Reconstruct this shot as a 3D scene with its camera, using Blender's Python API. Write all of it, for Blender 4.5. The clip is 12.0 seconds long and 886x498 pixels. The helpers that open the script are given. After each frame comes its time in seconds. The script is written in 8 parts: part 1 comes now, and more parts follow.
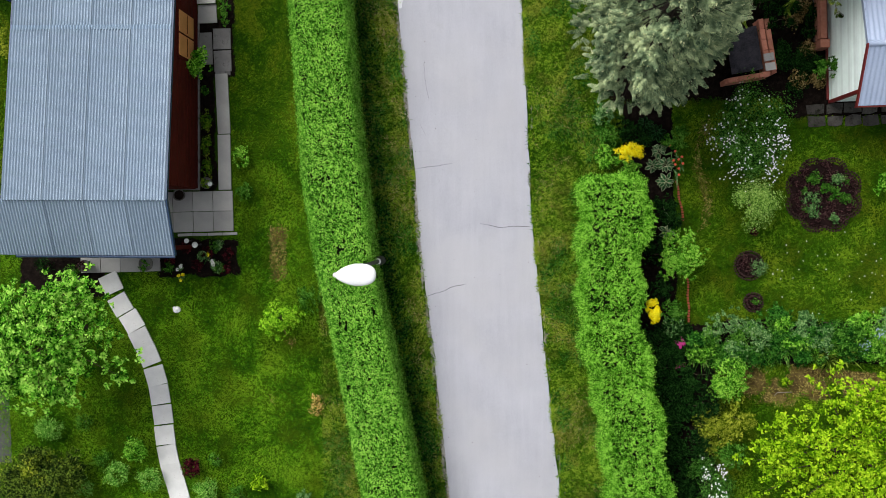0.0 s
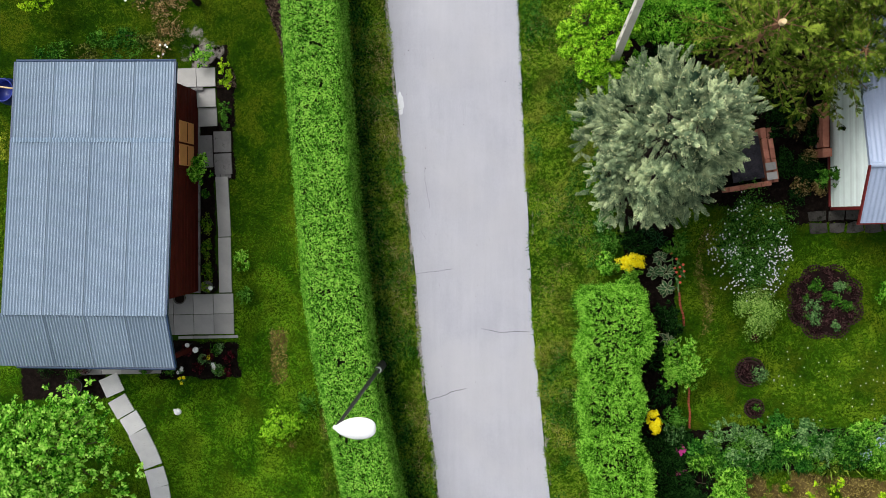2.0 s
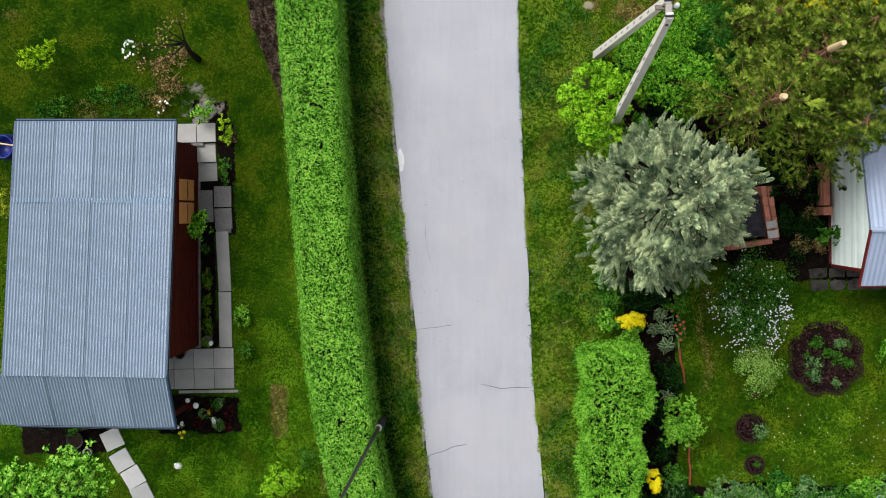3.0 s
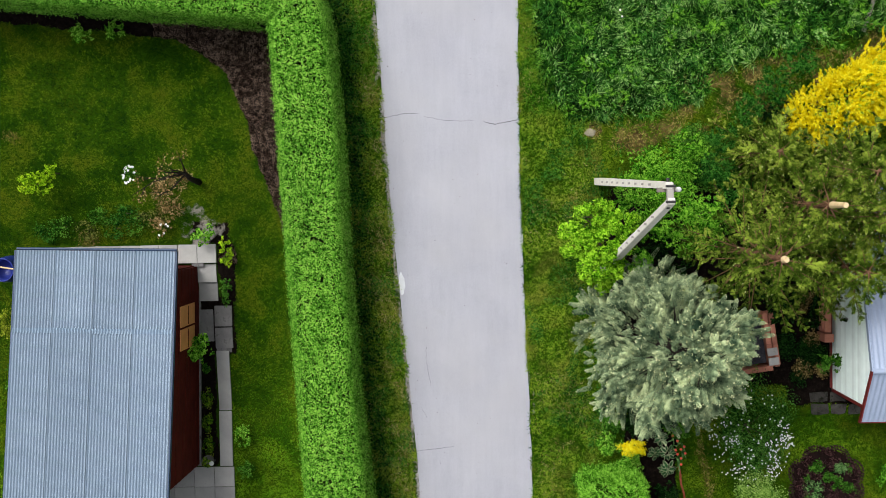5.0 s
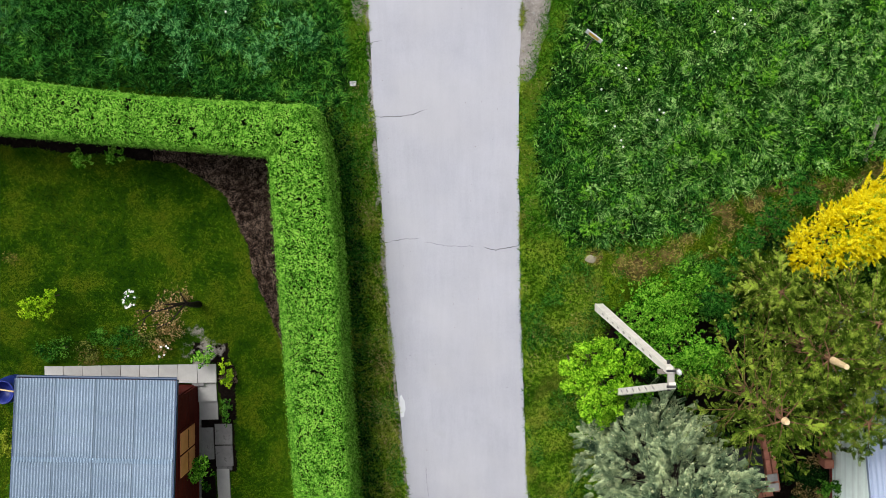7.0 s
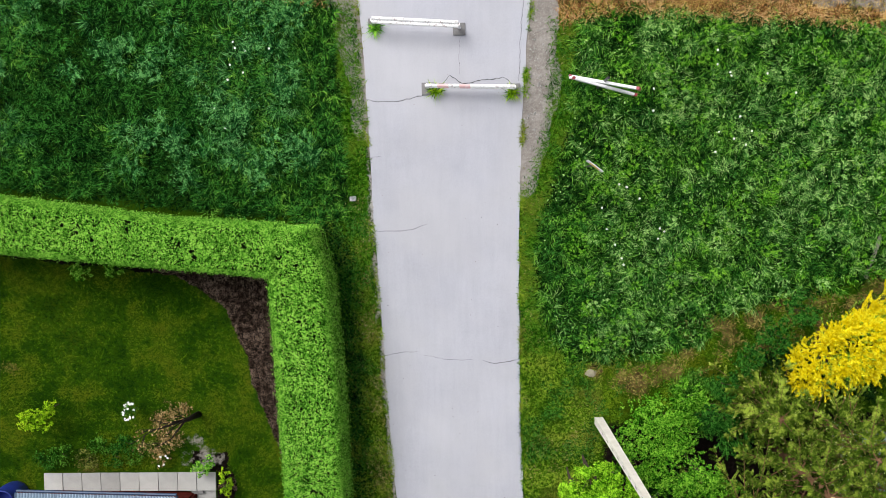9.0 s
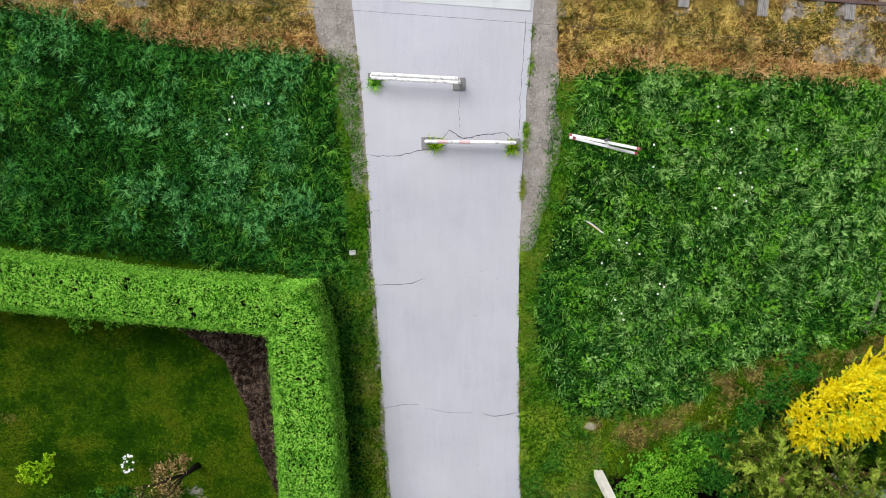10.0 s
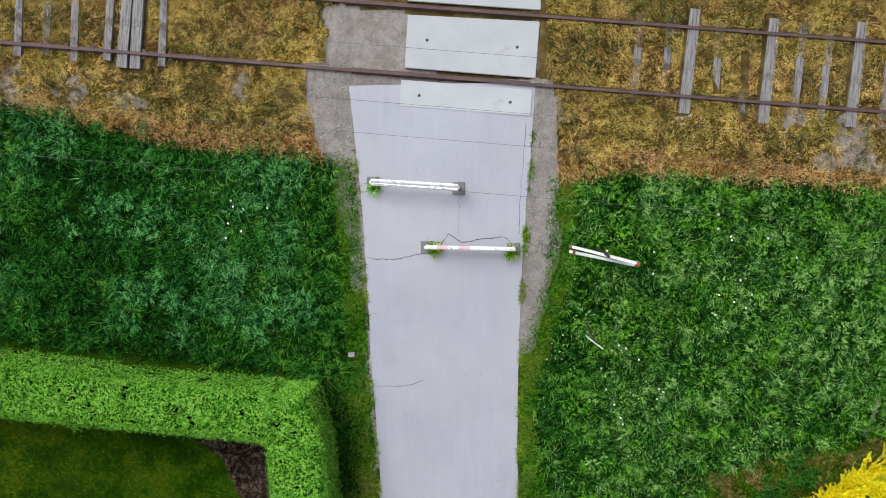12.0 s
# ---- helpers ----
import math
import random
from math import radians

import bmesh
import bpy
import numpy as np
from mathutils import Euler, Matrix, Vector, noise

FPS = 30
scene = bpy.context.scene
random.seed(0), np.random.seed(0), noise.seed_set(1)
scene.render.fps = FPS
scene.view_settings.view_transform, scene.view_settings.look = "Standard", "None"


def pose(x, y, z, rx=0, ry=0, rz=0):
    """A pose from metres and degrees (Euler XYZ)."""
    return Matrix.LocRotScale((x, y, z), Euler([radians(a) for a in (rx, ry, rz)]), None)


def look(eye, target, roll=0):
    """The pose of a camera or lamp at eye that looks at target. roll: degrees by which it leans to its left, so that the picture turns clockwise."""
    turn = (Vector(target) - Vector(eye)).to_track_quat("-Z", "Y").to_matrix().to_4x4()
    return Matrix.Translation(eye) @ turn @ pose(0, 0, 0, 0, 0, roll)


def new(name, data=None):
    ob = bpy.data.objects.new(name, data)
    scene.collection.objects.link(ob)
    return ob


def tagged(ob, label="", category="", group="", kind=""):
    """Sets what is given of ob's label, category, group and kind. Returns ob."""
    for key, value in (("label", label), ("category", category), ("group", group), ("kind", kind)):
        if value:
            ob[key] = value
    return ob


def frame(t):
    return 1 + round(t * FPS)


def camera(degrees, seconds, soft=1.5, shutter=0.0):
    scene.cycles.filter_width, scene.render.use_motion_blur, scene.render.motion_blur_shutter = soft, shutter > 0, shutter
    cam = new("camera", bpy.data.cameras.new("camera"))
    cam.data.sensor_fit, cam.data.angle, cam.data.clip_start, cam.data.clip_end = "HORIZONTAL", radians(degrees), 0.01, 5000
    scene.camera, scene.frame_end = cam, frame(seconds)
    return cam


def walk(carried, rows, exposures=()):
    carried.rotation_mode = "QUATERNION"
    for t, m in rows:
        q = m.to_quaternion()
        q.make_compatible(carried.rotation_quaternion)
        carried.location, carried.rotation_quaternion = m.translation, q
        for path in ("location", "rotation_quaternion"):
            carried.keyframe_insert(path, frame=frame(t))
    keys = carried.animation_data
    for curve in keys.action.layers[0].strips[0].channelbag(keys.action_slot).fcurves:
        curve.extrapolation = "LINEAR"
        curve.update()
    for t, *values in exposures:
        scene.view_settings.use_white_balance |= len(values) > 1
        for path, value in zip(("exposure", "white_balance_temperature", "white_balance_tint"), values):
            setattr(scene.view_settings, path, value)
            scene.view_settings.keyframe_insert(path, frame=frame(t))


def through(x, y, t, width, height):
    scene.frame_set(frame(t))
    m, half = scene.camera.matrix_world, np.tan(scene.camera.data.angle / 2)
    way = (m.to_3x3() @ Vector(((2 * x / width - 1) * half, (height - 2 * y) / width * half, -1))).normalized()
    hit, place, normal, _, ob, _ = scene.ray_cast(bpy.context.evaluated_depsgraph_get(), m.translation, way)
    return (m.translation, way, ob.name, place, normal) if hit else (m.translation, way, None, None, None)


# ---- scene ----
cam = camera(46.0, 12.0, soft=0.7)
ROWS = [
    (0.0, 0.927, 0.158, 25.864, -1.328, 2.599, -1.452),
    (0.5, 0.954, 0.883, 25.838, -1.462, 2.633, -1.444),
    (1.0, 0.979, 1.580, 25.811, -1.595, 2.665, -1.436),
    (1.5, 1.004, 2.274, 25.781, -1.727, 2.693, -1.426),
    (2.0, 1.027, 2.983, 25.750, -1.859, 2.718, -1.415),
    (2.5, 1.048, 3.716, 25.718, -1.990, 2.741, -1.402),
    (3.0, 1.069, 4.474, 25.684, -2.120, 2.760, -1.389),
    (3.5, 1.088, 5.256, 25.648, -2.249, 2.776, -1.374),
    (4.0, 1.106, 6.058, 25.611, -2.377, 2.790, -1.359),
    (4.5, 1.123, 6.871, 25.572, -2.505, 2.800, -1.342),
    (5.0, 1.138, 7.689, 25.531, -2.632, 2.807, -1.324),
    (5.5, 1.153, 8.504, 25.489, -2.758, 2.812, -1.304),
    (6.0, 1.166, 9.309, 25.445, -2.883, 2.813, -1.284),
    (6.5, 1.177, 10.099, 25.400, -3.008, 2.811, -1.263),
    (7.0, 1.188, 10.870, 25.353, -3.131, 2.806, -1.240),
    (7.5, 1.197, 11.620, 25.304, -3.254, 2.799, -1.216),
    (8.0, 1.204, 12.348, 25.254, -3.377, 2.788, -1.191),
    (8.5, 1.211, 13.058, 25.202, -3.498, 2.774, -1.165),
    (9.0, 1.216, 13.749, 25.148, -3.619, 2.758, -1.138),
    (9.5, 1.220, 14.427, 25.093, -3.739, 2.738, -1.110),
    (10.0, 1.223, 15.093, 25.037, -3.858, 2.715, -1.080),
    (10.5, 1.224, 15.750, 24.978, -3.976, 2.689, -1.049),
    (11.0, 1.225, 16.396, 24.918, -4.093, 2.661, -1.017),
    (11.5, 1.223, 17.029, 24.857, -4.210, 2.629, -0.984),
    (12.0, 1.221, 17.639, 24.793, -4.326, 2.594, -0.950),
]
walk(cam, [(t, pose(x, y, z, rx, ry, rz)) for t, x, y, z, rx, ry, rz in ROWS], [(0.0, 0.6, 6545, 10), (5.0, 0.6, 6545, 10), (7.0, 0.62, 6545, 10), (9.0, 0.65, 6540, 10), (9.6, 0.63, 6510, 10), (10.6, 0.52, 6420, 10), (11.6, 0.43, 6270, 10), (12.0, 0.38, 6250, 10)])

# ---- light ----
world = bpy.data.worlds.new("overcast_sky")
scene.world = world
world.use_nodes = True
wt = world.node_tree
sky = wt.nodes.new("ShaderNodeTexSky")
sky.sky_type = "NISHITA"
sky.sun_disc = False
sky.sun_elevation, sky.sun_rotation = radians(54), radians(-38)
sky.air_density, sky.dust_density = 1.0, 3.0
wt.nodes["Background"].inputs["Strength"].default_value = 0.112
cloud = wt.nodes.new("ShaderNodeHueSaturation")
cloud.inputs["Saturation"].default_value = 0.22
wt.links.new(sky.outputs["Color"], cloud.inputs["Color"])
wt.links.new(cloud.outputs["Color"], wt.nodes["Background"].inputs["Color"])
sun_data = bpy.data.lights.new("sun", "SUN")
sun_data.energy, sun_data.angle, sun_data.color = 1.65, radians(32), (1.0, 0.985, 0.94)
sun = new("sun", sun_data)
sun.matrix_world = look((-7.5, 9.5, 16.5), (0, 0, 0))

# ---- helpers of this scene ----
RNG = np.random.default_rng(7)


def smooth(a, b, v):
    u = np.clip((np.asarray(v, float) - a) / (b - a), 0, 1)
    return u * u * (3 - 2 * u)


def road_z(y):
    return np.interp(y, [-1, 1, 16, 18.5], [0, 0.075, 1.19, 1.25])


def ground_z(x, y):
    """Height of the terrain: the lane climbs to the railway, the gardens beside it are more level."""
    x, y = np.asarray(x, float), np.asarray(y, float)
    left = np.where(y > 9.5, road_z(y) - 0.08, -0.12 + (road_z(9.5) + 0.04) * smooth(4.8, 9.5, y))
    k = np.clip((x - 4) * 0.7, 0, 4.5)
    right = np.where(y > 9.5 + k, road_z(y), road_z(9.5 + k) * smooth(3.5 + k, 9.5 + k, y))
    wl, wr = 1 - smooth(-4.4, -3.3, x), smooth(2.6, 3.8, x)
    return road_z(y) * (1 - wl) * (1 - wr) + left * wl + right * wr


def gz(x, y):
    return float(ground_z(x, y))


def vnoise(x, y, size, seed=0):
    """Smooth value noise between 0 and 1, with patches of the given size in metres."""
    r = np.random.default_rng(seed + 100).random((256, 256))
    u, v = np.asarray(x, float) / size + 1000.3, np.asarray(y, float) / size + 1000.7
    i, j = np.floor(u).astype(int), np.floor(v).astype(int)
    fu, fv = u - i, v - j
    fu, fv = fu * fu * (3 - 2 * fu), fv * fv * (3 - 2 * fv)
    i, j, i1, j1 = i % 256, j % 256, (i + 1) % 256, (j + 1) % 256
    return (r[i, j] * (1 - fu) + r[i1, j] * fu) * (1 - fv) + (r[i, j1] * (1 - fu) + r[i1, j1] * fu) * fv


def fnoise(x, y, size, seed=0):
    return 0.55 * vnoise(x, y, size, seed) + 0.3 * vnoise(x, y, size * 0.45, seed + 1) + 0.15 * vnoise(x, y, size * 0.2, seed + 2)


def mesh_np(name, verts, faces, material, parent=None, flat=True):
    """One mesh object from arrays of vertices and of faces that all have the same number of corners."""
    me = bpy.data.meshes.new(name)
    verts, faces = np.ascontiguousarray(verts, np.float32), np.ascontiguousarray(faces, np.int32)
    k = faces.shape[1]
    me.vertices.add(len(verts))
    me.vertices.foreach_set("co", verts.ravel())
    me.loops.add(faces.size)
    me.loops.foreach_set("vertex_index", faces.ravel())
    me.polygons.add(len(faces))
    me.polygons.foreach_set("loop_start", np.arange(0, faces.size, k, dtype=np.int32))
    me.polygons.foreach_set("use_smooth", np.full(len(faces), not flat))
    me.update(calc_edges=True)
    me.materials.append(material)
    ob = new(name, me)
    ob.parent = parent
    return ob


def part(name, bm, material, parent=None, label="", flat=True):
    """Links a bmesh as one mesh object under its thing."""
    me = bpy.data.meshes.new(name)
    if not flat:
        for f in bm.faces:
            f.smooth = True
    bm.to_mesh(me)
    bm.free()
    me.materials.append(material)
    ob = new(name, me)
    ob.parent = parent
    return tagged(ob, label)


def thing(name, x, y, z, label, category, group="", kind="", turn=0.0):
    ob = new(name)
    ob.empty_display_size = 0.2
    ob.matrix_world = pose(x, y, z, 0, 0, turn)
    return tagged(ob, label, category, group, kind)


def box(x0, y0, z0, x1, y1, z1, bevel=0.0, bm=None, turn=None):
    bm = bm or bmesh.new()
    m = Matrix.Translation(((x0 + x1) / 2, (y0 + y1) / 2, (z0 + z1) / 2))
    if turn is not None:
        m = m @ turn
    made = bmesh.ops.create_cube(bm, size=1, matrix=m @ Matrix.Diagonal((x1 - x0, y1 - y0, z1 - z0, 1)))
    if bevel:
        edges = list({e for v in made["verts"] for e in v.link_edges})
        bmesh.ops.bevel(bm, geom=edges, offset=bevel, segments=2, affect="EDGES", profile=0.6)
    return bm


def tube(points, radii, sides=8, bm=None, caps=True):
    """A round rod through points, with a radius at each of them."""
    bm = bm or bmesh.new()
    pts = [Vector(p) for p in points]
    rings, side = [], None
    for n, p in enumerate(pts):
        way = (pts[min(n + 1, len(pts) - 1)] - pts[max(n - 1, 0)]).normalized()
        side = (way.orthogonal() if side is None else side - way * side.dot(way)).normalized()
        up = way.cross(side)
        r = radii[n] if isinstance(radii, (list, tuple)) else radii
        rings.append([bm.verts.new(p + r * (math.cos(a) * side + math.sin(a) * up)) for a in (2 * math.pi * k / sides for k in range(sides))])
    for a, b in zip(rings, rings[1:]):
        for k in range(sides):
            bm.faces.new((a[k], a[(k + 1) % sides], b[(k + 1) % sides], b[k]))
    if caps:
        bm.faces.new(rings[0][::-1])
        bm.faces.new(rings[-1])
    return bm


def turned(profile, sides=24, bm=None, at=(0, 0, 0)):
    """A body turned round the z axis from (radius, height) pairs."""
    bm = bm or bmesh.new()
    rings = [[bm.verts.new((at[0] + r * math.cos(2 * math.pi * k / sides), at[1] + r * math.sin(2 * math.pi * k / sides), at[2] + z)) for k in range(sides)] for r, z in profile]
    for a, b in zip(rings, rings[1:]):
        for k in range(sides):
            bm.faces.new((a[k], a[(k + 1) % sides], b[(k + 1) % sides], b[k]))
    bm.faces.new(rings[0][::-1])
    bm.faces.new(rings[-1])
    return bm


def unit(v):
    return v / np.maximum(np.linalg.norm(v, axis=1, keepdims=True), 1e-6)


def leaf_arrays(p, n, size, rng, aspect=0.55, spread=0.6, along=None):
    """Folded four-cornered leaves at p that face roughly along n; along: the way their tips point."""
    p, count = np.asarray(p, float), len(p)
    n = unit(unit(np.asarray(n, float)) + spread * rng.normal(size=(count, 3)) * 0.6)
    t = rng.normal(size=(count, 3)) if along is None else unit(np.asarray(along, float)) + 0.45 * rng.normal(size=(count, 3))
    t = unit(t - n * (t * n).sum(1, keepdims=True))
    b = np.cross(n, t)
    s = (np.asarray(size) * rng.uniform(0.7, 1.3, count))[:, None]
    lift = n * s * 0.1
    v = np.stack([p - t * s * 0.5, p + b * s * aspect * 0.5 + lift, p + t * s * 0.5 - lift, p - b * s * aspect * 0.5 + lift], 1).reshape(-1, 3)
    return v, np.arange(4 * count).reshape(-1, 4)


def leaf_mesh(name, p, n, size, material, parent=None, seed=1, aspect=0.55, spread=0.6, along=None):
    v, f = leaf_arrays(p, n, size, np.random.default_rng(seed), aspect, spread, along)
    return mesh_np(name, v, f, material, parent)


def blade_arrays(p, length, width, rng, flop=0.5, heading=None):
    """Grass blades that rise from p and bend over."""
    p, count = np.asarray(p, float), len(p)
    a = rng.uniform(0, 2 * np.pi, count) if heading is None else heading
    d = np.stack([np.cos(a), np.sin(a), 0 * a], 1)
    b = np.stack([-np.sin(a), np.cos(a), 0 * a], 1)
    h = (np.asarray(length) * rng.uniform(0.6, 1.35, count))[:, None]
    w = (np.asarray(width) * rng.uniform(0.7, 1.3, count))[:, None]
    q = np.clip(flop * rng.uniform(0.5, 1.5, count), 0, 0.95)[:, None]
    up = np.array([0, 0, 1.0])
    mid = p + d * h * 0.45 * q + up * h * 0.6 * np.sqrt(1 - 0.5 * q * q)
    tip = p + d * h * (0.3 + 0.75 * q) + up * h * (1 - 0.8 * q)
    v = np.stack([p - b * w / 2, p + b * w / 2, mid - b * w * 0.45, mid + b * w * 0.45, tip], 1).reshape(-1, 3)
    f = (np.arange(count)[:, None, None] * 5 + np.array([[0, 1, 2], [1, 3, 2], [2, 3, 4]])[None]).reshape(-1, 3)
    return v, f


def blade_mesh(name, p, length, width, material, parent=None, seed=1, flop=0.5, heading=None):
    v, f = blade_arrays(p, length, width, np.random.default_rng(seed), flop, heading)
    return mesh_np(name, v, f, material, parent)


# ---- materials ----
def shader(name):
    m = bpy.data.materials.new(name)
    m.use_nodes = True
    nt = m.node_tree
    return m, nt, nt.nodes["Principled BSDF"]


def node(nt, kind, **values):
    n = nt.nodes.new(kind)
    for key, value in values.items():
        n.inputs[key.replace("_", " ")].default_value = value
    return n


def noise_tex(nt, size, detail=4.0, rough=0.6, coord="Object"):
    n = node(nt, "ShaderNodeTexNoise", Scale=1.0 / size, Detail=detail, Roughness=rough)
    c = nt.nodes.new("ShaderNodeTexCoord")
    nt.links.new(c.outputs[coord], n.inputs["Vector"])
    return n.outputs["Fac"]


def ramp(nt, fac, stops):
    r = nt.nodes.new("ShaderNodeValToRGB")
    while len(r.color_ramp.elements) < len(stops):
        r.color_ramp.elements.new(0.5)
    for e, (at, c) in zip(r.color_ramp.elements, stops):
        e.position, e.color = at, (*c, 1) if len(c) == 3 else c
    nt.links.new(fac, r.inputs["Fac"])
    return r.outputs["Color"]


def mix(nt, fac, a, b, blend="MIX"):
    n = nt.nodes.new("ShaderNodeMix")
    n.data_type, n.blend_type = "RGBA", blend
    for value, at in ((fac, 0), (a, 6), (b, 7)):
        if isinstance(value, (int, float)):
            n.inputs[at].default_value = value
        elif isinstance(value, tuple):
            n.inputs[at].default_value = (*value, 1)
        else:
            nt.links.new(value, n.inputs[at])
    return n.outputs[2]


def math_node(nt, op, a, b=0.0, clamp=False):
    n = nt.nodes.new("ShaderNodeMath")
    n.operation, n.use_clamp = op, clamp
    for k, value in enumerate((a, b)):
        if isinstance(value, (int, float)):
            n.inputs[k].default_value = value
        else:
            nt.links.new(value, n.inputs[k])
    return n.outputs[0]


def bump(nt, bsdf, height, strength=0.4, distance=0.01):
    b = node(nt, "ShaderNodeBump", Strength=strength, Distance=distance)
    nt.links.new(height, b.inputs["Height"])
    nt.links.new(b.outputs["Normal"], bsdf.inputs["Normal"])


def surface(name, c1, c2, big=0.6, fine=0.03, rough=0.8, metal=0.0, relief=0.4, stain=None, stain_at=0.62, each=0.0, coord="Object"):
    """A solid surface: colour mixed at two scales, optional stains, optional change from piece to piece, and fine relief."""
    m, nt, p = shader(name)
    fac = math_node(nt, "ADD", math_node(nt, "MULTIPLY", noise_tex(nt, big, coord=coord), 0.6), math_node(nt, "MULTIPLY", noise_tex(nt, fine, coord=coord), 0.4))
    col = ramp(nt, fac, [(0.34, c1), (0.66, c2)])
    if stain:
        col = mix(nt, ramp(nt, noise_tex(nt, big * 0.7, 6, 0.7, coord), [(stain_at, (0, 0, 0)), (stain_at + 0.12, (1, 1, 1))]), col, stain)
    if each:
        info = nt.nodes.new("ShaderNodeObjectInfo")
        v = math_node(nt, "ADD", math_node(nt, "MULTIPLY", info.outputs["Random"], each), 1 - each / 2)
        n = nt.nodes.new("ShaderNodeCombineColor")
        for k in range(3):
            nt.links.new(v, n.inputs[k])
        col = mix(nt, 1.0, col, n.outputs[0], "MULTIPLY")
    nt.links.new(col, p.inputs["Base Color"])
    p.inputs["Roughness"].default_value, p.inputs["Metallic"].default_value = rough, metal
    p.inputs["Specular IOR Level"].default_value = 0.1 if rough >= 0.8 else 0.4
    if relief:
        bump(nt, p, noise_tex(nt, fine, 5, 0.7, coord), relief, fine * 0.3)
    return m


def foliage(name, dark, mid, light, through=0.25, patch=0.7, rough=0.6, tint=None, tint_size=1.2, fine=0.14, gloss=0.03, each=0.55, patchy=0.9, clumpy=1.3):
    """Leaves: every leaf its own shade, patches of the plant lighter or darker, light shining through."""
    m, nt, p = shader(name)
    g = nt.nodes.new("ShaderNodeNewGeometry")
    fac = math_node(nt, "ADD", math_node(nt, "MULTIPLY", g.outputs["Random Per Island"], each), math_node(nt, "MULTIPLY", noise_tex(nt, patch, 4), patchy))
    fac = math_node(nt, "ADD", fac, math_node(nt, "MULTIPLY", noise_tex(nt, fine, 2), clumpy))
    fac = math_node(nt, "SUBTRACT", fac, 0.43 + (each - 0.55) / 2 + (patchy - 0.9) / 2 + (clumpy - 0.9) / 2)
    # The dark stop also stands for shade in gaps between the clumps.
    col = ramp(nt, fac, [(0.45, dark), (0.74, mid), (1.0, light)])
    if tint:
        col = mix(nt, ramp(nt, noise_tex(nt, tint_size, 5, 0.65), [(0.48, (0, 0, 0)), (0.7, (0.8, 0.8, 0.8))]), col, tint)
    nt.links.new(col, p.inputs["Base Color"])
    p.inputs["Roughness"].default_value = rough + 0.15
    p.inputs["Specular IOR Level"].default_value = gloss
    if through:
        t = nt.nodes.new("ShaderNodeBsdfTranslucent")
        nt.links.new(col, t.inputs["Color"])
        s = nt.nodes.new("ShaderNodeMixShader")
        s.inputs[0].default_value = through
        nt.links.new(p.outputs[0], s.inputs[1])
        nt.links.new(t.outputs[0], s.inputs[2])
        nt.links.new(s.outputs[0], nt.nodes["Material Output"].inputs["Surface"])
    return m


def plain(name, colour, rough=0.5, metal=0.0):
    return surface(name, tuple(0.88 * c for c in colour), tuple(min(1, 1.1 * c) for c in colour), 0.3, 0.02, rough, metal, 0.15)


M_HEDGE = foliage("hedge_leaves", (0.028, 0.13, 0.008), (0.165, 0.47, 0.036), (0.38, 0.71, 0.11), 0.25, 0.3, fine=0.09)
M_HEDGE2 = foliage("loose_hedge_leaves", (0.01, 0.065, 0.003), (0.12, 0.38, 0.018), (0.36, 0.72, 0.09), 0.2, 0.5, fine=0.13)
# Near black: shade inside hedges and buildings is put into this colour.
M_SHADECORE = surface("shade_dark_core", (0.003, 0.006, 0.002), (0.008, 0.013, 0.004), 0.2, 0.03, 0.95)
M_BARK = surface("bark", (0.05, 0.035, 0.025), (0.12, 0.09, 0.065), 0.1, 0.02, 0.95, relief=0.8)
# Near black; on the silver spruce it stands for shaded gaps.
M_BARKDARK = surface("near_black_bark", (0.012, 0.01, 0.008), (0.04, 0.03, 0.025), 0.1, 0.02, 0.95, relief=0.8)
M_TWIGBROWN = surface("bare_twigs", (0.11, 0.055, 0.03), (0.24, 0.13, 0.075), 0.2, 0.03, 0.95)
M_CUTWOOD = surface("cut_wood", (0.6, 0.42, 0.22), (0.78, 0.6, 0.36), 0.05, 0.01, 0.8)
M_LEAF = foliage("fresh_leaves", (0.01, 0.075, 0.003), (0.12, 0.4, 0.02), (0.42, 0.76, 0.10), 0.25, 0.4, fine=0.13)
M_LIME = foliage("lime_leaves", (0.05, 0.14, 0.002), (0.22, 0.44, 0.008), (0.52, 0.74, 0.03), 0.25, 0.5, fine=0.2)
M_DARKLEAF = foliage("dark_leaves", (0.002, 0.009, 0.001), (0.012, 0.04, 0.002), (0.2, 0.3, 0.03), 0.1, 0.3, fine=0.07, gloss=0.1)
M_GREYLEAF = foliage("grey_green_leaves", (0.02, 0.075, 0.018), (0.1, 0.25, 0.065), (0.31, 0.49, 0.19), 0.2, 0.25, fine=0.09)
M_MIDLEAF = foliage("mid_green_leaves", (0.008, 0.045, 0.004), (0.045, 0.17, 0.012), (0.16, 0.38, 0.045), 0.2, 0.4)
# Near-black green: deep shade is put into the leaf colour.
M_SHADELEAF = foliage("shade_dark_leaves", (0.001, 0.006, 0.001), (0.004, 0.02, 0.003), (0.022, 0.075, 0.012), 0.1, 0.4)
M_BLUESPRUCE = foliage("blue_spruce_needles", (0.028, 0.058, 0.032), (0.205, 0.28, 0.15), (0.53, 0.62, 0.34), 0.08, 0.5, fine=0.28, each=0.1, patchy=1.2)
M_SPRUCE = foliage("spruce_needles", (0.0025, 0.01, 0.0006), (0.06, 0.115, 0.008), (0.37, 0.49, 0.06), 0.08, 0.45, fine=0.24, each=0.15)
M_SILVERTIP = foliage("silver_spruce_young_tips", (0.32, 0.36, 0.17), (0.54, 0.57, 0.3), (0.78, 0.78, 0.48), 0.15, 0.5)
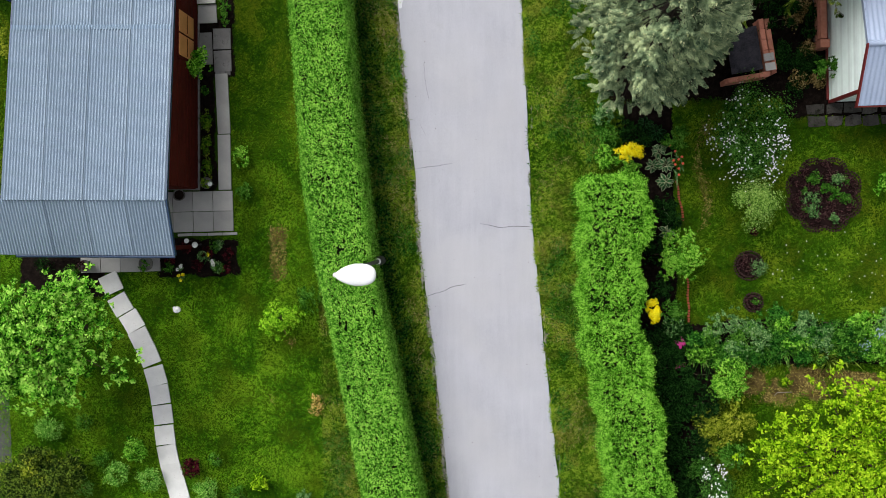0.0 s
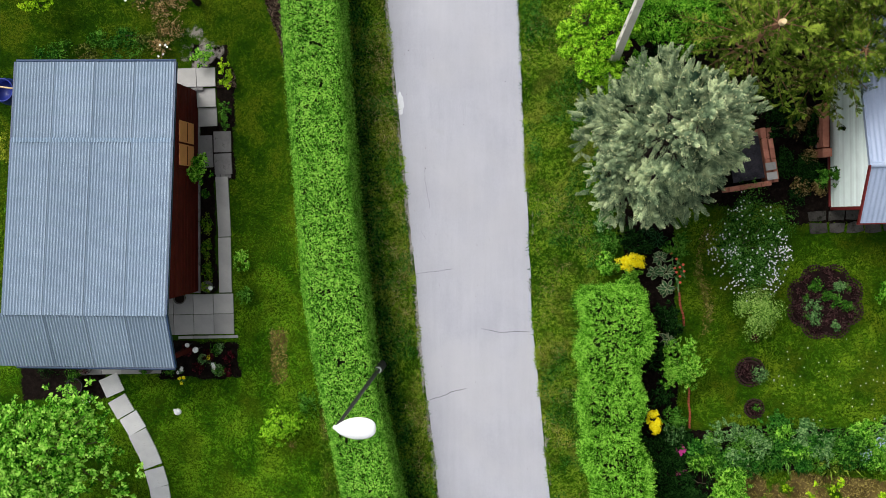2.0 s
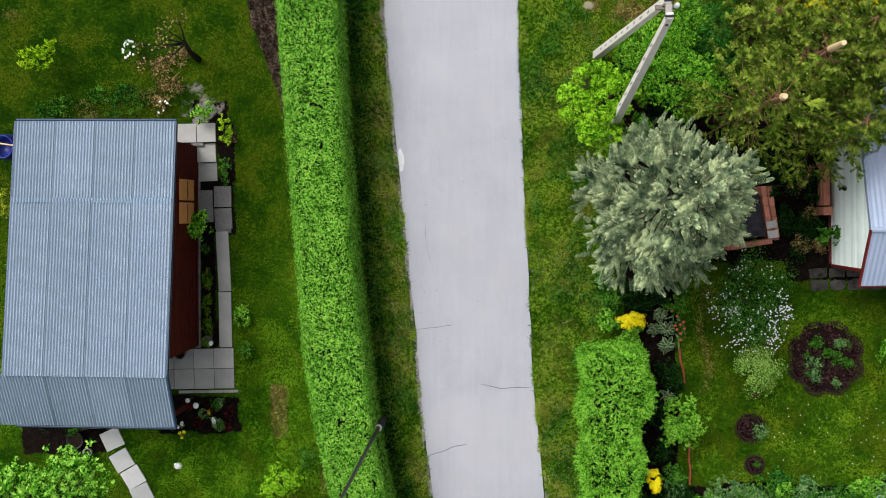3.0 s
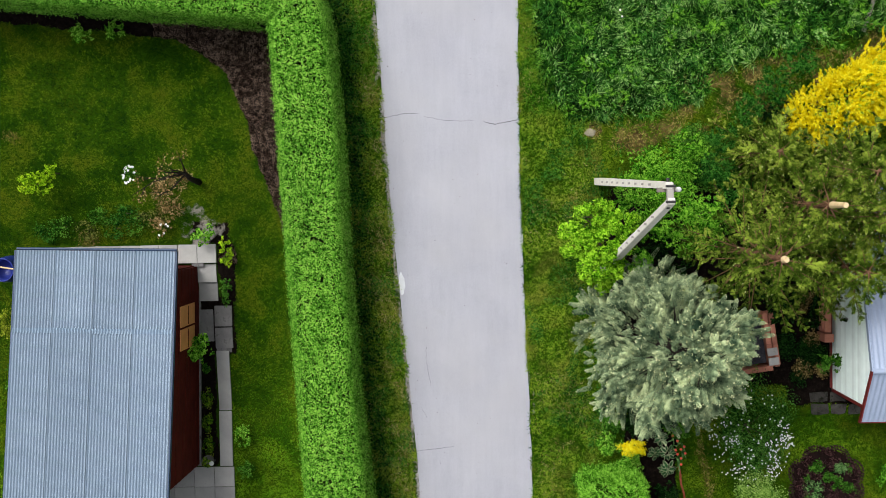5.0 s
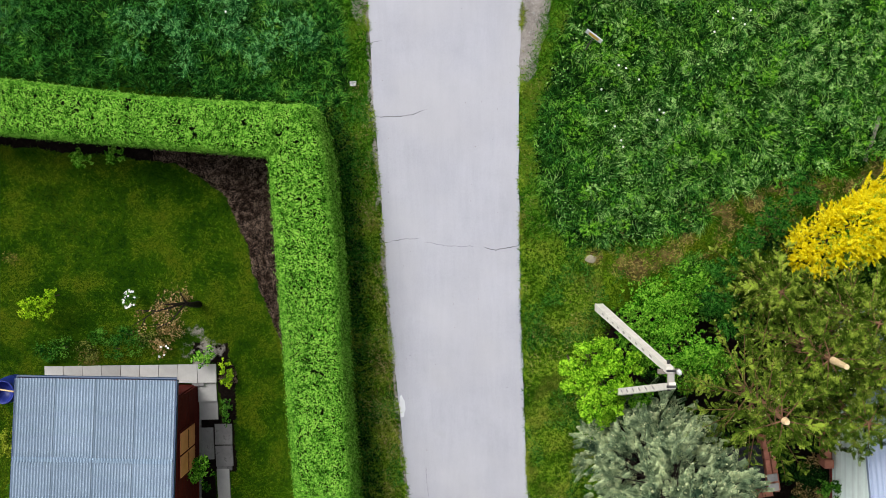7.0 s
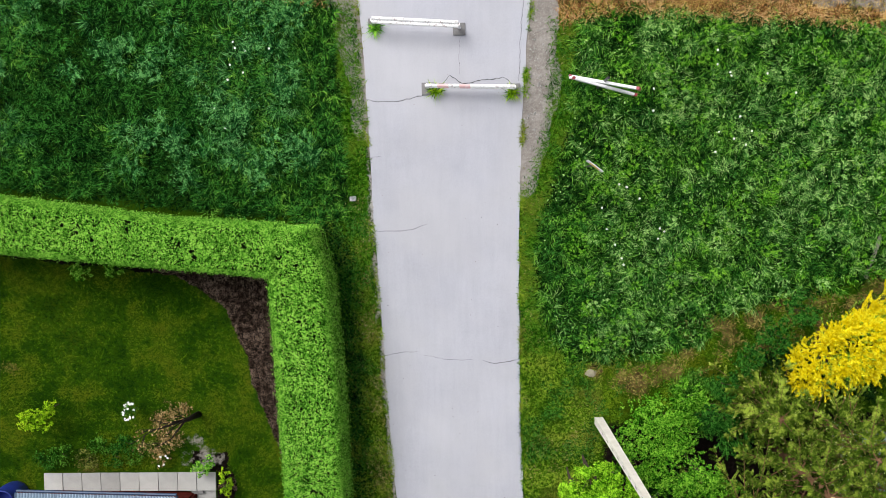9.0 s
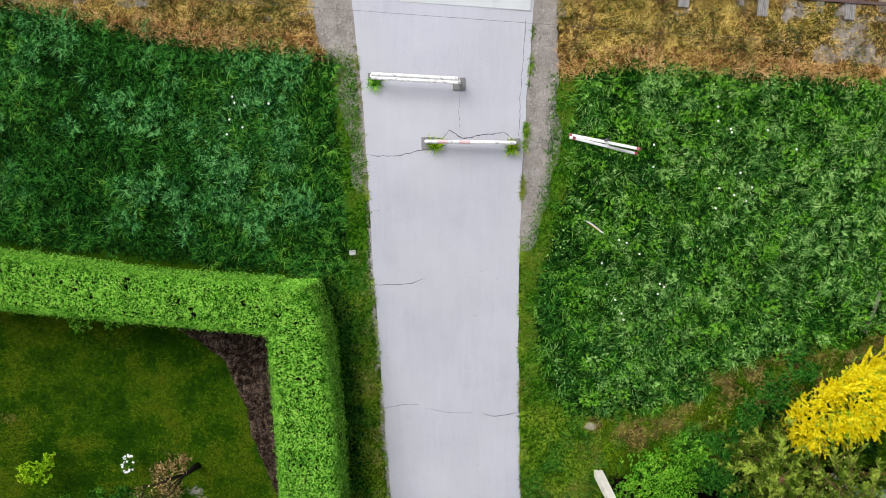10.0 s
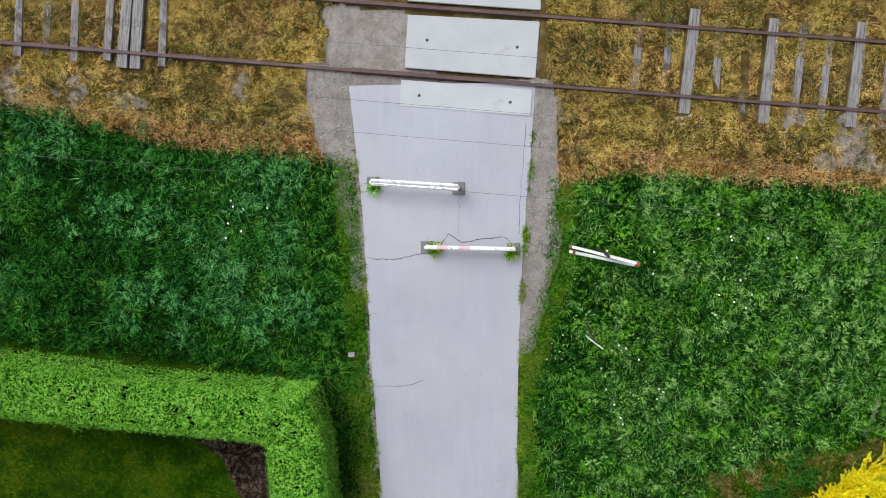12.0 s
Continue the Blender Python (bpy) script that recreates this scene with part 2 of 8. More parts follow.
M_SPRUCETIP = foliage("spruce_young_tips", (0.3, 0.34, 0.08), (0.55, 0.58, 0.2), (0.8, 0.8, 0.4), 0.15, 0.5)
M_YELLOW = foliage("yellow_blossom", (0.7, 0.55, 0.0), (0.95, 0.82, 0.006), (1.0, 0.95, 0.05), 0.2, 0.3, fine=0.08)
M_GOLDLEAF = foliage("gold_leaves", (0.05, 0.09, 0.004), (0.19, 0.26, 0.014), (0.44, 0.5, 0.05), 0.2, 0.3)
M_WHITEPETAL = plain("white_petals", (0.84, 0.85, 0.8), 0.6)
M_REDPETAL = plain("orange_red_petals", (0.75, 0.11, 0.05), 0.5)
M_PINKPETAL = plain("magenta_petals", (0.55, 0.02, 0.25), 0.5)
M_PURPLELEAF = foliage("purple_leaves", (0.012, 0.002, 0.003), (0.05, 0.006, 0.01), (0.14, 0.02, 0.03), 0.1, 0.3)
M_MAROON = foliage("maroon_heather", (0.006, 0.003, 0.003), (0.028, 0.011, 0.012), (0.15, 0.075, 0.075), 0.05, 0.2, fine=0.06)
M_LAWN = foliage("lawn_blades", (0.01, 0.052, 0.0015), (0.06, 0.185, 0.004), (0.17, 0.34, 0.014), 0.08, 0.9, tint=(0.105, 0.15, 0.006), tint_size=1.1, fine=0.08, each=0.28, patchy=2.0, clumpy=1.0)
M_VERGE = foliage("verge_blades", (0.014, 0.06, 0.002), (0.09, 0.21, 0.008), (0.27, 0.4, 0.03), 0.12, 0.7, tint=(0.25, 0.23, 0.04), tint_size=0.8, fine=0.09, each=0.45, patchy=1.7)
M_MEADOW = foliage("meadow_blades", (0.002, 0.026, 0.001), (0.038, 0.185, 0.011), (0.24, 0.53, 0.06), 0.05, 0.5, fine=0.18, each=0.6)
M_MEADOWPALE = foliage("pale_meadow_blades", (0.014, 0.065, 0.01), (0.09, 0.275, 0.045), (0.41, 0.65, 0.2), 0.05, 0.6, fine=0.2, each=0.6)
M_MEADOWBLUE = foliage("bluish_meadow_blades", (0.004, 0.04, 0.007), (0.03, 0.165, 0.036), (0.19, 0.47, 0.14), 0.05, 0.6, fine=0.18, each=0.6)
M_STRAW = foliage("dry_stalks", (0.14, 0.1, 0.03), (0.34, 0.26, 0.09), (0.58, 0.48, 0.22), 0.1, 0.6)
M_DRYWEED = foliage("dry_weed_leaves", (0.06, 0.036, 0.009), (0.45, 0.29, 0.065), (0.92, 0.67, 0.24), 0.1, 0.35, tint=(0.15, 0.075, 0.03), tint_size=0.6, fine=0.12, each=0.6, patchy=1.5)
M_SOIL = surface("garden_soil", (0.008, 0.005, 0.004), (0.032, 0.021, 0.015), 0.4, 0.03, 0.95, relief=0.9)
def road_material():
    """Broom-finished concrete: long faint streaks, blotches, coarse sandy grain and a few pale scrapes."""
    m, nt, p = shader("concrete_lane")
    c = nt.nodes.new("ShaderNodeTexCoord")
    s = nt.nodes.new("ShaderNodeMapping")
    s.inputs["Scale"].default_value = (1.0, 0.08, 1.0)
    nt.links.new(c.outputs["Object"], s.inputs["Vector"])
    streak = node(nt, "ShaderNodeTexNoise", Scale=7.0, Detail=5.0, Roughness=0.65)
    nt.links.new(s.outputs["Vector"], streak.inputs["Vector"])
    fac = math_node(nt, "ADD", math_node(nt, "MULTIPLY", streak.outputs["Fac"], 0.25), math_node(nt, "MULTIPLY", noise_tex(nt, 1.6, 5), 0.55))
    fac = math_node(nt, "ADD", fac, math_node(nt, "MULTIPLY", noise_tex(nt, 0.03, 3, 0.85), 0.4))
    fac = math_node(nt, "SUBTRACT", fac, 0.1)
    col = ramp(nt, fac, [(0.33, (0.342, 0.345, 0.394)), (0.52, (0.41, 0.413, 0.465)), (0.75, (0.48, 0.482, 0.533))])
    col = mix(nt, ramp(nt, noise_tex(nt, 0.5, 8, 0.75), [(0.62, (0, 0, 0)), (0.72, (0.35, 0.35, 0.35))]), col, (0.33, 0.335, 0.35))
    col = mix(nt, ramp(nt, noise_tex(nt, 0.22, 8, 0.8), [(0.7, (0, 0, 0)), (0.76, (0.5, 0.5, 0.5))]), col, (0.6, 0.61, 0.63))
    col = mix(nt, ramp(nt, noise_tex(nt, 2.6, 3), [(0.42, (0, 0, 0)), (0.62, (0.5, 0.5, 0.5))]), col, (0.43, 0.425, 0.452))
    nt.links.new(col, p.inputs["Base Color"])
    p.inputs["Roughness"].default_value = 0.9
    p.inputs["Specular IOR Level"].default_value = 0.2
    bump(nt, p, noise_tex(nt, 0.02, 4, 0.8), 0.5, 0.008)
    return m


def sleeper_material():
    """Old timber: grey along the grain, with dark lengthwise cracks and rotten patches."""
    m, nt, p = shader("weathered_sleeper")
    c = nt.nodes.new("ShaderNodeTexCoord")
    s = nt.nodes.new("ShaderNodeMapping")
    s.inputs["Scale"].default_value = (1.0, 0.06, 1.0)
    nt.links.new(c.outputs["Object"], s.inputs["Vector"])
    grain = node(nt, "ShaderNodeTexNoise", Scale=28.0, Detail=6.0, Roughness=0.7)
    nt.links.new(s.outputs["Vector"], grain.inputs["Vector"])
    col = ramp(nt, grain.outputs["Fac"], [(0.36, (0.04, 0.035, 0.032)), (0.46, (0.2, 0.19, 0.185)), (0.7, (0.36, 0.345, 0.335))])
    info = nt.nodes.new("ShaderNodeObjectInfo")
    f = math_node(nt, "ADD", noise_tex(nt, 0.35, 6, 0.7), math_node(nt, "MULTIPLY", info.outputs["Random"], 0.16))
    col = mix(nt, ramp(nt, f, [(0.58, (0, 0, 0)), (0.7, (0.85, 0.85, 0.85))]), col, (0.075, 0.055, 0.04))
    nt.links.new(col, p.inputs["Base Color"])
    p.inputs["Roughness"].default_value = 0.95
    bump(nt, p, grain.outputs["Fac"], 0.7, 0.01)
    return m


M_ROAD = road_material()
M_SLAB = surface("concrete_slab", (0.31, 0.305, 0.3), (0.44, 0.43, 0.415), 0.5, 0.01, 0.85, relief=0.3, stain=(0.22, 0.21, 0.19), stain_at=0.62, each=0.35)
M_SLABDARK = surface("dark_slab", (0.13, 0.125, 0.125), (0.22, 0.215, 0.215), 0.3, 0.01, 0.85, relief=0.3, stain=(0.05, 0.045, 0.04), stain_at=0.56, each=0.4)
M_SLABPALE = surface("pale_crossing_concrete", (0.43, 0.443, 0.465), (0.505, 0.518, 0.535), 0.7, 0.01, 0.85, relief=0.3, stain=(0.36, 0.36, 0.37), each=0.1)
M_MORTAR = surface("pale_mortar", (0.6, 0.615, 0.64), (0.72, 0.735, 0.76), 0.2, 0.02, 0.9)
M_CRACK = plain("crack_shadow", (0.07, 0.07, 0.07), 0.95)
M_ROOFBLUE = surface("blue_grey_roof_paint", (0.225, 0.295, 0.38), (0.28, 0.355, 0.44), 1.6, 0.05, 0.5, 0.0, 0.1, stain=(0.3, 0.37, 0.44), stain_at=0.62, each=0.12)
M_ROOFPALE = surface("pale_blue_roof_paint", (0.31, 0.38, 0.53), (0.38, 0.45, 0.60), 1.2, 0.05, 0.5, 0.0, 0.1, each=0.06)
M_TRIM = plain("dark_blue_trim", (0.02, 0.045, 0.1), 0.45)
M_WALLRED = surface("red_brown_boards", (0.05, 0.006, 0.004), (0.1, 0.012, 0.008), 0.3, 0.03, 0.85)
M_WINDOWWOOD = surface("orange_shutter_wood", (0.62, 0.24, 0.08), (0.78, 0.33, 0.12), 0.3, 0.02, 0.6)
M_REDTRIM = plain("red_fascia", (0.16, 0.014, 0.013), 0.5)
M_BRICK = surface("brick", (0.32, 0.12, 0.08), (0.46, 0.2, 0.14), 0.1, 0.01, 0.85, each=0.3)
M_TERRACOTTA = surface("terracotta", (0.3, 0.07, 0.035), (0.42, 0.12, 0.06), 0.1, 0.01, 0.8, each=0.3)
M_POLE = surface("weathered_concrete", (0.66, 0.62, 0.55), (0.83, 0.79, 0.72), 0.25, 0.015, 0.9, relief=0.5, stain=(0.36, 0.33, 0.29), stain_at=0.62)
M_STEELDARK = plain("dark_painted_steel", (0.03, 0.03, 0.03), 0.5)
M_LAMPWHITE = plain("white_lamp_housing", (0.86, 0.87, 0.88), 0.35)
M_WHITE = surface("white_paint", (0.72, 0.72, 0.72), (0.84, 0.84, 0.84), 0.3, 0.02, 0.45, stain=(0.5, 0.48, 0.46), stain_at=0.66)
M_RED = plain("dull_red_paint", (0.3, 0.05, 0.06), 0.45)
M_RUST = surface("rusty_rail", (0.07, 0.042, 0.04), (0.14, 0.088, 0.08), 0.3, 0.02, 0.6, 0.3)
M_SLEEPER = sleeper_material()
M_GREYWOOD = surface("grey_wood", (0.16, 0.14, 0.12), (0.3, 0.27, 0.24), 0.3, 0.02, 0.9)
M_BLUEPLASTIC = plain("blue_plastic", (0.015, 0.03, 0.22), 0.4)
M_STONE = surface("field_stone", (0.1, 0.095, 0.09), (0.22, 0.21, 0.195), 0.2, 0.02, 0.9, relief=0.6, each=0.4)
M_SOOT = surface("soot", (0.012, 0.011, 0.014), (0.05, 0.048, 0.06), 0.25, 0.03, 0.9, relief=0.6)
M_BEIGESTONE = surface("beige_field_stone", (0.2, 0.18, 0.12), (0.36, 0.33, 0.24), 0.15, 0.02, 0.9, relief=0.6)
M_WIRE = plain("grey_wire", (0.09, 0.09, 0.095), 0.5)
# Tone steps from board to board stand in for shade lines at the laps.
M_CYAN = surface("mint_wall_boards", (0.7, 0.8, 0.77), (0.82, 0.92, 0.89), 0.3, 0.02, 0.6, relief=0.15, each=0.2)


def ground_material():
    """Grass, bare soil with a hedge's shade strip, grey grit and dry growth, shared out by masks of the terrain."""
    m, nt, p = shader("terrain")
    grass = ramp(nt, noise_tex(nt, 1.6, 5), [(0.35, (0.012, 0.042, 0.001)), (0.55, (0.028, 0.072, 0.002)), (0.75, (0.042, 0.075, 0.003))])
    # Near-black soil also carries the shade under hedges and spruces.
    soil = ramp(nt, noise_tex(nt, 0.12, 6, 0.7), [(0.35, (0.003, 0.002, 0.0015)), (0.55, (0.009, 0.006, 0.005)), (0.75, (0.024, 0.018, 0.013))])
    grit = ramp(nt, noise_tex(nt, 0.35, 12, 0.92), [(0.34, (0.12, 0.104, 0.092)), (0.5, (0.27, 0.243, 0.22)), (0.66, (0.43, 0.402, 0.378))])
    dry = ramp(nt, noise_tex(nt, 0.35, 8, 0.7), [(0.3, (0.03, 0.02, 0.008)), (0.52, (0.11, 0.078, 0.027)), (0.75, (0.27, 0.2, 0.07))])
    col = grass
    edge = noise_tex(nt, 0.12, 5, 0.7)
    for name, c in (("dry", dry), ("soil", soil), ("grit", grit)):
        a = nt.nodes.new("ShaderNodeAttribute")
        a.attribute_name = name
        f = math_node(nt, "ADD", a.outputs["Fac"], math_node(nt, "MULTIPLY", math_node(nt, "SUBTRACT", edge, 0.5), 0.9))
        col = mix(nt, ramp(nt, f, [(0.42, (0, 0, 0)), (0.58, (1, 1, 1))]), col, c)
    nt.links.new(col, p.inputs["Base Color"])
    p.inputs["Roughness"].default_value = 0.95
    p.inputs["Specular IOR Level"].default_value = 0.05
    bump(nt, p, noise_tex(nt, 0.05, 8, 0.75), 0.8, 0.03)
    return m


M_GROUND = ground_material()
M_MULCH = foliage("bark_litter", (0.018, 0.01, 0.007), (0.08, 0.052, 0.038), (0.24, 0.175, 0.135), 0.0, 0.5, fine=0.12, each=0.35)
M_SLOT = plain("weathered_slot", (0.4, 0.375, 0.34), 0.9)
M_PALELEAF = foliage("pale_feathery_leaves", (0.025, 0.12, 0.006), (0.16, 0.44, 0.05), (0.42, 0.7, 0.16), 0.2, 0.3, fine=0.1)
# Olive moss tone, also darkened for the shade behind the hut.
M_LAWNMOSS_SHADE = foliage("mossy_shaded_lawn_blades", (0.006, 0.03, 0.001), (0.03, 0.092, 0.002), (0.13, 0.215, 0.008), 0.08, 0.9, tint=(0.088, 0.095, 0.005), tint_size=0.9, fine=0.09, each=0.32, patchy=1.7, clumpy=0.9)
M_LAWNBACK = foliage("flower_garden_lawn_blades", (0.011, 0.046, 0.001), (0.05, 0.14, 0.004), (0.17, 0.29, 0.013), 0.12, 0.9, tint=(0.13, 0.14, 0.007), tint_size=1.2, fine=0.09, each=0.2, patchy=1.7, clumpy=0.9)
# Low blades near black: shade between the tufts is in their colour.
M_MEADOWSHADE = foliage("shade_dark_low_blades", (0.0006, 0.005, 0.0008), (0.005, 0.032, 0.003), (0.025, 0.1, 0.01), 0.08, 0.6, fine=0.12)
M_RUSTSTALK = foliage("rust_brown_stalks", (0.12, 0.045, 0.014), (0.43, 0.2, 0.07), (0.76, 0.48, 0.24), 0.1, 0.5, fine=0.15)
M_BLOSSOMLEAF = foliage("blossom_shrub_leaves", (0.004, 0.025, 0.002), (0.025, 0.11, 0.01), (0.13, 0.33, 0.045), 0.15, 0.3, fine=0.1)
M_HOSTAGREEN = foliage("hosta_green", (0.015, 0.06, 0.02), (0.04, 0.13, 0.045), (0.09, 0.22, 0.08), 0.15, 0.3)
M_HOSTAPALE = foliage("hosta_pale_margin", (0.3, 0.36, 0.2), (0.5, 0.56, 0.34), (0.65, 0.7, 0.48), 0.15, 0.3)
M_BLUEPETAL = plain("pale_blue_petals", (0.4, 0.5, 0.72), 0.6)
M_FLAKE = surface("flaking_white_paint", (0.78, 0.78, 0.78), (0.9, 0.9, 0.9), 0.12, 0.02, 0.5, stain=(0.42, 0.36, 0.37), stain_at=0.52)
M_FADEDRED = surface("faded_red_paint", (0.68, 0.38, 0.39), (0.78, 0.56, 0.57), 0.12, 0.02, 0.5, stain=(0.8, 0.72, 0.7), stain_at=0.56)
M_PAVESTONE = surface("dark_flat_stone", (0.03, 0.027, 0.024), (0.085, 0.08, 0.072), 0.25, 0.02, 0.9, relief=0.6, stain=(0.015, 0.016, 0.01), stain_at=0.55, each=0.6)
M_ASPHALT = surface("worn_asphalt", (0.055, 0.055, 0.058), (0.1, 0.1, 0.103), 0.5, 0.012, 0.95, relief=0.5)
M_BEDSOIL = surface("maroon_bed_soil", (0.006, 0.003, 0.003), (0.022, 0.011, 0.01), 0.15, 0.02, 0.95, relief=0.9)
M_DARKWEED = foliage("dark_weed_leaves", (0.006, 0.016, 0.003), (0.03, 0.062, 0.012), (0.13, 0.2, 0.045), 0.1, 0.3, fine=0.09)
M_OCHRE = foliage("ochre_weed_leaves", (0.2, 0.14, 0.02), (0.52, 0.39, 0.06), (0.9, 0.74, 0.22), 0.1, 0.35, fine=0.12)
M_PEBBLE = surface("pebbles", (0.2, 0.19, 0.18), (0.5, 0.48, 0.455), 0.15, 0.03, 0.9, relief=0.2)
M_MEADOWDEEP = foliage("deep_meadow_blades", (0.0008, 0.011, 0.001), (0.007, 0.06, 0.007), (0.07, 0.28, 0.036), 0.05, 0.5, fine=0.16, each=0.6)
M_VIBURNUM = foliage("pale_viburnum_leaves", (0.05, 0.14, 0.012), (0.22, 0.42, 0.06), (0.47, 0.67, 0.18), 0.2, 0.25, fine=0.09)
M_FADEDLEAF = foliage("faded_brown_leaves", (0.06, 0.05, 0.012), (0.25, 0.17, 0.06), (0.55, 0.4, 0.19), 0.1, 0.3, fine=0.1)
M_CLOVER = foliage("clover_leaves", (0.003, 0.028, 0.003), (0.018, 0.11, 0.01), (0.08, 0.26, 0.03), 0.15, 0.4, fine=0.1)
M_FRESHGRASS = foliage("fresh_grass_blades", (0.006, 0.045, 0.001), (0.035, 0.14, 0.005), (0.13, 0.31, 0.02), 0.12, 0.7, tint=(0.12, 0.15, 0.012), tint_size=0.7, fine=0.08, each=0.5)
M_TREELEAF = foliage("garden_tree_leaves", (0.006, 0.06, 0.002), (0.14, 0.44, 0.026), (0.48, 0.8, 0.14), 0.3, 0.5, fine=0.26)
M_OLIVEWEED = foliage("olive_weed_leaves", (0.012, 0.024, 0.004), (0.075, 0.105, 0.018), (0.25, 0.28, 0.06), 0.1, 0.4, fine=0.1)
M_LIMEGREEN = foliage("lime_green_leaves", (0.02, 0.1, 0.002), (0.17, 0.45, 0.012), (0.48, 0.8, 0.05), 0.25, 0.4, fine=0.14)
M_ROOFLAP = surface("pale_lapped_roof_edge", (0.23, 0.315, 0.415), (0.285, 0.375, 0.475), 0.6, 0.05, 0.5, 0.0, 0.1)
M_WITHER = foliage("withered_grass", (0.08, 0.065, 0.012), (0.22, 0.175, 0.04), (0.42, 0.34, 0.11), 0.1, 0.5, fine=0.1)
M_SLABPATH = surface("pale_path_slab", (0.5, 0.5, 0.5), (0.64, 0.635, 0.63), 0.4, 0.01, 0.85, relief=0.3, stain=(0.33, 0.32, 0.3), stain_at=0.6, each=0.2)
M_BUSHLEAF = foliage("bush_leaves", (0.006, 0.05, 0.002), (0.065, 0.27, 0.01), (0.28, 0.58, 0.05), 0.2, 0.35, fine=0.14)

# ---- the plan: edges of the lane and of the zones ----
def road_left(y):
    return np.interp(y, [-40, -6.6, -2.6, -0.5, 2.1, 4.1, 5.8, 8.2, 10.6, 13.2, 14.8, 16.8, 20, 60], [2.6, -0.26, -0.59, -0.81, -0.94, -1.09, -1.22, -1.38, -1.47, -1.6, -1.62, -1.7, -1.96, -4.6])


def road_right(y):
    return np.interp(y, [-40, -6.7, -4.1, -1.85, 0.4, 3.1, 5.6, 8.5, 11.2, 13, 14.5, 15.8, 18.2, 20, 60], [5.6, 2.5, 2.28, 2.1, 1.94, 1.88, 1.81, 1.77, 1.77, 1.81, 1.86, 1.93, 2.14, 2.28, 0.3])


def hedge_west(y):
    return np.interp(y, [-14, -6.1, -2.65, -0.8, 1.1, 3.7, 7.0, 9.2, 11.8, 13], [-1.0, -2.21, -2.77, -3.12, -3.38, -3.47, -3.58, -3.64, -3.74, -3.78])


def hedge_east(y):
    return np.interp(y, [-14, -6.1, -3.5, -1.1, 0.6, 3.2, 6.4, 9.2, 11.7, 12.4, 13.0], [0.35, -0.89, -1.35, -1.8, -1.97, -2.18, -2.3, -2.35, -2.5, -2.62, -2.9])


def rail_y(x):
    """The near rail's line."""
    return 19.74 - 0.0985 * x


SLAB_PATH = [(-8.69, -1.08), (-8.46, -1.62), (-8.18, -2.05), (-7.97, -2.5), (-7.78, -2.93), (-7.62, -3.45), (-7.53, -3.92), (-7.47, -4.43), (-7.43, -4.95), (-7.37, -5.45), (-7.27, -5.9), (-7.14, -6.36), (-7.02, -6.83), (-6.9, -7.3)]
HUT = (-10.28, 1.3, -6.42, 6.3)
PAVED = [(-7.12, 0.17, -5.5, 1.2), (-9.45, -0.82, -7.62, -0.2), (-6.32, 4.1, -5.4, 5.3), (-5.95, 1.18, -5.5, 4.15), (-10.1, 6.3, -5.7, 6.85), (-6.33, 5.38, -5.7, 6.85), (-10.28, -0.3, -6.42, 6.6)]
BEDS = [(-6.4, 4.0, -5.36, 5.4), (-6.25, 6.85, -5.35, 7.35), (-11.0, -1.45, -8.85, -0.3), (-5.68, 5.3, -5.28, 6.85), (-7.45, -0.95, -5.4, -0.02), (-6.36, 1.17, -5.9, 4.1)]


def soil_shade_mask(x, y):
    m = np.zeros(np.shape(x))
    x, y = x + 0.22 * (fnoise(x, y, 0.5, 61) - 0.5), y + 0.22 * (fnoise(x, y, 0.5, 62) - 0.5)
    for x0, y0, x1, y1 in BEDS:
        m = np.maximum(m, smooth(-0.12, 0.12, np.minimum(np.minimum(x - x0, x1 - x), np.minimum(y - y0, y1 - y))))
    outer = np.interp(y, [6.2, 6.6, 7.4, 8.7, 9.9, 10.9, 11.5, 12.0, 12.6], [-3.5, -4.0, -4.12, -4.55, -4.8, -5.2, -6.0, -6.7, -7.3])
    m = np.maximum(m, smooth(-0.15, 0.15, x - outer) * (x < -3.2) * (y > 6.2) * (y < 12.5))
    for cx, cy, r in ((9.05, 0.68, 0.76), (7.24, -1.0, 0.3), (7.31, -1.9, 0.2), (7.33, -0.17, 0.16),):
        m = np.maximum(m, smooth(r + 0.1, r - 0.15, np.hypot(x - cx, y - cy)))
    m = np.maximum(m, 0.9 * smooth(0.3, -0.3, np.abs(x + 10.95)) * (y > 6) * (y < 12.2))
    # Dark strip along the north hedge stands in for its shade on the lawn.
    foot = np.interp(x, [-15, -9.6, -6.7, -3.75], [13.05, 12.41, 12.1, 11.8])
    m = np.maximum(m, smooth(-0.42, -0.2, y - foot) * (y < foot + 0.6) * (x < -3.5))
    # Soil under and east of the loose hedge, near black for deep shade.
    strip = smooth(4.0, 4.4, x) * smooth(5.6, 5.35, x) * (y < 3.0)
    m = np.maximum(m, strip)
    m = np.maximum(m, smooth(4.4, 4.8, x) * smooth(6.7, 6.0, x) * smooth(-2.6, -3.0, y))
    m = np.maximum(m, smooth(5.3, 5.8, x) * smooth(12.0, 11.6, x) * smooth(-2.2, -2.5, y) * smooth(-3.6, -3.3, y))
    m = np.maximum(m, smooth(3.2, 4.2, x) * smooth(12.6, 12.2, x) * smooth(2.6, 3.4, y) * smooth(8.6, 7.6, y) * 0.9)
    m = np.maximum(m, smooth(7.9, 8.4, x) * smooth(12.6, 12.2, x) * smooth(2.3, 2.8, y) * smooth(8.6, 7.6, y))
    m = np.maximum(m, 0.85 * smooth(1.0, 0.3, np.hypot((x - 8.6) / 1.6, (y - 4.2) / 1.6)))
    return m


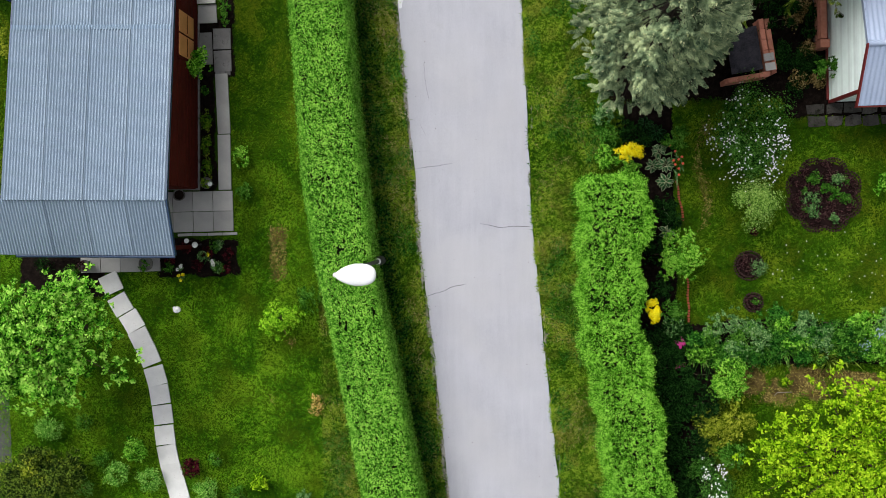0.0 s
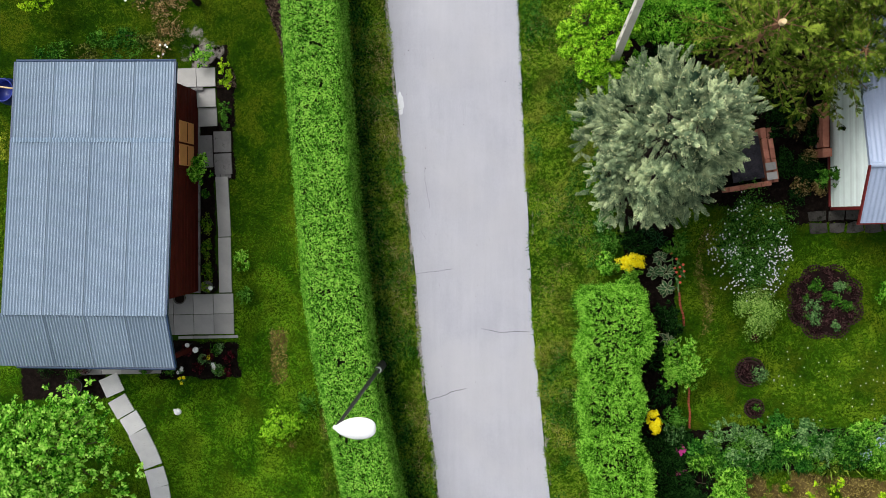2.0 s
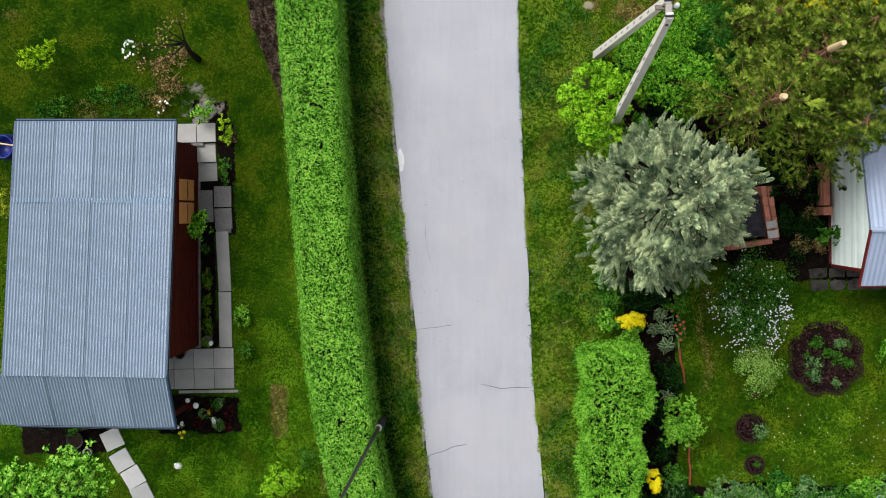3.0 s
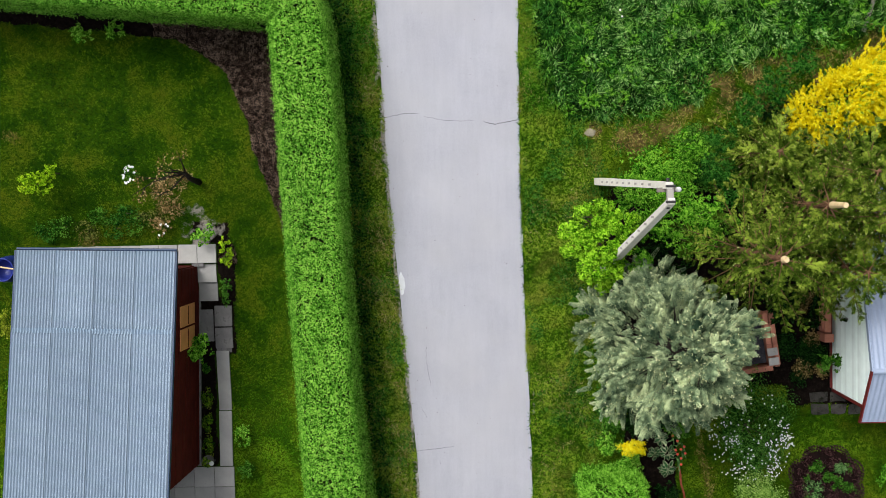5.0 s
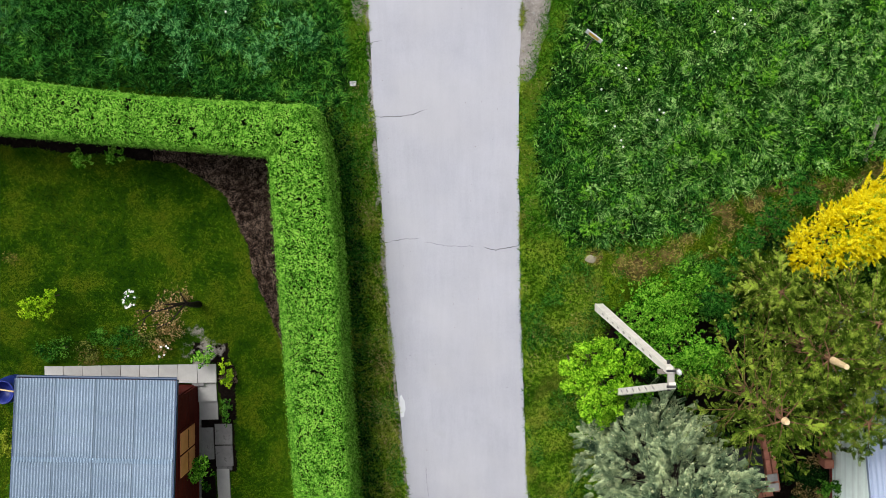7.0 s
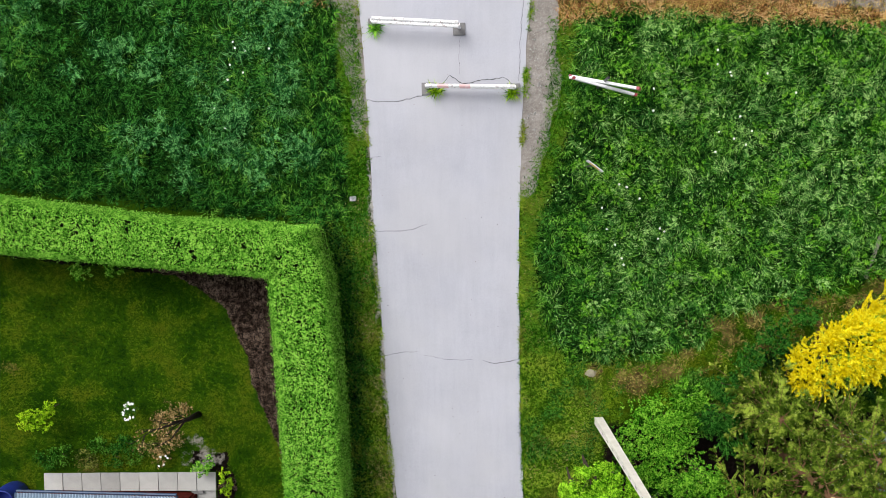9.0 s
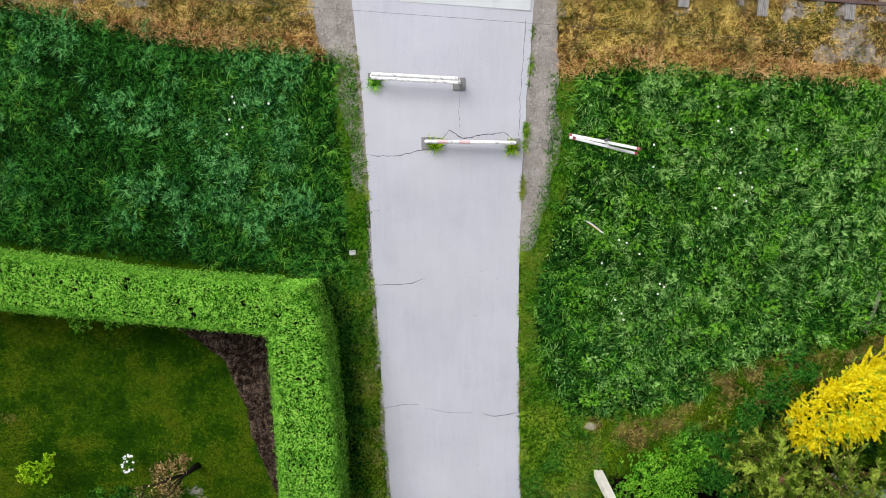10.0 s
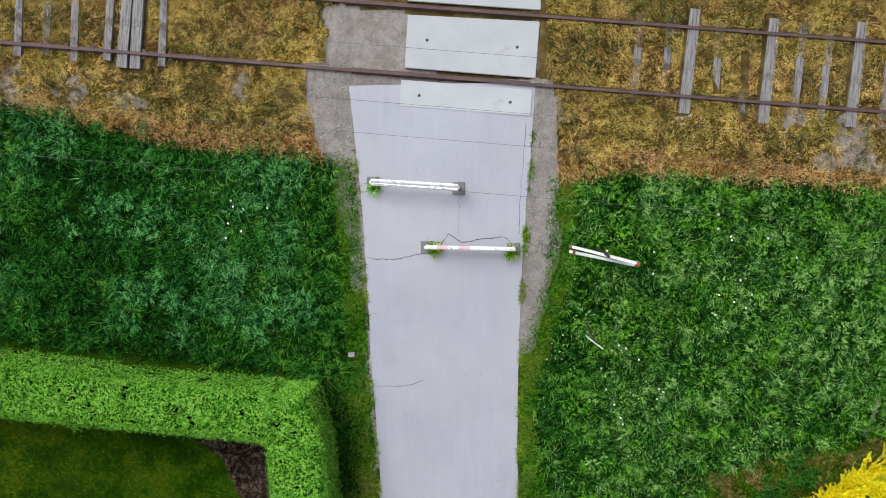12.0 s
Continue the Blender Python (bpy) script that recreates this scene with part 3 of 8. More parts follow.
def dry_mask(x, y):
    edge = np.interp(x, [-40, -10, -7.4, -5.4, -3, -1.5, 2.5, 2.9, 4.2, 6.7, 10, 40], [22, 19.2, 18.6, 18.15, 17.9, 17.6, 17.4, 17.25, 17.45, 17.2, 16.9, 14.5])
    m = smooth(-0.15, 0.35, y - edge)
    worn = fnoise(x, y, 0.8, 5)
    m = np.maximum(m, smooth(0.34, 0.16, np.abs(x + 4.4)) * smooth(0.85, 0.6, np.abs(y + 0.44)) * (0.46 + 0.25 * worn))
    m = np.maximum(m, (0.2 + 0.6 * fnoise(x, y, 0.22, 6)) * smooth(0.36, 0.6, worn) * smooth(3.4, 4.2, x) * smooth(8.4, 9.0, y - 0.12 * (x - 4)) * smooth(10.6, 9.9, y - 0.25 * (x - 4)))
    m = np.maximum(m, 0.85 * smooth(0.2, 0.5, worn) * smooth(6.7, 7.2, x) * smooth(-3.35, -3.55, y + 0.1 * (x - 8)) * smooth(-4.7, -4.2, y + 0.1 * (x - 8)))
    m = np.maximum(m, 0.5 * smooth(0.25, 0.55, worn) * smooth(0.4, 0.0, np.abs(x - 6.15 - 0.12 * np.sin(3 * y))) * smooth(-0.6, 0.2, y) * smooth(3.2, 2.4, y))
    for cx, cy, r in ((6.45, 10.05, 0.7), (5.75, 9.75, 0.4), (4.5, 9.0, 0.5), (5.3, 9.3, 0.45), (7.2, 10.5, 0.4), (3.5, 9.3, 0.3)):
        m = np.maximum(m, 0.68 * smooth(0.15, 0.5, worn) * smooth(1.3 * r, 0.3 * r, np.hypot(x - cx, y - cy)))
    for cx, cy, r in ((7.1, -0.45, 0.45), (10.4, 0.3, 0.4), (-6.75, -1.5, 0.3), (-4.15, -2.65, 0.22), (-4.6, -4.1, 0.25), (-7.3, -5.6, 0.35), (-8.9, -5.1, 0.4), (-8.9, 6.95, 0.5), (-10.5, 9.6, 0.5), (-7.0, 7.6, 0.6)):
        m = np.maximum(m, 0.52 * smooth(0.3, 0.6, worn) * smooth(1.3 * r, 0.1 * r, np.hypot(x - cx, y - cy)))
    return m


def grit_mask(x, y):
    x = x + 0.3 * (fnoise(x, y, 0.45, 45) - 0.5) * (np.abs(x) > 1.5)
    lo = np.interp(y, [13.4, 15.2, 16.2, 17.5, 18.8, 19.7, 20.2], [-1.62, -2.0, -2.1, -2.4, -2.84, -2.86, -2.9])
    m = smooth(-0.08, 0.1, x - lo) * (x < 0) * smooth(14.2, 15.4, y) * (y < 20.1)
    hi = np.interp(y, [13.0, 13.5, 14.85, 16.1, 17.4, 18.8, 20], [1.9, 2.12, 2.6, 2.8, 2.76, 2.7, 2.6])
    m = np.maximum(m, smooth(-0.08, 0.1, hi - x) * (x > 0) * smooth(13.2, 13.6, y) * (y < 19.6))
    m = np.maximum(m, (0.15 + 0.65 * fnoise(x, y, 0.18, 43)) * smooth(0.9, 0.35, np.hypot(x + 6.1, y - 7.25) + 0.5 * (fnoise(x, y, 0.5, 42) - 0.5)))
    m = m * (0.75 + 0.5 * fnoise(x, y, 0.3, 41))
    m = np.maximum(m, 0.6 * smooth(0.06 + 0.2 * fnoise(x, y, 0.5, 33), 0.0, np.abs(x - road_left(y) + 0.05)))
    m = np.maximum(m, 0.55 * smooth(0.10, 0.0, np.abs(x - road_right(y) - 0.04)))
    m = np.maximum(m, (x > -2.45) * (x < -0.6) * (y > rail_y(x) + 0.1) * (y < rail_y(x) + 1.4))
    for cx, cy, r in ((-8.3, 19.6, 0.75), (-9.6, 19.7, 0.7), (9.3, 18.5, 0.6), (10.2, 17.6, 0.5), (2.7, 18.9, 0.45), (7.9, 18.6, 0.5)):
        m = np.maximum(m, (0.15 + 0.7 * fnoise(x, y, 0.2, 47)) * smooth(1.2 * r, 0.4 * r, np.hypot(x - cx, y - cy)))
    m = np.maximum(m, 0.56 * smooth(0.55, 0.7, fnoise(x, y, 0.6, 31)) * (y > rail_y(x) - 1.4) * (y < rail_y(x) - 0.25))
    return m


def ground():
    def axis(lo, hi, step, far):
        out = [-far * 0.6 ** k for k in range(0, 12)]
        out = [v + lo for v in out if v < -1]
        return np.r_[out, np.arange(lo, hi + step / 2, step), [hi - (v - lo) for v in out[::-1]]]
    xs, ys = axis(-14, 14, 0.1, 1500), axis(-10, 26, 0.1, 1500)
    gx, gy = np.meshgrid(xs, ys, indexing="ij")
    z = ground_z(gx, gy) + 0.03 * (fnoise(gx, gy, 0.9, 3) - 0.5)
    lane = (gx > road_left(gy) + 0.1) & (gx < road_right(gy) - 0.1)
    z = np.where(lane, ground_z(gx, gy) - 0.05, z)
    n, k = gx.shape
    idx = np.arange(n * k).reshape(n, k)
    f = np.stack([idx[:-1, :-1], idx[1:, :-1], idx[1:, 1:], idx[:-1, 1:]], -1).reshape(-1, 4)
    ob = mesh_np("ground", np.stack([gx, gy, z], -1).reshape(-1, 3), f, M_GROUND, flat=False)
    # The soil values include the hedge's painted shade strip.
    for name, mask in (("soil", soil_shade_mask), ("dry", dry_mask), ("grit", grit_mask)):
        ob.data.attributes.new(name, "FLOAT", "POINT").data.foreach_set("value", mask(gx, gy).ravel().astype(np.float32))
    return tagged(ob, "gently rising ground with lawn, garden soil and dry trackside growth", "ground", kind="structure")


ground()


def road():
    ys = np.r_[np.arange(-60, -10, 2.0), np.arange(-10, 19.64, 0.06)]
    left = road_left(ys) + 0.05 * (fnoise(ys, 0 * ys, 0.5, 11) - 0.5)
    right = road_right(ys) + 0.05 * (fnoise(ys, 0 * ys + 50, 0.5, 12) - 0.5)
    top = road_z(ys) + 0.015
    n = 12
    cols = [np.stack([left - 0.01, ys, top - 0.12], 1)]
    for k in range(n + 1):
        u = k / n
        cols.append(np.stack([left * (1 - u) + right * u, ys, top + 0.025 * 4 * u * (1 - u)], 1))
    cols.append(np.stack([right + 0.01, ys, top - 0.12], 1))
    v = np.stack(cols, 1)
    idx = np.arange(v.shape[0] * v.shape[1]).reshape(v.shape[:2])
    f = np.stack([idx[:-1, :-1], idx[:-1, 1:], idx[1:, 1:], idx[1:, :-1]], -1).reshape(-1, 4)
    ob = mesh_np("road", v.reshape(-1, 3), f, M_ROAD)
    return tagged(ob, "pale grey concrete lane with hairline cracks", "road", kind="structure")


ROAD = road()


def surface_z(x, y):
    u = (x - float(road_left(y))) / (float(road_right(y)) - float(road_left(y)))
    return float(road_z(y)) + 0.015 + 0.1 * max(0, u * (1 - u))


def crack(points, width, seed):
    """A jagged crack across the lane as a thin dark sunken ribbon."""
    rng = random.Random(seed)
    bm = bmesh.new()
    line = []
    for (x0, y0), (x1, y1) in zip(points, points[1:]):
        steps = max(2, int(math.hypot(x1 - x0, y1 - y0) / 0.035))
        line += [(x0 + (x1 - x0) * k / steps, y0 + (y1 - y0) * k / steps) for k in range(steps)]
    line.append(points[-1])
    last, drift = None, 0.0
    ax, ay = points[-1][0] - points[0][0], points[-1][1] - points[0][1]
    sx, sy = -ay / math.hypot(ax, ay), ax / math.hypot(ax, ay)
    for k, (x, y) in enumerate(line):
        drift = 0.8 * drift + rng.uniform(-0.012, 0.012)
        w = width * rng.uniform(0.4, 1.3) * min(1, 0.3 + 0.12 * min(k, len(line) - k))
        z = surface_z(x, y) + 0.003
        pair = [bm.verts.new((x + sx * (drift + s * w), y + sy * (drift + s * w), z)) for s in (-1, 1)]
        if last:
            bm.faces.new((last[0], pair[0], pair[1], last[1]))
        last = pair
    part("crack", bm, M_CRACK, ROAD)


for n, (line, w) in enumerate([
    ([(-0.9, 1.58), (-0.4, 1.62), (0.02, 1.7)], 0.006), ([(0.68, 0.2), (1.09, 0.1), (1.9, 0.09)], 0.011),
    ([(-0.76, -1.6), (-0.4, -1.5), (-0.1, -1.38), (0.29, -1.3)], 0.010), ([(-1.55, 12.69), (-1.0, 12.66), (-0.67, 12.7), (-0.34, 12.8)], 0.009),
    ([(-1.38, 9.74), (-1.0, 9.8), (-0.62, 9.78)], 0.008), ([(-0.5, 9.72), (0.04, 9.62), (0.7, 9.6)], 0.005), ([(0.9, 9.58), (1.2, 9.5), (1.72, 9.58)], 0.011),
    ([(-1.66, 15.72), (-1.3, 15.66), (-0.9, 15.66), (-0.3, 15.78)], 0.011), ([(-0.3, 16.05), (0.1, 16.05), (0.26, 16.22), (0.55, 16.02), (1.0, 16.1), (1.47, 16.14), (1.7, 15.95)], 0.014),
    ([(-1.63, 14.4), (-1.35, 14.42)], 0.007), ([(2.02, 18.75), (1.97, 18.0), (1.91, 17.3), (1.86, 16.6), (1.82, 16.05)], 0.007), ([(0.52, 17.15), (0.5, 16.7), (0.47, 16.2)], 0.004), ([(-0.6, 4.2), (-0.55, 3.6), (-0.5, 3.2)], 0.004), ([(-0.75, 2.7), (-0.6, 2.4)], 0.004)]):
    crack(line, 0.7 * w, n)


def lane_patch():
    """A pale spill of mortar at the lane's edge."""
    bm = bmesh.new()
    rng = random.Random(4)
    ring = []
    for k in range(22):
        a = 2 * math.pi * k / 22
        r = rng.uniform(0.75, 1.15)
        ring.append((-1.13 + 0.085 * r * math.cos(a), 5.75 + 0.26 * r * math.sin(a)))
    bm.faces.new([bm.verts.new((x, y, surface_z(x, y) + 0.008)) for x, y in ring])
    part("mortar_patch", bm, M_MORTAR, ROAD, "pale mortar spill on the lane")


lane_patch()


# ---- clipped hedges ----
def hedge_shell(name, top_points, heights, label, material, density, leaf, seed, bulge=0.08, side_density=None, ragged=0.05, feathery=False):
    """A hedge between two edge lines: a core of twigs, near black for the shade between leaves, and a coat of single
    leaves. top_points: rows of (x, y, x, y), one edge to the other.
    """
    rng = np.random.default_rng(seed)
    rows = np.array(top_points, float)
    zg = ground_z((rows[:, 0] + rows[:, 2]) / 2, (rows[:, 1] + rows[:, 3]) / 2)
    ztop = zg + np.array(heights)
    ob = thing(name, float(rows[0, 0]), float(rows[0, 1]), float(zg[0]), label, "hedge")
    base = np.array([rows[0, 0], rows[0, 1], zg[0]])
    prof = [(0.04, 0.0), (0.02, 0.35), (0.06, 0.85), (0.14, 0.95), (0.3, 0.97), (0.7, 0.97), (0.86, 0.95), (0.94, 0.85), (0.98, 0.35), (0.96, 0.0)]
    cols = []
    for u, h in prof:
        cols.append(np.stack([rows[:, 0] * (1 - u) + rows[:, 2] * u, rows[:, 1] * (1 - u) + rows[:, 3] * u, zg - 0.05 + (ztop - zg - 0.04) * h], 1))
    v = np.stack(cols, 1)
    idx = np.arange(v.shape[0] * v.shape[1]).reshape(v.shape[:2])
    f = np.stack([idx[:-1, :-1], idx[:-1, 1:], idx[1:, 1:], idx[1:, :-1]], -1).reshape(-1, 4)
    mesh_np("twig_core", v.reshape(-1, 3) - base, f, M_SHADECORE, ob)
    seg = np.hypot(np.diff((rows[:, 0] + rows[:, 2]) / 2), np.diff((rows[:, 1] + rows[:, 3]) / 2))
    total = seg.sum()
    wide = np.hypot(rows[:, 2] - rows[:, 0], rows[:, 3] - rows[:, 1]).mean()

    def along(count):
        s = rng.uniform(0, total, count)
        k = np.searchsorted(np.cumsum(seg), s).clip(0, len(seg) - 1)
        return k, (s - np.r_[0, np.cumsum(seg)][k]) / seg[k]

    def lerp(a, k, w):
        w = w[:, None] if a.ndim > 1 else w
        return a[k] * (1 - w) + a[k + 1] * w
    count = int(total * wide * density)
    k, w = along(count)
    u = rng.uniform(-0.02, 1.02, count)
    e = lerp(rows, k, w)
    x, y = e[:, 0] * (1 - u) + e[:, 2] * u, e[:, 1] * (1 - u) + e[:, 3] * u
    clump = fnoise(x, y, 0.16, seed)
    edge = np.minimum(u, 1 - u).clip(0, 1)
    keep = clump > 0.22
    z = lerp(ztop, k, w) + ragged * (clump - 0.5) * 2 - 0.16 * np.exp(-edge / 0.05) + rng.uniform(-0.05, 0.02, count)
    out = np.stack([e[:, 2] - e[:, 0], e[:, 3] - e[:, 1], 0 * z], 1)
    out = unit(out) * (u - 0.5)[:, None] * 2
    nrm = out * (np.abs(u - 0.5)[:, None] * 2) ** 4 + np.array([0, 0, 1.0])
    p1, n1 = np.stack([x, y, z], 1)[keep], nrm[keep]
    count = int(total * float(np.mean(heights)) * 2 * (side_density or density * 0.55))
    k, w = along(count)
    e, side = lerp(rows, k, w), rng.integers(0, 2, count)
    h = rng.uniform(0.02, 1, count) ** 0.7
    u = np.where(side == 1, 1.0, 0.0) + np.where(side == 1, 1, -1) * (bulge * (1 - h) ** 1.0 * 0.4 - 0.02 + 0.03 * rng.normal(size=count))
    x, y = e[:, 0] * (1 - u) + e[:, 2] * u, e[:, 1] * (1 - u) + e[:, 3] * u
    zg2, zt2 = lerp(zg, k, w), lerp(ztop, k, w)
    z = zg2 + (zt2 - zg2 - 0.04) * h
    out = unit(np.stack([e[:, 2] - e[:, 0], e[:, 3] - e[:, 1], 0 * z], 1)) * np.where(side == 1, 1, -1)[:, None]
    keep = vnoise(y + x, z, 0.2, seed + 5) > 0.18
    p2, n2 = np.stack([x, y, z], 1)[keep], (out + np.array([0, 0, 0.1]))[keep]
    for end, inner in ((0, 1), (len(rows) - 1, len(rows) - 2)):
        count = int(wide * heights[end] * density * 0.7)
        u, h = rng.uniform(0, 1, count), rng.uniform(0, 1, count)
        x, y = rows[end, 0] * (1 - u) + rows[end, 2] * u, rows[end, 1] * (1 - u) + rows[end, 3] * u
        d = (rows[end, :2] + rows[end, 2:]) - (rows[inner, :2] + rows[inner, 2:])
        d = np.array([*(d / np.hypot(*d)), 0.0])
        q = np.stack([x, y, zg[end] + (ztop[end] - zg[end]) * h * (1 - 0.06 * np.abs(2 * u - 1) ** 6)], 1) + d * rng.normal(0.02, 0.03, (count, 1))
        p2, n2 = np.r_[p2, q], np.r_[n2, np.tile(d + [0, 0, 0.5], (count, 1))]
    if feathery:
        p, n = np.r_[p1, p2] - base, np.r_[n1 * [1, 1, 0.75], n2]
        d = unit(unit(n) + 0.55 * rng.normal(size=p.shape) * [1, 1, 0.4])
        v, f = sprigs(rng, p - 0.06 * d, d, rng.uniform(0.1, 0.24, len(p)), 7, leaf, 0.5)
        mesh_np("leaf_coat", v, f, material, ob)
    else:
        leaf_mesh("leaf_coat", np.r_[p1, p2] - base, np.r_[n1, n2], leaf, material, ob, seed, 0.6, 0.75)
    return ob


ys = np.r_[np.arange(-13, 12.5, 0.35), 12.65, 12.8]
hedge_shell("clipped_hedge", [(hedge_west(y), y, hedge_east(y), y) for y in ys], 1.9 + 0 * ys, "long bright green clipped hedge along the lane", M_HEDGE, 3300, 0.045, 21)
xs = np.arange(-3.6, -15.2, -0.35)
hedge_shell("clipped_hedge", [(x, float(np.interp(x, [-15, -9.6, -6.7, -3.75, -2.5], [13.05, 12.41, 12.1, 11.8, 11.6])), x, float(np.interp(x, [-15, -9.5, -6.3, -4.3, -2.65], [14.3, 13.56, 13.1, 12.94, 12.84]))) for x in xs],
            1.95 + 0 * xs, "bright green clipped hedge closing off the garden", M_HEDGE, 3300, 0.045, 22)
# ---- plants ----
def clump_points(rng, count, radii, clumps, fill=0.33, low=-0.3, flat=1.0):
    """Points of a crown made of overlapping clumps round an ellipsoid, and their outward directions."""
    d = unit(rng.normal(size=(clumps, 3)))
    d[:, 2] = np.where(d[:, 2] < low, -d[:, 2], d[:, 2])
    c = d * rng.uniform(0.45, 0.88, (clumps, 1)) * np.array(radii)
    size = rng.uniform(0.7, 1.3, clumps) * fill
    k = rng.integers(0, clumps, count)
    off = unit(rng.normal(size=(count, 3))) * (rng.uniform(0, 1, (count, 1)) ** 0.45)
    p = c[k] + off * size[k][:, None] * np.array(radii) * flat
    return p, unit(off + 0.7 * c[k] / np.array(radii) + np.array([0, 0, 0.6]))


def rosettes(rng, p, n, per, size, aspect=0.6):
    """Stars of leaves at p, spread round the twig ends that point along n."""
    P, N = np.repeat(p, per, 0), np.repeat(unit(n), per, 0)
    k = np.tile(np.arange(per), len(p))
    U = unit(np.cross(N, np.tile([0.7, 0.1, 0.2], (len(N), 1))) + 1e-4)
    V = np.cross(N, U)
    a = (k * 2.39996 + np.repeat(rng.uniform(0, 6.3, len(p)), per))[:, None]
    out = np.cos(a) * U + np.sin(a) * V
    rise = (0.15 + 0.75 * (k / per))[:, None]
    way = unit(out * (1.05 - rise) + N * rise)
    s = np.repeat(rng.uniform(0.75, 1.25, len(p)), per) * size
    return leaf_arrays(P + way * s[:, None] * 0.7 + N * ((k / per) * s * 1.1)[:, None] + 0.25 * s[:, None] * rng.normal(size=P.shape), N * (1.2 - rise) - out * rise * 0.4 + [0, 0, 0.5], s, rng, aspect, 0.35, way)


def bough_tree(x, y, height, radii, boughs, per, leaves, leaf, material, label, seed, trunk=0.07, flat=0.35):
    """A tree whose crown is made of separate boughs with twigs that end in stars of leaves."""
    rng = np.random.default_rng(seed)
    ob = thing("tree", x, y, gz(x, y), label, "tree")
    radii = np.array(radii, float)
    a = np.arange(boughs) * 2.39996 + rng.normal(0, 0.3, boughs)
    r = np.sqrt((np.arange(boughs) + 0.6) / boughs) * rng.uniform(0.78, 1.12, boughs)
    tip = np.stack([radii[0] * r * np.cos(a), radii[1] * r * np.sin(a), height - radii[2] * (0.1 + 0.9 * r * r) + rng.normal(0, 0.13, boughs)], 1)
    start = np.stack([0.12 * tip[:, 0], 0.12 * tip[:, 1], height * rng.uniform(0.32, 0.5, boughs)], 1)
    bm = tube([(0, 0, -0.1), (0.02, 0.02, height * 0.3), (0, 0, height * 0.55)], [trunk * 1.25, trunk, trunk * 0.6], 9)
    for p, q in zip(start, tip):
        mid = (p + q) / 2 + [0, 0, 0.12 * height]
        tube([tuple(p), tuple(mid), tuple(q)], [trunk * 0.4, trunk * 0.22, trunk * 0.06], 5, bm, False)
    part("trunk", bm, M_BARK, ob, flat=False)
    t = 1.0 - 0.5 * rng.random((boughs, per)) ** 1.3
    mid = (start + tip) / 2 + [0, 0, 0.12 * height]
    u = t[..., None]
    line = (1 - u) ** 2 * start[:, None] + 2 * u * (1 - u) * mid[:, None] + u * u * tip[:, None]
    way = rng.normal(size=(boughs, per, 3)) * [1, 1, flat]
    p = line + way * (0.13 + 0.1 * radii[0] * (1.3 - u))
    n = unit((way + unit(tip - start)[:, None] * 0.6 + [0, 0, 0.7]).reshape(-1, 3))
    v, f = rosettes(rng, p.reshape(-1, 3), n, leaves, leaf)
    mesh_np("crown", v, f, material, ob)
    return ob


def shrub(x, y, radii, leaves, leaf, material, label, seed, name="shrub", category="shrub", clumps=22, fill=0.38, aspect=0.55, lift=0.0):
    rng = np.random.default_rng(seed)
    ob = thing(name, x, y, gz(x, y), label, category)
    rnd = random.Random(seed)
    for k in range(5 if max(radii) > 0.45 else 1):
        a = 2 * math.pi * k / 5 + rnd.uniform(-0.3, 0.3)
        r = rnd.uniform(0.3, 0.6)
        part("stem", tube([(0, 0, -0.05), (0.3 * r * radii[0] * math.cos(a), 0.3 * r * radii[1] * math.sin(a), lift + radii[2] * 0.6), (r * radii[0] * math.cos(a), r * radii[1] * math.sin(a), lift + radii[2] * 1.2)], [0.016, 0.011, 0.005], 5), M_BARK, ob)
    p, n = clump_points(rng, leaves, radii, clumps, fill, low=-0.1)
    p[:, 2] = np.maximum(p[:, 2] + radii[2] * 0.85 + lift, 0.02)
    if leaf >= 0.055 and leaves > 250:
        v, f = rosettes(rng, p[::7], n[::7] + [0, 0, 0.3], 11, leaf * 0.68, aspect)
        mesh_np("foliage", v, f, material, ob)
    else:
        leaf_mesh("foliage", p, n, leaf, material, ob, seed, aspect, 0.7)
    return ob


def blossoms(ob, points, size, material, seed, name="blossoms", label=""):
    """Small open flowers of five petals each, as one mesh on a plant."""
    rng = np.random.default_rng(seed)
    points = np.asarray(points)
    p = np.repeat(points, 5, 0)
    a = np.tile(np.arange(5) * 2 * np.pi / 5, len(points)) + np.repeat(rng.uniform(0, 6, len(points)), 5)
    d = np.stack([np.cos(a), np.sin(a), 0.25 + 0 * a], 1)
    q = leaf_mesh(name, p + d * size * 0.3, np.tile([0, 0, 1.0], (len(p), 1)), size * 0.62, material, ob, seed, 0.8, 0.3, d)
    return tagged(q, label, kind="stuff" if len(points) > 60 else "")


def sprigs(rng, p, d, length, leaves, size, aspect=0.3):
    """Needle sprigs: narrow leaves on both sides of a twig that starts at p and runs along d, and one at its tip."""
    n = len(p)
    k = np.tile(np.arange(leaves), n)
    P, D = np.repeat(p, leaves, 0), np.repeat(unit(d), leaves, 0)
    L = np.repeat(length, leaves)[:, None]
    s = (k[:, None] + 0.5) / leaves
    cross = unit(np.cross(D, np.tile([0, 0, 1.0], (len(D), 1))) + 1e-4)
    side = cross * np.where(k % 2 == 0, 1, -1)[:, None]
    side[k == leaves - 1] = 0
    way = unit(D * 0.7 + side * 0.75 + [0, 0, 0.12])
    base = P + D * L * s + way * size * 0.35
    up = unit(np.cross(cross, D) * np.sign(np.cross(cross, D)[:, 2:3] + 1e-6))
    return leaf_arrays(base, up + [0, 0, 0.5], size, rng, aspect, 0.35, way)


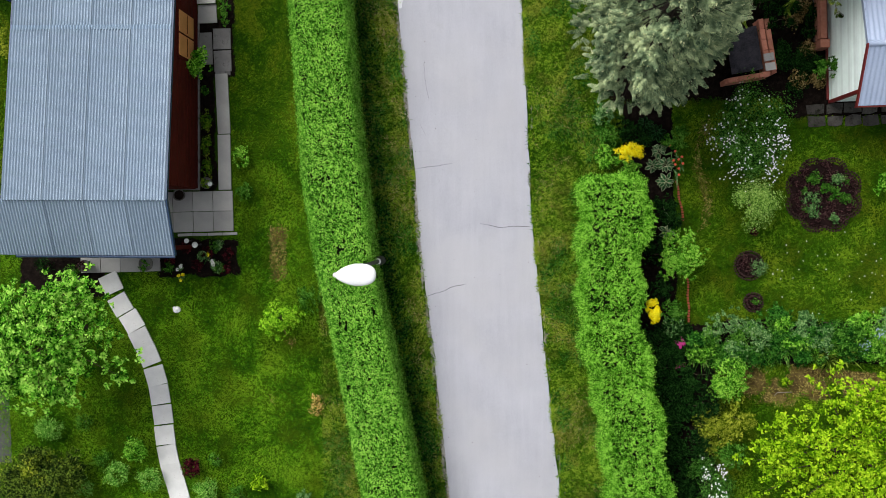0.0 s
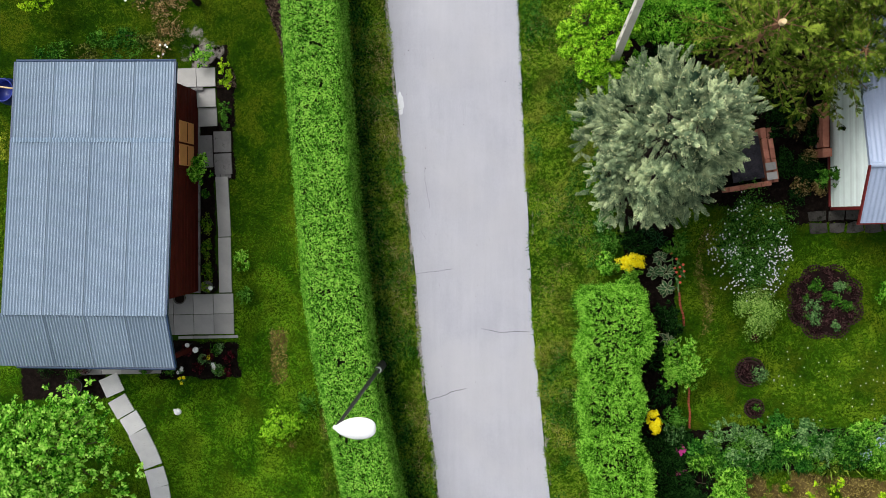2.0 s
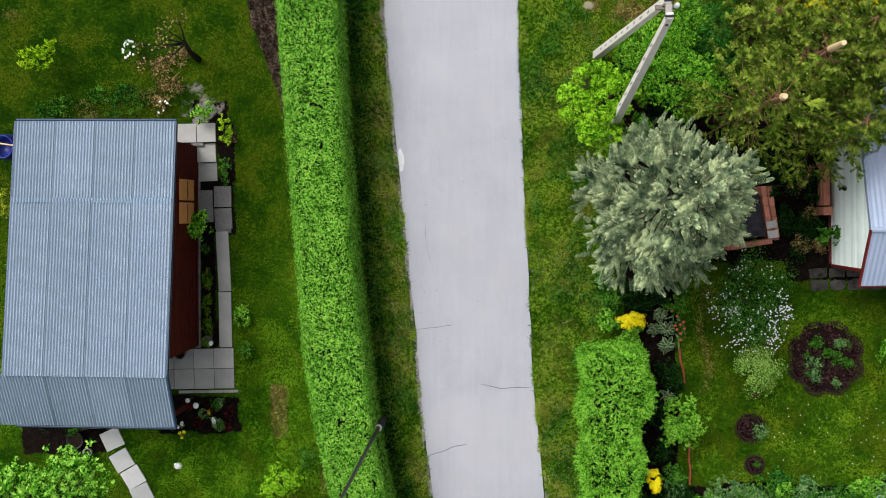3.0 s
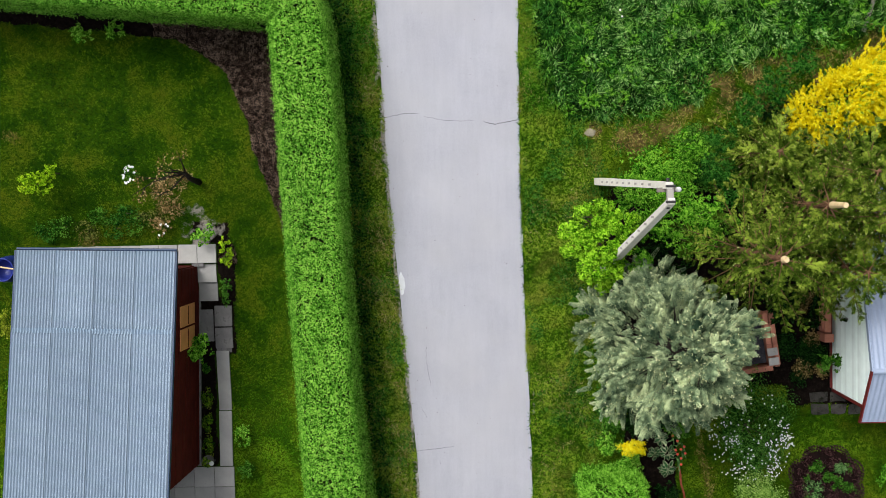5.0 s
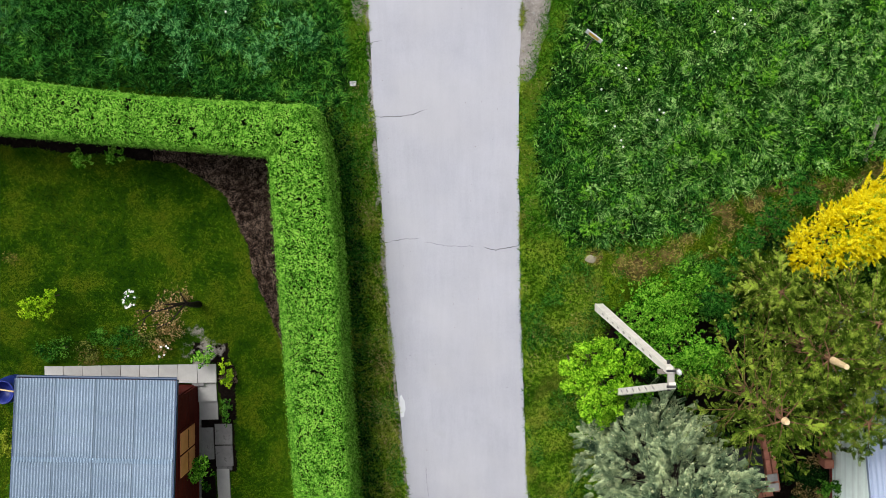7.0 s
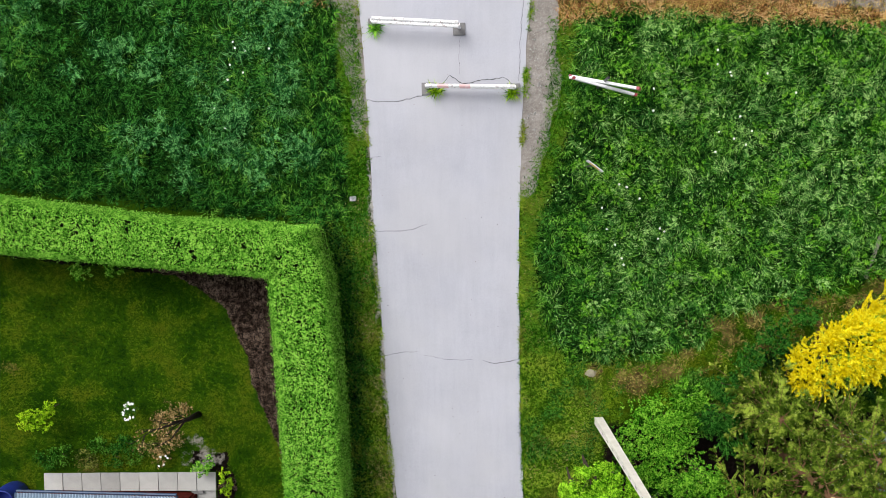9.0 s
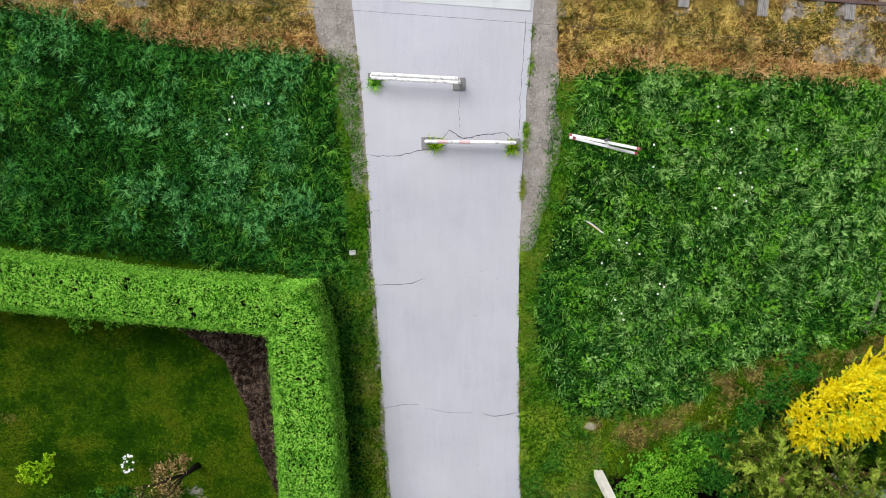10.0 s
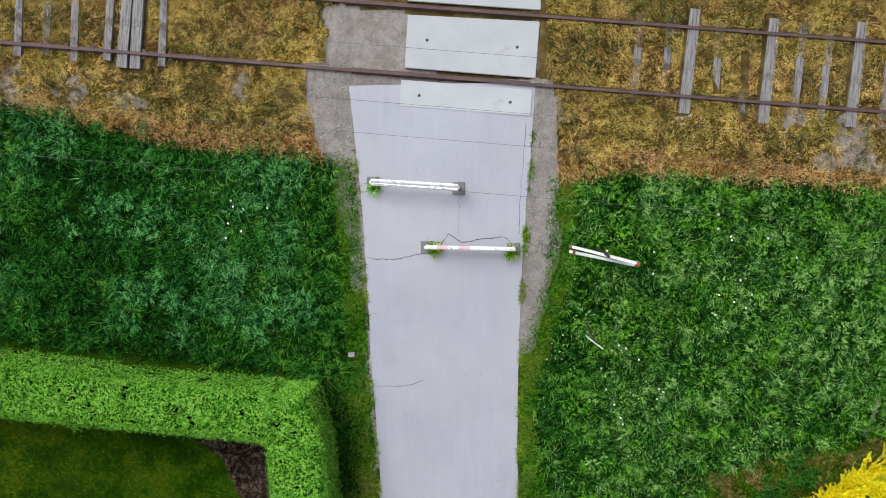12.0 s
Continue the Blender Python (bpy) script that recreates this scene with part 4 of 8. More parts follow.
def fingers(rng, p, d, length, needles, size, girth, aspect=0.25, up=0.45):
    """Bottle-brush shoots: narrow leaves all round axes that start at p and run along d."""
    count = len(p)
    k = np.tile(np.arange(needles), count)
    P, D = np.repeat(p, needles, 0), np.repeat(unit(d), needles, 0)
    L, G = np.repeat(length, needles)[:, None], np.repeat(np.broadcast_to(girth, count), needles)[:, None]
    s = ((k + rng.random(len(k))) / needles)[:, None]
    U = unit(np.cross(D, np.tile([0.31, 0.2, 0.93], (len(D), 1))) + 1e-4)
    V = np.cross(D, U)
    a = (k * 2.39996 + np.repeat(rng.uniform(0, 6.3, count), needles))[:, None]
    out = np.cos(a) * U + np.sin(a) * V
    way = unit(0.75 * D + (0.9 - 0.5 * s) * out)
    base = P + D * L * s + out * G * (0.35 - 0.2 * s) + way * size * 0.4
    return leaf_arrays(base, out - 0.3 * D + [0, 0, up], size, rng, aspect, 0.3, way)


def fan(rng, p, d, length, sides, share=0.5, least=0.08, droop=0.1, open_by=0.85):
    """Side twigs to the left and right of axes that start at p and run along d, shorter towards the end, and one at the end."""
    k = np.tile(np.arange(sides + 1), len(p))
    P, D, L = np.repeat(p, sides + 1, 0), unit(np.repeat(d, sides + 1, 0)), np.repeat(length, sides + 1)
    u = np.minimum((k + rng.uniform(0.35, 1.0, len(k))) / (sides + 0.6), 0.98)
    u[k == sides] = 0.93
    cross = unit(np.cross(D, np.tile([0, 0, 1.0], (len(D), 1))) + 1e-4) * np.where(k % 2 == 0, 1, -1)[:, None]
    cross[k == sides] = 0
    start = P + D * (L * u)[:, None] - np.array([0, 0, 1.0]) * (droop * L * u * u)[:, None]
    way = unit(D * 0.75 + cross * open_by + 0.14 * rng.normal(size=D.shape))
    return start, way, (share * L * (1 - u) + least) * rng.uniform(0.8, 1.2, len(k))


def conifer(x, y, height, spread, label, seed, material, branches=64, tip=None, top_cut=0.0, dome=0.55, base=0.12, twigs=26, rough=0.0, side_share=0.115, bare=0.12, stub=0.0):
    """A spruce: trunk, whorls of drooping branches, side twigs on every branch and needles all round the twigs. stub: length of bare trunk above the top whorl."""
    rng = np.random.default_rng(seed)
    ob = thing("spruce_tree", x, y, gz(x, y), label, "conifer")
    bm = tube([(0, 0, -0.1), (0, 0, height * 0.5), (0.02, 0, height - 0.02)], [0.12, 0.075, 0.045 if top_cut else 0.02], 10)
    per = 7
    ring = np.arange(branches) // per
    rings = ring.max()
    crown = height - stub
    s = base + (0.985 - base) * (1 - (ring + 0.35 * rng.random(branches)) / (rings + 0.5))
    a = 2 * np.pi * (np.arange(branches) % per) / per + ring * 2.1 + rng.uniform(-0.22, 0.22, branches)
    reach = spread * (1 - s * 0.97) ** dome * rng.uniform(0.78 - rough, 1.12 + 0.5 * rough, branches) + 0.15
    d = unit(np.stack([np.cos(a), np.sin(a), 0.3 * s - 0.14], 1))
    p0 = np.stack([0 * s, 0 * s, crown * s], 1)
    for k in range(branches):
        ends = [p0[k] + d[k] * reach[k] * u - np.array([0, 0, 0.2 * reach[k] * u * u]) for u in (0, 0.33, 0.66, 0.95)]
        tube([tuple(e) for e in ends], [0.02, 0.015, 0.009, 0.004], 4, bm, False)
    part("trunk", bm, M_TWIGBROWN, ob, flat=False)
    p, w, n = fan(rng, p0, d, reach, twigs, side_share, 0.12, 0.2)
    keep = np.hypot(p[:, 0], p[:, 1]) > bare * np.repeat(reach, twigs + 1)
    p, w, n = p[keep], unit(w[keep] + [0, 0, -0.12] + 0.3 * rng.normal(size=(keep.sum(), 3))), n[keep] * rng.uniform(0.6, 1.4, keep.sum())
    v, f = fingers(rng, p, w, n, 34, 0.042, 0.045, 0.42)
    mesh_np("needles", v, f, material, ob)
    if tip:
        pick = rng.random(len(p)) < 0.24
        e = p[pick] + unit(w[pick]) * n[pick][:, None] + [0, 0, 0.02]
        tagged(leaf_mesh("young_growth", e, np.tile([0, 0, 1.0], (len(e), 1)), 0.034, tip, ob, seed, 0.7, 0.8), kind="stuff")
    if top_cut:
        low = max(0.12, stub)
        part("cut_top", tube([(0.015, 0, height - low), (0.02, 0, height + 0.02)], [0.072, 0.052], 12), M_CUTWOOD, ob, "bare pale sawn trunk end")
    return ob


def silver_spruce(x, y, height, spread, label, seed, material, tip):
    """A broad cone of branches that end in fans of thick silvery shoots."""
    rng = np.random.default_rng(seed)
    ob = thing("spruce_tree", x, y, gz(x, y), label, "conifer")
    lean = np.array([0.13, 0.22])
    bm = tube([(0, 0, -0.1), (lean[0] * 0.4, lean[1] * 0.4, height * 0.5), (lean[0], lean[1], height * 0.97)], [0.17, 0.11, 0.015], 10)
    count = 135
    u = (np.arange(count) + 0.5) / count
    h = 0.97 - 0.8 * u ** 0.62
    a = np.arange(count) * 2.39996 + rng.normal(0, 0.25, count)
    wide = np.interp(h, [0.15, 0.3, 0.45, 0.62, 0.8, 0.92, 1.0], [0.95, 1.0, 0.97, 0.84, 0.58, 0.3, 0.04])
    r = spread * wide * (1 + 0.09 * np.sin(3 * a + 1) + 0.06 * np.sin(5 * a)) * rng.uniform(0.74, 1.1, count)
    axis = lean * h[:, None]
    d = unit(np.stack([np.cos(a), np.sin(a), 0.12 + 1.1 * h ** 4], 1))
    p0 = np.stack([axis[:, 0], axis[:, 1], height * h - 0.16 * r + rng.normal(0, 0.16, count) * (h < 0.9)], 1)
    for k in range(count):
        tube([tuple(p0[k]), tuple(p0[k] + d[k] * r[k] * 0.9)], [0.02, 0.006], 4, bm, False)
    # Bark colour darkened to read as shade between the branches.
    part("trunk", bm, M_BARKDARK, ob, flat=False)
    per = 22
    R, D = np.repeat(r, per), np.repeat(d, per, 0)
    k = np.tile(np.arange(per), count)
    t = np.where(k == 0, 0.95, 0.98 - np.where(k % 4 == 0, 0.8, 0.3) * rng.random(len(k)))
    side = unit(np.cross(D, np.tile([0, 0, 1.0], (len(D), 1))))
    off = rng.normal(0, 0.125, len(k)) * (0.35 + R / spread) * (k > 0)
    p = np.repeat(p0, per, 0) + D * (R * t)[:, None] + side * off[:, None] + np.array([0, 0, 1.0]) * (rng.normal(0.02, 0.04, len(k)) - 0.9 * np.abs(off))[:, None]
    way = unit(D + side * (2.6 * off + 0.3 * rng.normal(size=len(k)))[:, None] + [0, 0, 0.75] + 0.3 * rng.normal(size=D.shape))
    n = np.clip(0.13 + 0.15 * R / spread, 0.11, 0.3) * rng.uniform(0.7, 1.3, len(k))
    top = rng.uniform(0.74, 0.985, 150)
    a = rng.uniform(0, 2 * np.pi, 150)
    side = np.stack([np.cos(a), np.sin(a), 0.5 + 0 * a], 1)
    lead = np.c_[lean[None] * top[:, None], height * top] + side * (0.9 * (1 - top))[:, None] * rng.uniform(0.2, 1, (150, 1))
    p, way, n = np.r_[p, lead], np.r_[way, unit(side + 0.2 * rng.normal(size=side.shape))], np.r_[n, rng.uniform(0.08, 0.16, 150)]
    v, f = fingers(rng, p, way, n, 56, 0.042, 0.12, 0.7, 1.2)
    mesh_np("needles", v, f, material, ob)
    pick = rng.random(len(p)) < np.where(p[:, 2] > 0.8 * height, 1.0, 0.5)
    e = (p + way * (n + 0.03)[:, None])[pick]
    e = np.repeat(e, 3, 0) + rng.normal(0, 0.012, (3 * len(e), 3))
    tagged(leaf_mesh("young_growth", e, np.tile([0, 0, 1.0], (len(e), 1)), 0.03, tip, ob, seed, 0.7, 0.8), "pale young tips", kind="stuff")
    return ob


ys = np.arange(-13, 1.2, 0.3)
hedge_shell("loose_hedge", [(float(np.interp(y, [-13, -6.3, -4.5, -2.5, -0.6, 1.2], [4.6, 3.64, 3.5, 3.12, 3.1, 3.2])) + 0.08 * math.sin(5 * y), y, float(np.interp(y, [-13, -6.3, -3.9, -2.6, -0.9, -0.2, 1.2], [5.8, 4.85, 4.6, 4.3, 4.25, 4.5, 4.5])) + 0.1 * math.sin(4 * y + 1), y) for y in ys],
            1.85 + 0 * ys, "loosely grown fresh green hedge in front of the flower garden", M_HEDGE2, 640, 0.043, 23, side_density=360, ragged=0.16, feathery=True)

# ---- garden hut ----
def corrugated(parent, x0, x1, p0, p1, material, name="roof_sheet", wave=0.07, depth=0.019, label="", skew=0.0):
    """A corrugated sheet between two level edges p = (y, z), with its waves running down the slope."""
    n = max(2, int(round((x1 - x0) / wave * 6)))
    u = np.linspace(x0, x1, n + 1)
    h = depth * np.cos((u - x0) / wave * 2 * np.pi)
    rows = []
    for s in (0, 0.5, 1):
        y, z = p0[0] + (p1[0] - p0[0]) * s, p0[1] + (p1[1] - p0[1]) * s
        rows.append(np.stack([u + skew * s, 0 * u + y, z + h], 1))
    rows += [r - [0, 0, 0.004] for r in rows[::-1]]
    v = np.stack(rows)
    idx = np.arange(v.shape[0] * v.shape[1]).reshape(v.shape[:2])
    idx = np.r_[idx, idx[:1]]
    f = np.stack([idx[:-1, :-1], idx[:-1, 1:], idx[1:, 1:], idx[1:, :-1]], -1).reshape(-1, 4)
    return tagged(mesh_np(name, v.reshape(-1, 3), f, material, parent), label)


def hut():
    hx, hy, hz = -8.3, 3.0, -0.12
    ob = thing("garden_hut", hx, hy, hz, "garden hut of red-brown boards under a blue-grey corrugated roof", "hut", turn=-1.7)
    def rel(x, y, z):
        return (x - hx, y - hy, z - hz)
    ridge, front, back = (0.98, 2.66), (-0.31, 2.0), (6.76, 1.89)
    x0, x1 = -10.06, -6.30
    slope = (back[1] - ridge[1]) / (back[0] - ridge[0])
    seam = (4.84, ridge[1] + slope * (4.84 - ridge[0]))
    cols = 4
    for k in range(cols):
        a, b = x0 + (x1 - x0) * k / cols, x0 + (x1 - x0) * (k + 1) / cols + (0.02 if k < cols - 1 else 0)
        lift = 0.004 * (k % 2)
        for p, q, up in (((ridge[0] - 0.03, ridge[1] - 0.03 * slope), (seam[0] + 0.1, seam[1] + slope * 0.1), 0.034), (seam, back, 0.0), (ridge, front, 0.0)):
            wider = -0.36 if q is front and k == 0 else 0.0
            corrugated(ob, a - hx + wider, b - hx, (p[0] - hy, p[1] - hz + up + lift), (q[0] - hy, q[1] - hz + up + lift), M_ROOFBLUE)
    corrugated(ob, x0 + 0.02 - hx, x1 - 0.02 - hx, (4.88 - hy, seam[1] + slope * 0.04 - hz + 0.045), (4.99 - hy, seam[1] + slope * 0.15 - hz + 0.045), M_ROOFLAP, "lap_strip", label="paler lapped edge of the roof sheets")
    bm = bmesh.new()
    verts = [bm.verts.new(rel(x, y, z)) for x in (x0 + 0.01, x1 - 0.01) for y, z in ((front[0], front[1] - 0.03), (ridge[0], ridge[1] - 0.03), (back[0], back[1] - 0.03), (back[0], back[1] - 0.05), (ridge[0], ridge[1] - 0.06), (front[0], front[1] - 0.06))]
    for k in range(6):
        bm.faces.new((verts[k], verts[(k + 1) % 6], verts[6 + (k + 1) % 6], verts[6 + k]))
    bm.faces.new(verts[:6][::-1])
    bm.faces.new(verts[6:])
    part("roof_deck", bm, M_WALLRED, ob)
    for x in (x0 - 0.012, x1 + 0.012):
        for p, q in ((ridge, front), (ridge, back)):
            if q is front and x < -9:
                continue
            a, b = Vector(rel(x, p[0], p[1])), Vector(rel(x, q[0], q[1]))
            bm = bmesh.new()
            vs = [bm.verts.new(c + Vector((dx, 0, dz))) for c in (a, b) for dx, dz in ((-0.016, -0.09), (0.016, -0.09), (0.016, 0.022), (-0.016, 0.022))]
            for k in range(4):
                bm.faces.new((vs[k], vs[(k + 1) % 4], vs[4 + (k + 1) % 4], vs[4 + k]))
            bm.faces.new(vs[:4][::-1])
            bm.faces.new(vs[4:])
            part("verge_trim", bm, M_TRIM, ob, "dark blue metal edge trim")
    for y, z in ((front[0] - 0.03, front[1] - 0.05), (back[0] + 0.03, back[1] - 0.05)):
        part("eave_gutter", tube([rel(x0, y, z), rel(x1, y, z)], 0.035, 8), M_TRIM, ob, "dark metal gutter")
    # walls of horizontal boards, each board a piece
    wx0, wx1, wy0, wy1 = -9.98, -6.36, 1.32, 6.3
    def roof_at(y):
        return ridge[1] + slope * (y - ridge[0]) - 0.07
    h = 0.135
    for side in (wx0, wx1):
        k = 0
        while True:
            z = hz + k * h
            y_hi = min(wy1, ridge[0] + (z + h - ridge[1] + 0.07) / slope)
            if y_hi < wy0 + 0.2:
                break
            part("wall_board", box(*rel(side - 0.025, wy0, z), *rel(side + 0.025 - 0.006 * (k % 2), y_hi, z + h - 0.008), 0.006), M_WALLRED, ob)
            k += 1
    # Solid filler whose near-black colour is the shade within the hut.
    part("shade_block", box(*rel(wx0 + 0.03, wy0 + 0.03, hz), *rel(wx1 - 0.03, wy1 - 0.03, 1.7)), M_SHADECORE, ob, "solid block, near black for the shade inside the hut")
    for y, top in ((wy0, 2.45), (wy1, 1.84)):
        k = 0
        while hz + (k + 1) * h < top:
            part("wall_board", box(*rel(wx0 + 0.03, y - 0.025, hz + k * h), *rel(wx1 - 0.03, y + 0.025, hz + k * h + h - 0.008), 0.006), M_WALLRED, ob)
            k += 1
    # shuttered window in the lane-side wall
    zc = 0.97
    win = part("window", box(*rel(wx1 + 0.02, 4.34, zc - 0.56), *rel(wx1 + 0.05, 5.52, zc + 0.68), 0.008), M_WALLRED, ob, "closed window in a dark frame")
    for y in (4.4, 4.95):
        part("shutter", box(*rel(wx1 + 0.05, y, zc - 0.52), *rel(wx1 + 0.07, y + 0.5, zc + 0.64), 0.006), M_WINDOWWOOD, win, "orange-brown wooden shutter")
        part("shutter_bar", box(*rel(wx1 + 0.07, y + 0.03, zc + 0.02), *rel(wx1 + 0.082, y + 0.47, zc + 0.05), 0.004), M_WALLRED, win)
    # porch posts and beam
    for x in (-10.1, -8.3, -6.55):
        part("porch_post", box(*rel(x - 0.05, -0.2, hz), *rel(x + 0.05, -0.1, 1.86), 0.008), M_WALLRED, ob)
    part("porch_beam", box(*rel(-10.2, -0.21, 1.74), *rel(-6.47, -0.09, 1.85), 0.01), M_WALLRED, ob)
    part("plinth", box(*rel(wx0 - 0.05, wy0 - 0.05, hz - 0.1), *rel(wx1 + 0.07, wy1 + 0.05, hz + 0.06), 0.01), M_SLABDARK, ob, "low concrete plinth")
    return ob


hut()


# ---- paving slabs ----
SLAB_MESH = {}


def slab(parent, x, y, sx, sy, material, turn=0.0, lift=0.035, name="slab"):
    key = (round(sx, 2), round(sy, 2), material.name)
    if key not in SLAB_MESH:
        bm = box(-sx / 2, -sy / 2, -0.05, sx / 2, sy / 2, 0, 0.008)
        me = bpy.data.meshes.new(name)
        bm.to_mesh(me)
        bm.free()
        me.materials.append(material)
        SLAB_MESH[key] = me
    ob = new(name, SLAB_MESH[key])
    tip = random.uniform(-1.2, 1.2), random.uniform(-1.2, 1.2)
    m = pose(x, y, gz(x, y) + lift + random.uniform(-0.006, 0.006), tip[0], tip[1], turn + random.uniform(-1, 1))
    ob.parent = parent
    ob.matrix_world = m
    return ob


def pavements():
    patio = tagged(new("patio"), "patio of square grey concrete slabs beside the hut", "patio", kind="structure")
    for i in range(8):
        for j in range(2):
            slab(patio, -5.77 - 0.51 * i, 0.93 - 0.51 * j, 0.5, 0.5, M_SLAB)
    front = tagged(new("front_pavement"), "row of pale concrete slabs under the hut's front eave", "pavement", kind="structure")
    for i in range(4):
        slab(front, -9.2 + 0.51 * i, -0.55, 0.5, 0.5, M_SLAB)
    path = tagged(new("garden_path"), "curved garden path of single concrete slabs in the lawn", "path", kind="structure")
    for n, (x, y) in enumerate(SLAB_PATH):
        a, b = SLAB_PATH[max(0, n - 1)], SLAB_PATH[min(len(SLAB_PATH) - 1, n + 1)]
        slab(path, x, y, 0.5, 0.485, M_SLABPATH, math.degrees(math.atan2(b[1] - a[1], b[0] - a[0])) + 90, 0.045)
    side = tagged(new("side_pavement"), "walkway of worn grey slabs along the hut wall", "pavement", kind="structure")
    for x, y, sx, sy, m in ((-5.67, 4.98, 0.44, 0.52, M_SLABDARK), (-5.67, 4.43, 0.44, 0.52, M_SLABDARK), (-6.1, 4.75, 0.36, 0.8, M_SLABDARK),
                            (-5.7, 3.36, 0.32, 1.5, M_SLAB), (-5.7, 1.9, 0.32, 1.38, M_SLAB)):
        slab(side, x, y, sx, sy, m)
    for k in range(3):
        slab(side, -5.8 + 0.13 * k, 4.12, 0.12, 0.1, M_SLABDARK, name="brick")
    back = tagged(new("back_pavement"), "edging of pale slabs behind the hut", "pavement", kind="structure")
    for k in range(9):
        slab(back, -9.8 + 0.48 * k, 6.56, 0.47, 0.46, M_SLAB, lift=0.075)
    for y in (6.07, 5.6):
        slab(back, -6.0, y, 0.47, 0.46, M_SLAB, lift=0.05)
    slab(back, -6.2, 6.33, 0.3, 0.18, M_SLABDARK, lift=0.1)
    kerb = tagged(new("bed_edging"), "low concrete edging round the flower bed", "edging", kind="structure")
    for k in range(4):
        slab(kerb, -6.75 + 0.38 * k, 0.1, 0.37, 0.07, M_SLAB, lift=0.06, name="edging_stone")
    far = tagged(new("asphalt_strip"), "strip of grey asphalt at the garden's edge", "pavement", kind="structure")
    slab(far, -11.95, -4.3, 1.05, 2.6, M_ASPHALT, lift=0.02)
    stones = tagged(new("stone_pavement"), "irregular grey stones in front of the mint-walled house", "pavement", kind="structure")
    rnd = random.Random(6)
    xs = [8.62 + 0.47 * k + rnd.uniform(-0.08, 0.08) for k in range(7)]
    for row in range(2):
        for k in range(6):
            cx, cy = (xs[k] + xs[k + 1]) / 2, 2.48 + 0.3 * row
            ring = []
            for px, py in ((xs[k], cy - 0.14), (cx, cy - 0.15), (xs[k + 1], cy - 0.14), (xs[k + 1], cy + 0.12), (cx, cy + 0.14), (xs[k], cy + 0.12)):
                ring.append((cx + (px - cx) * 0.88 + rnd.uniform(-0.03, 0.03), cy + (py - cy) * 0.9 + rnd.uniform(-0.03, 0.03)))
            z = gz(cx, cy)
            bm = bmesh.new()
            low, high = ([bm.verts.new((px, py, z + h)) for px, py in ring] for h in (-0.05, 0.035 + rnd.uniform(-0.01, 0.01)))
            bm.faces.new(high)
            for i in range(6):
                bm.faces.new((low[i], low[(i + 1) % 6], high[(i + 1) % 6], high[i]))
            part("stone", bm, M_PAVESTONE, stones)


pavements()


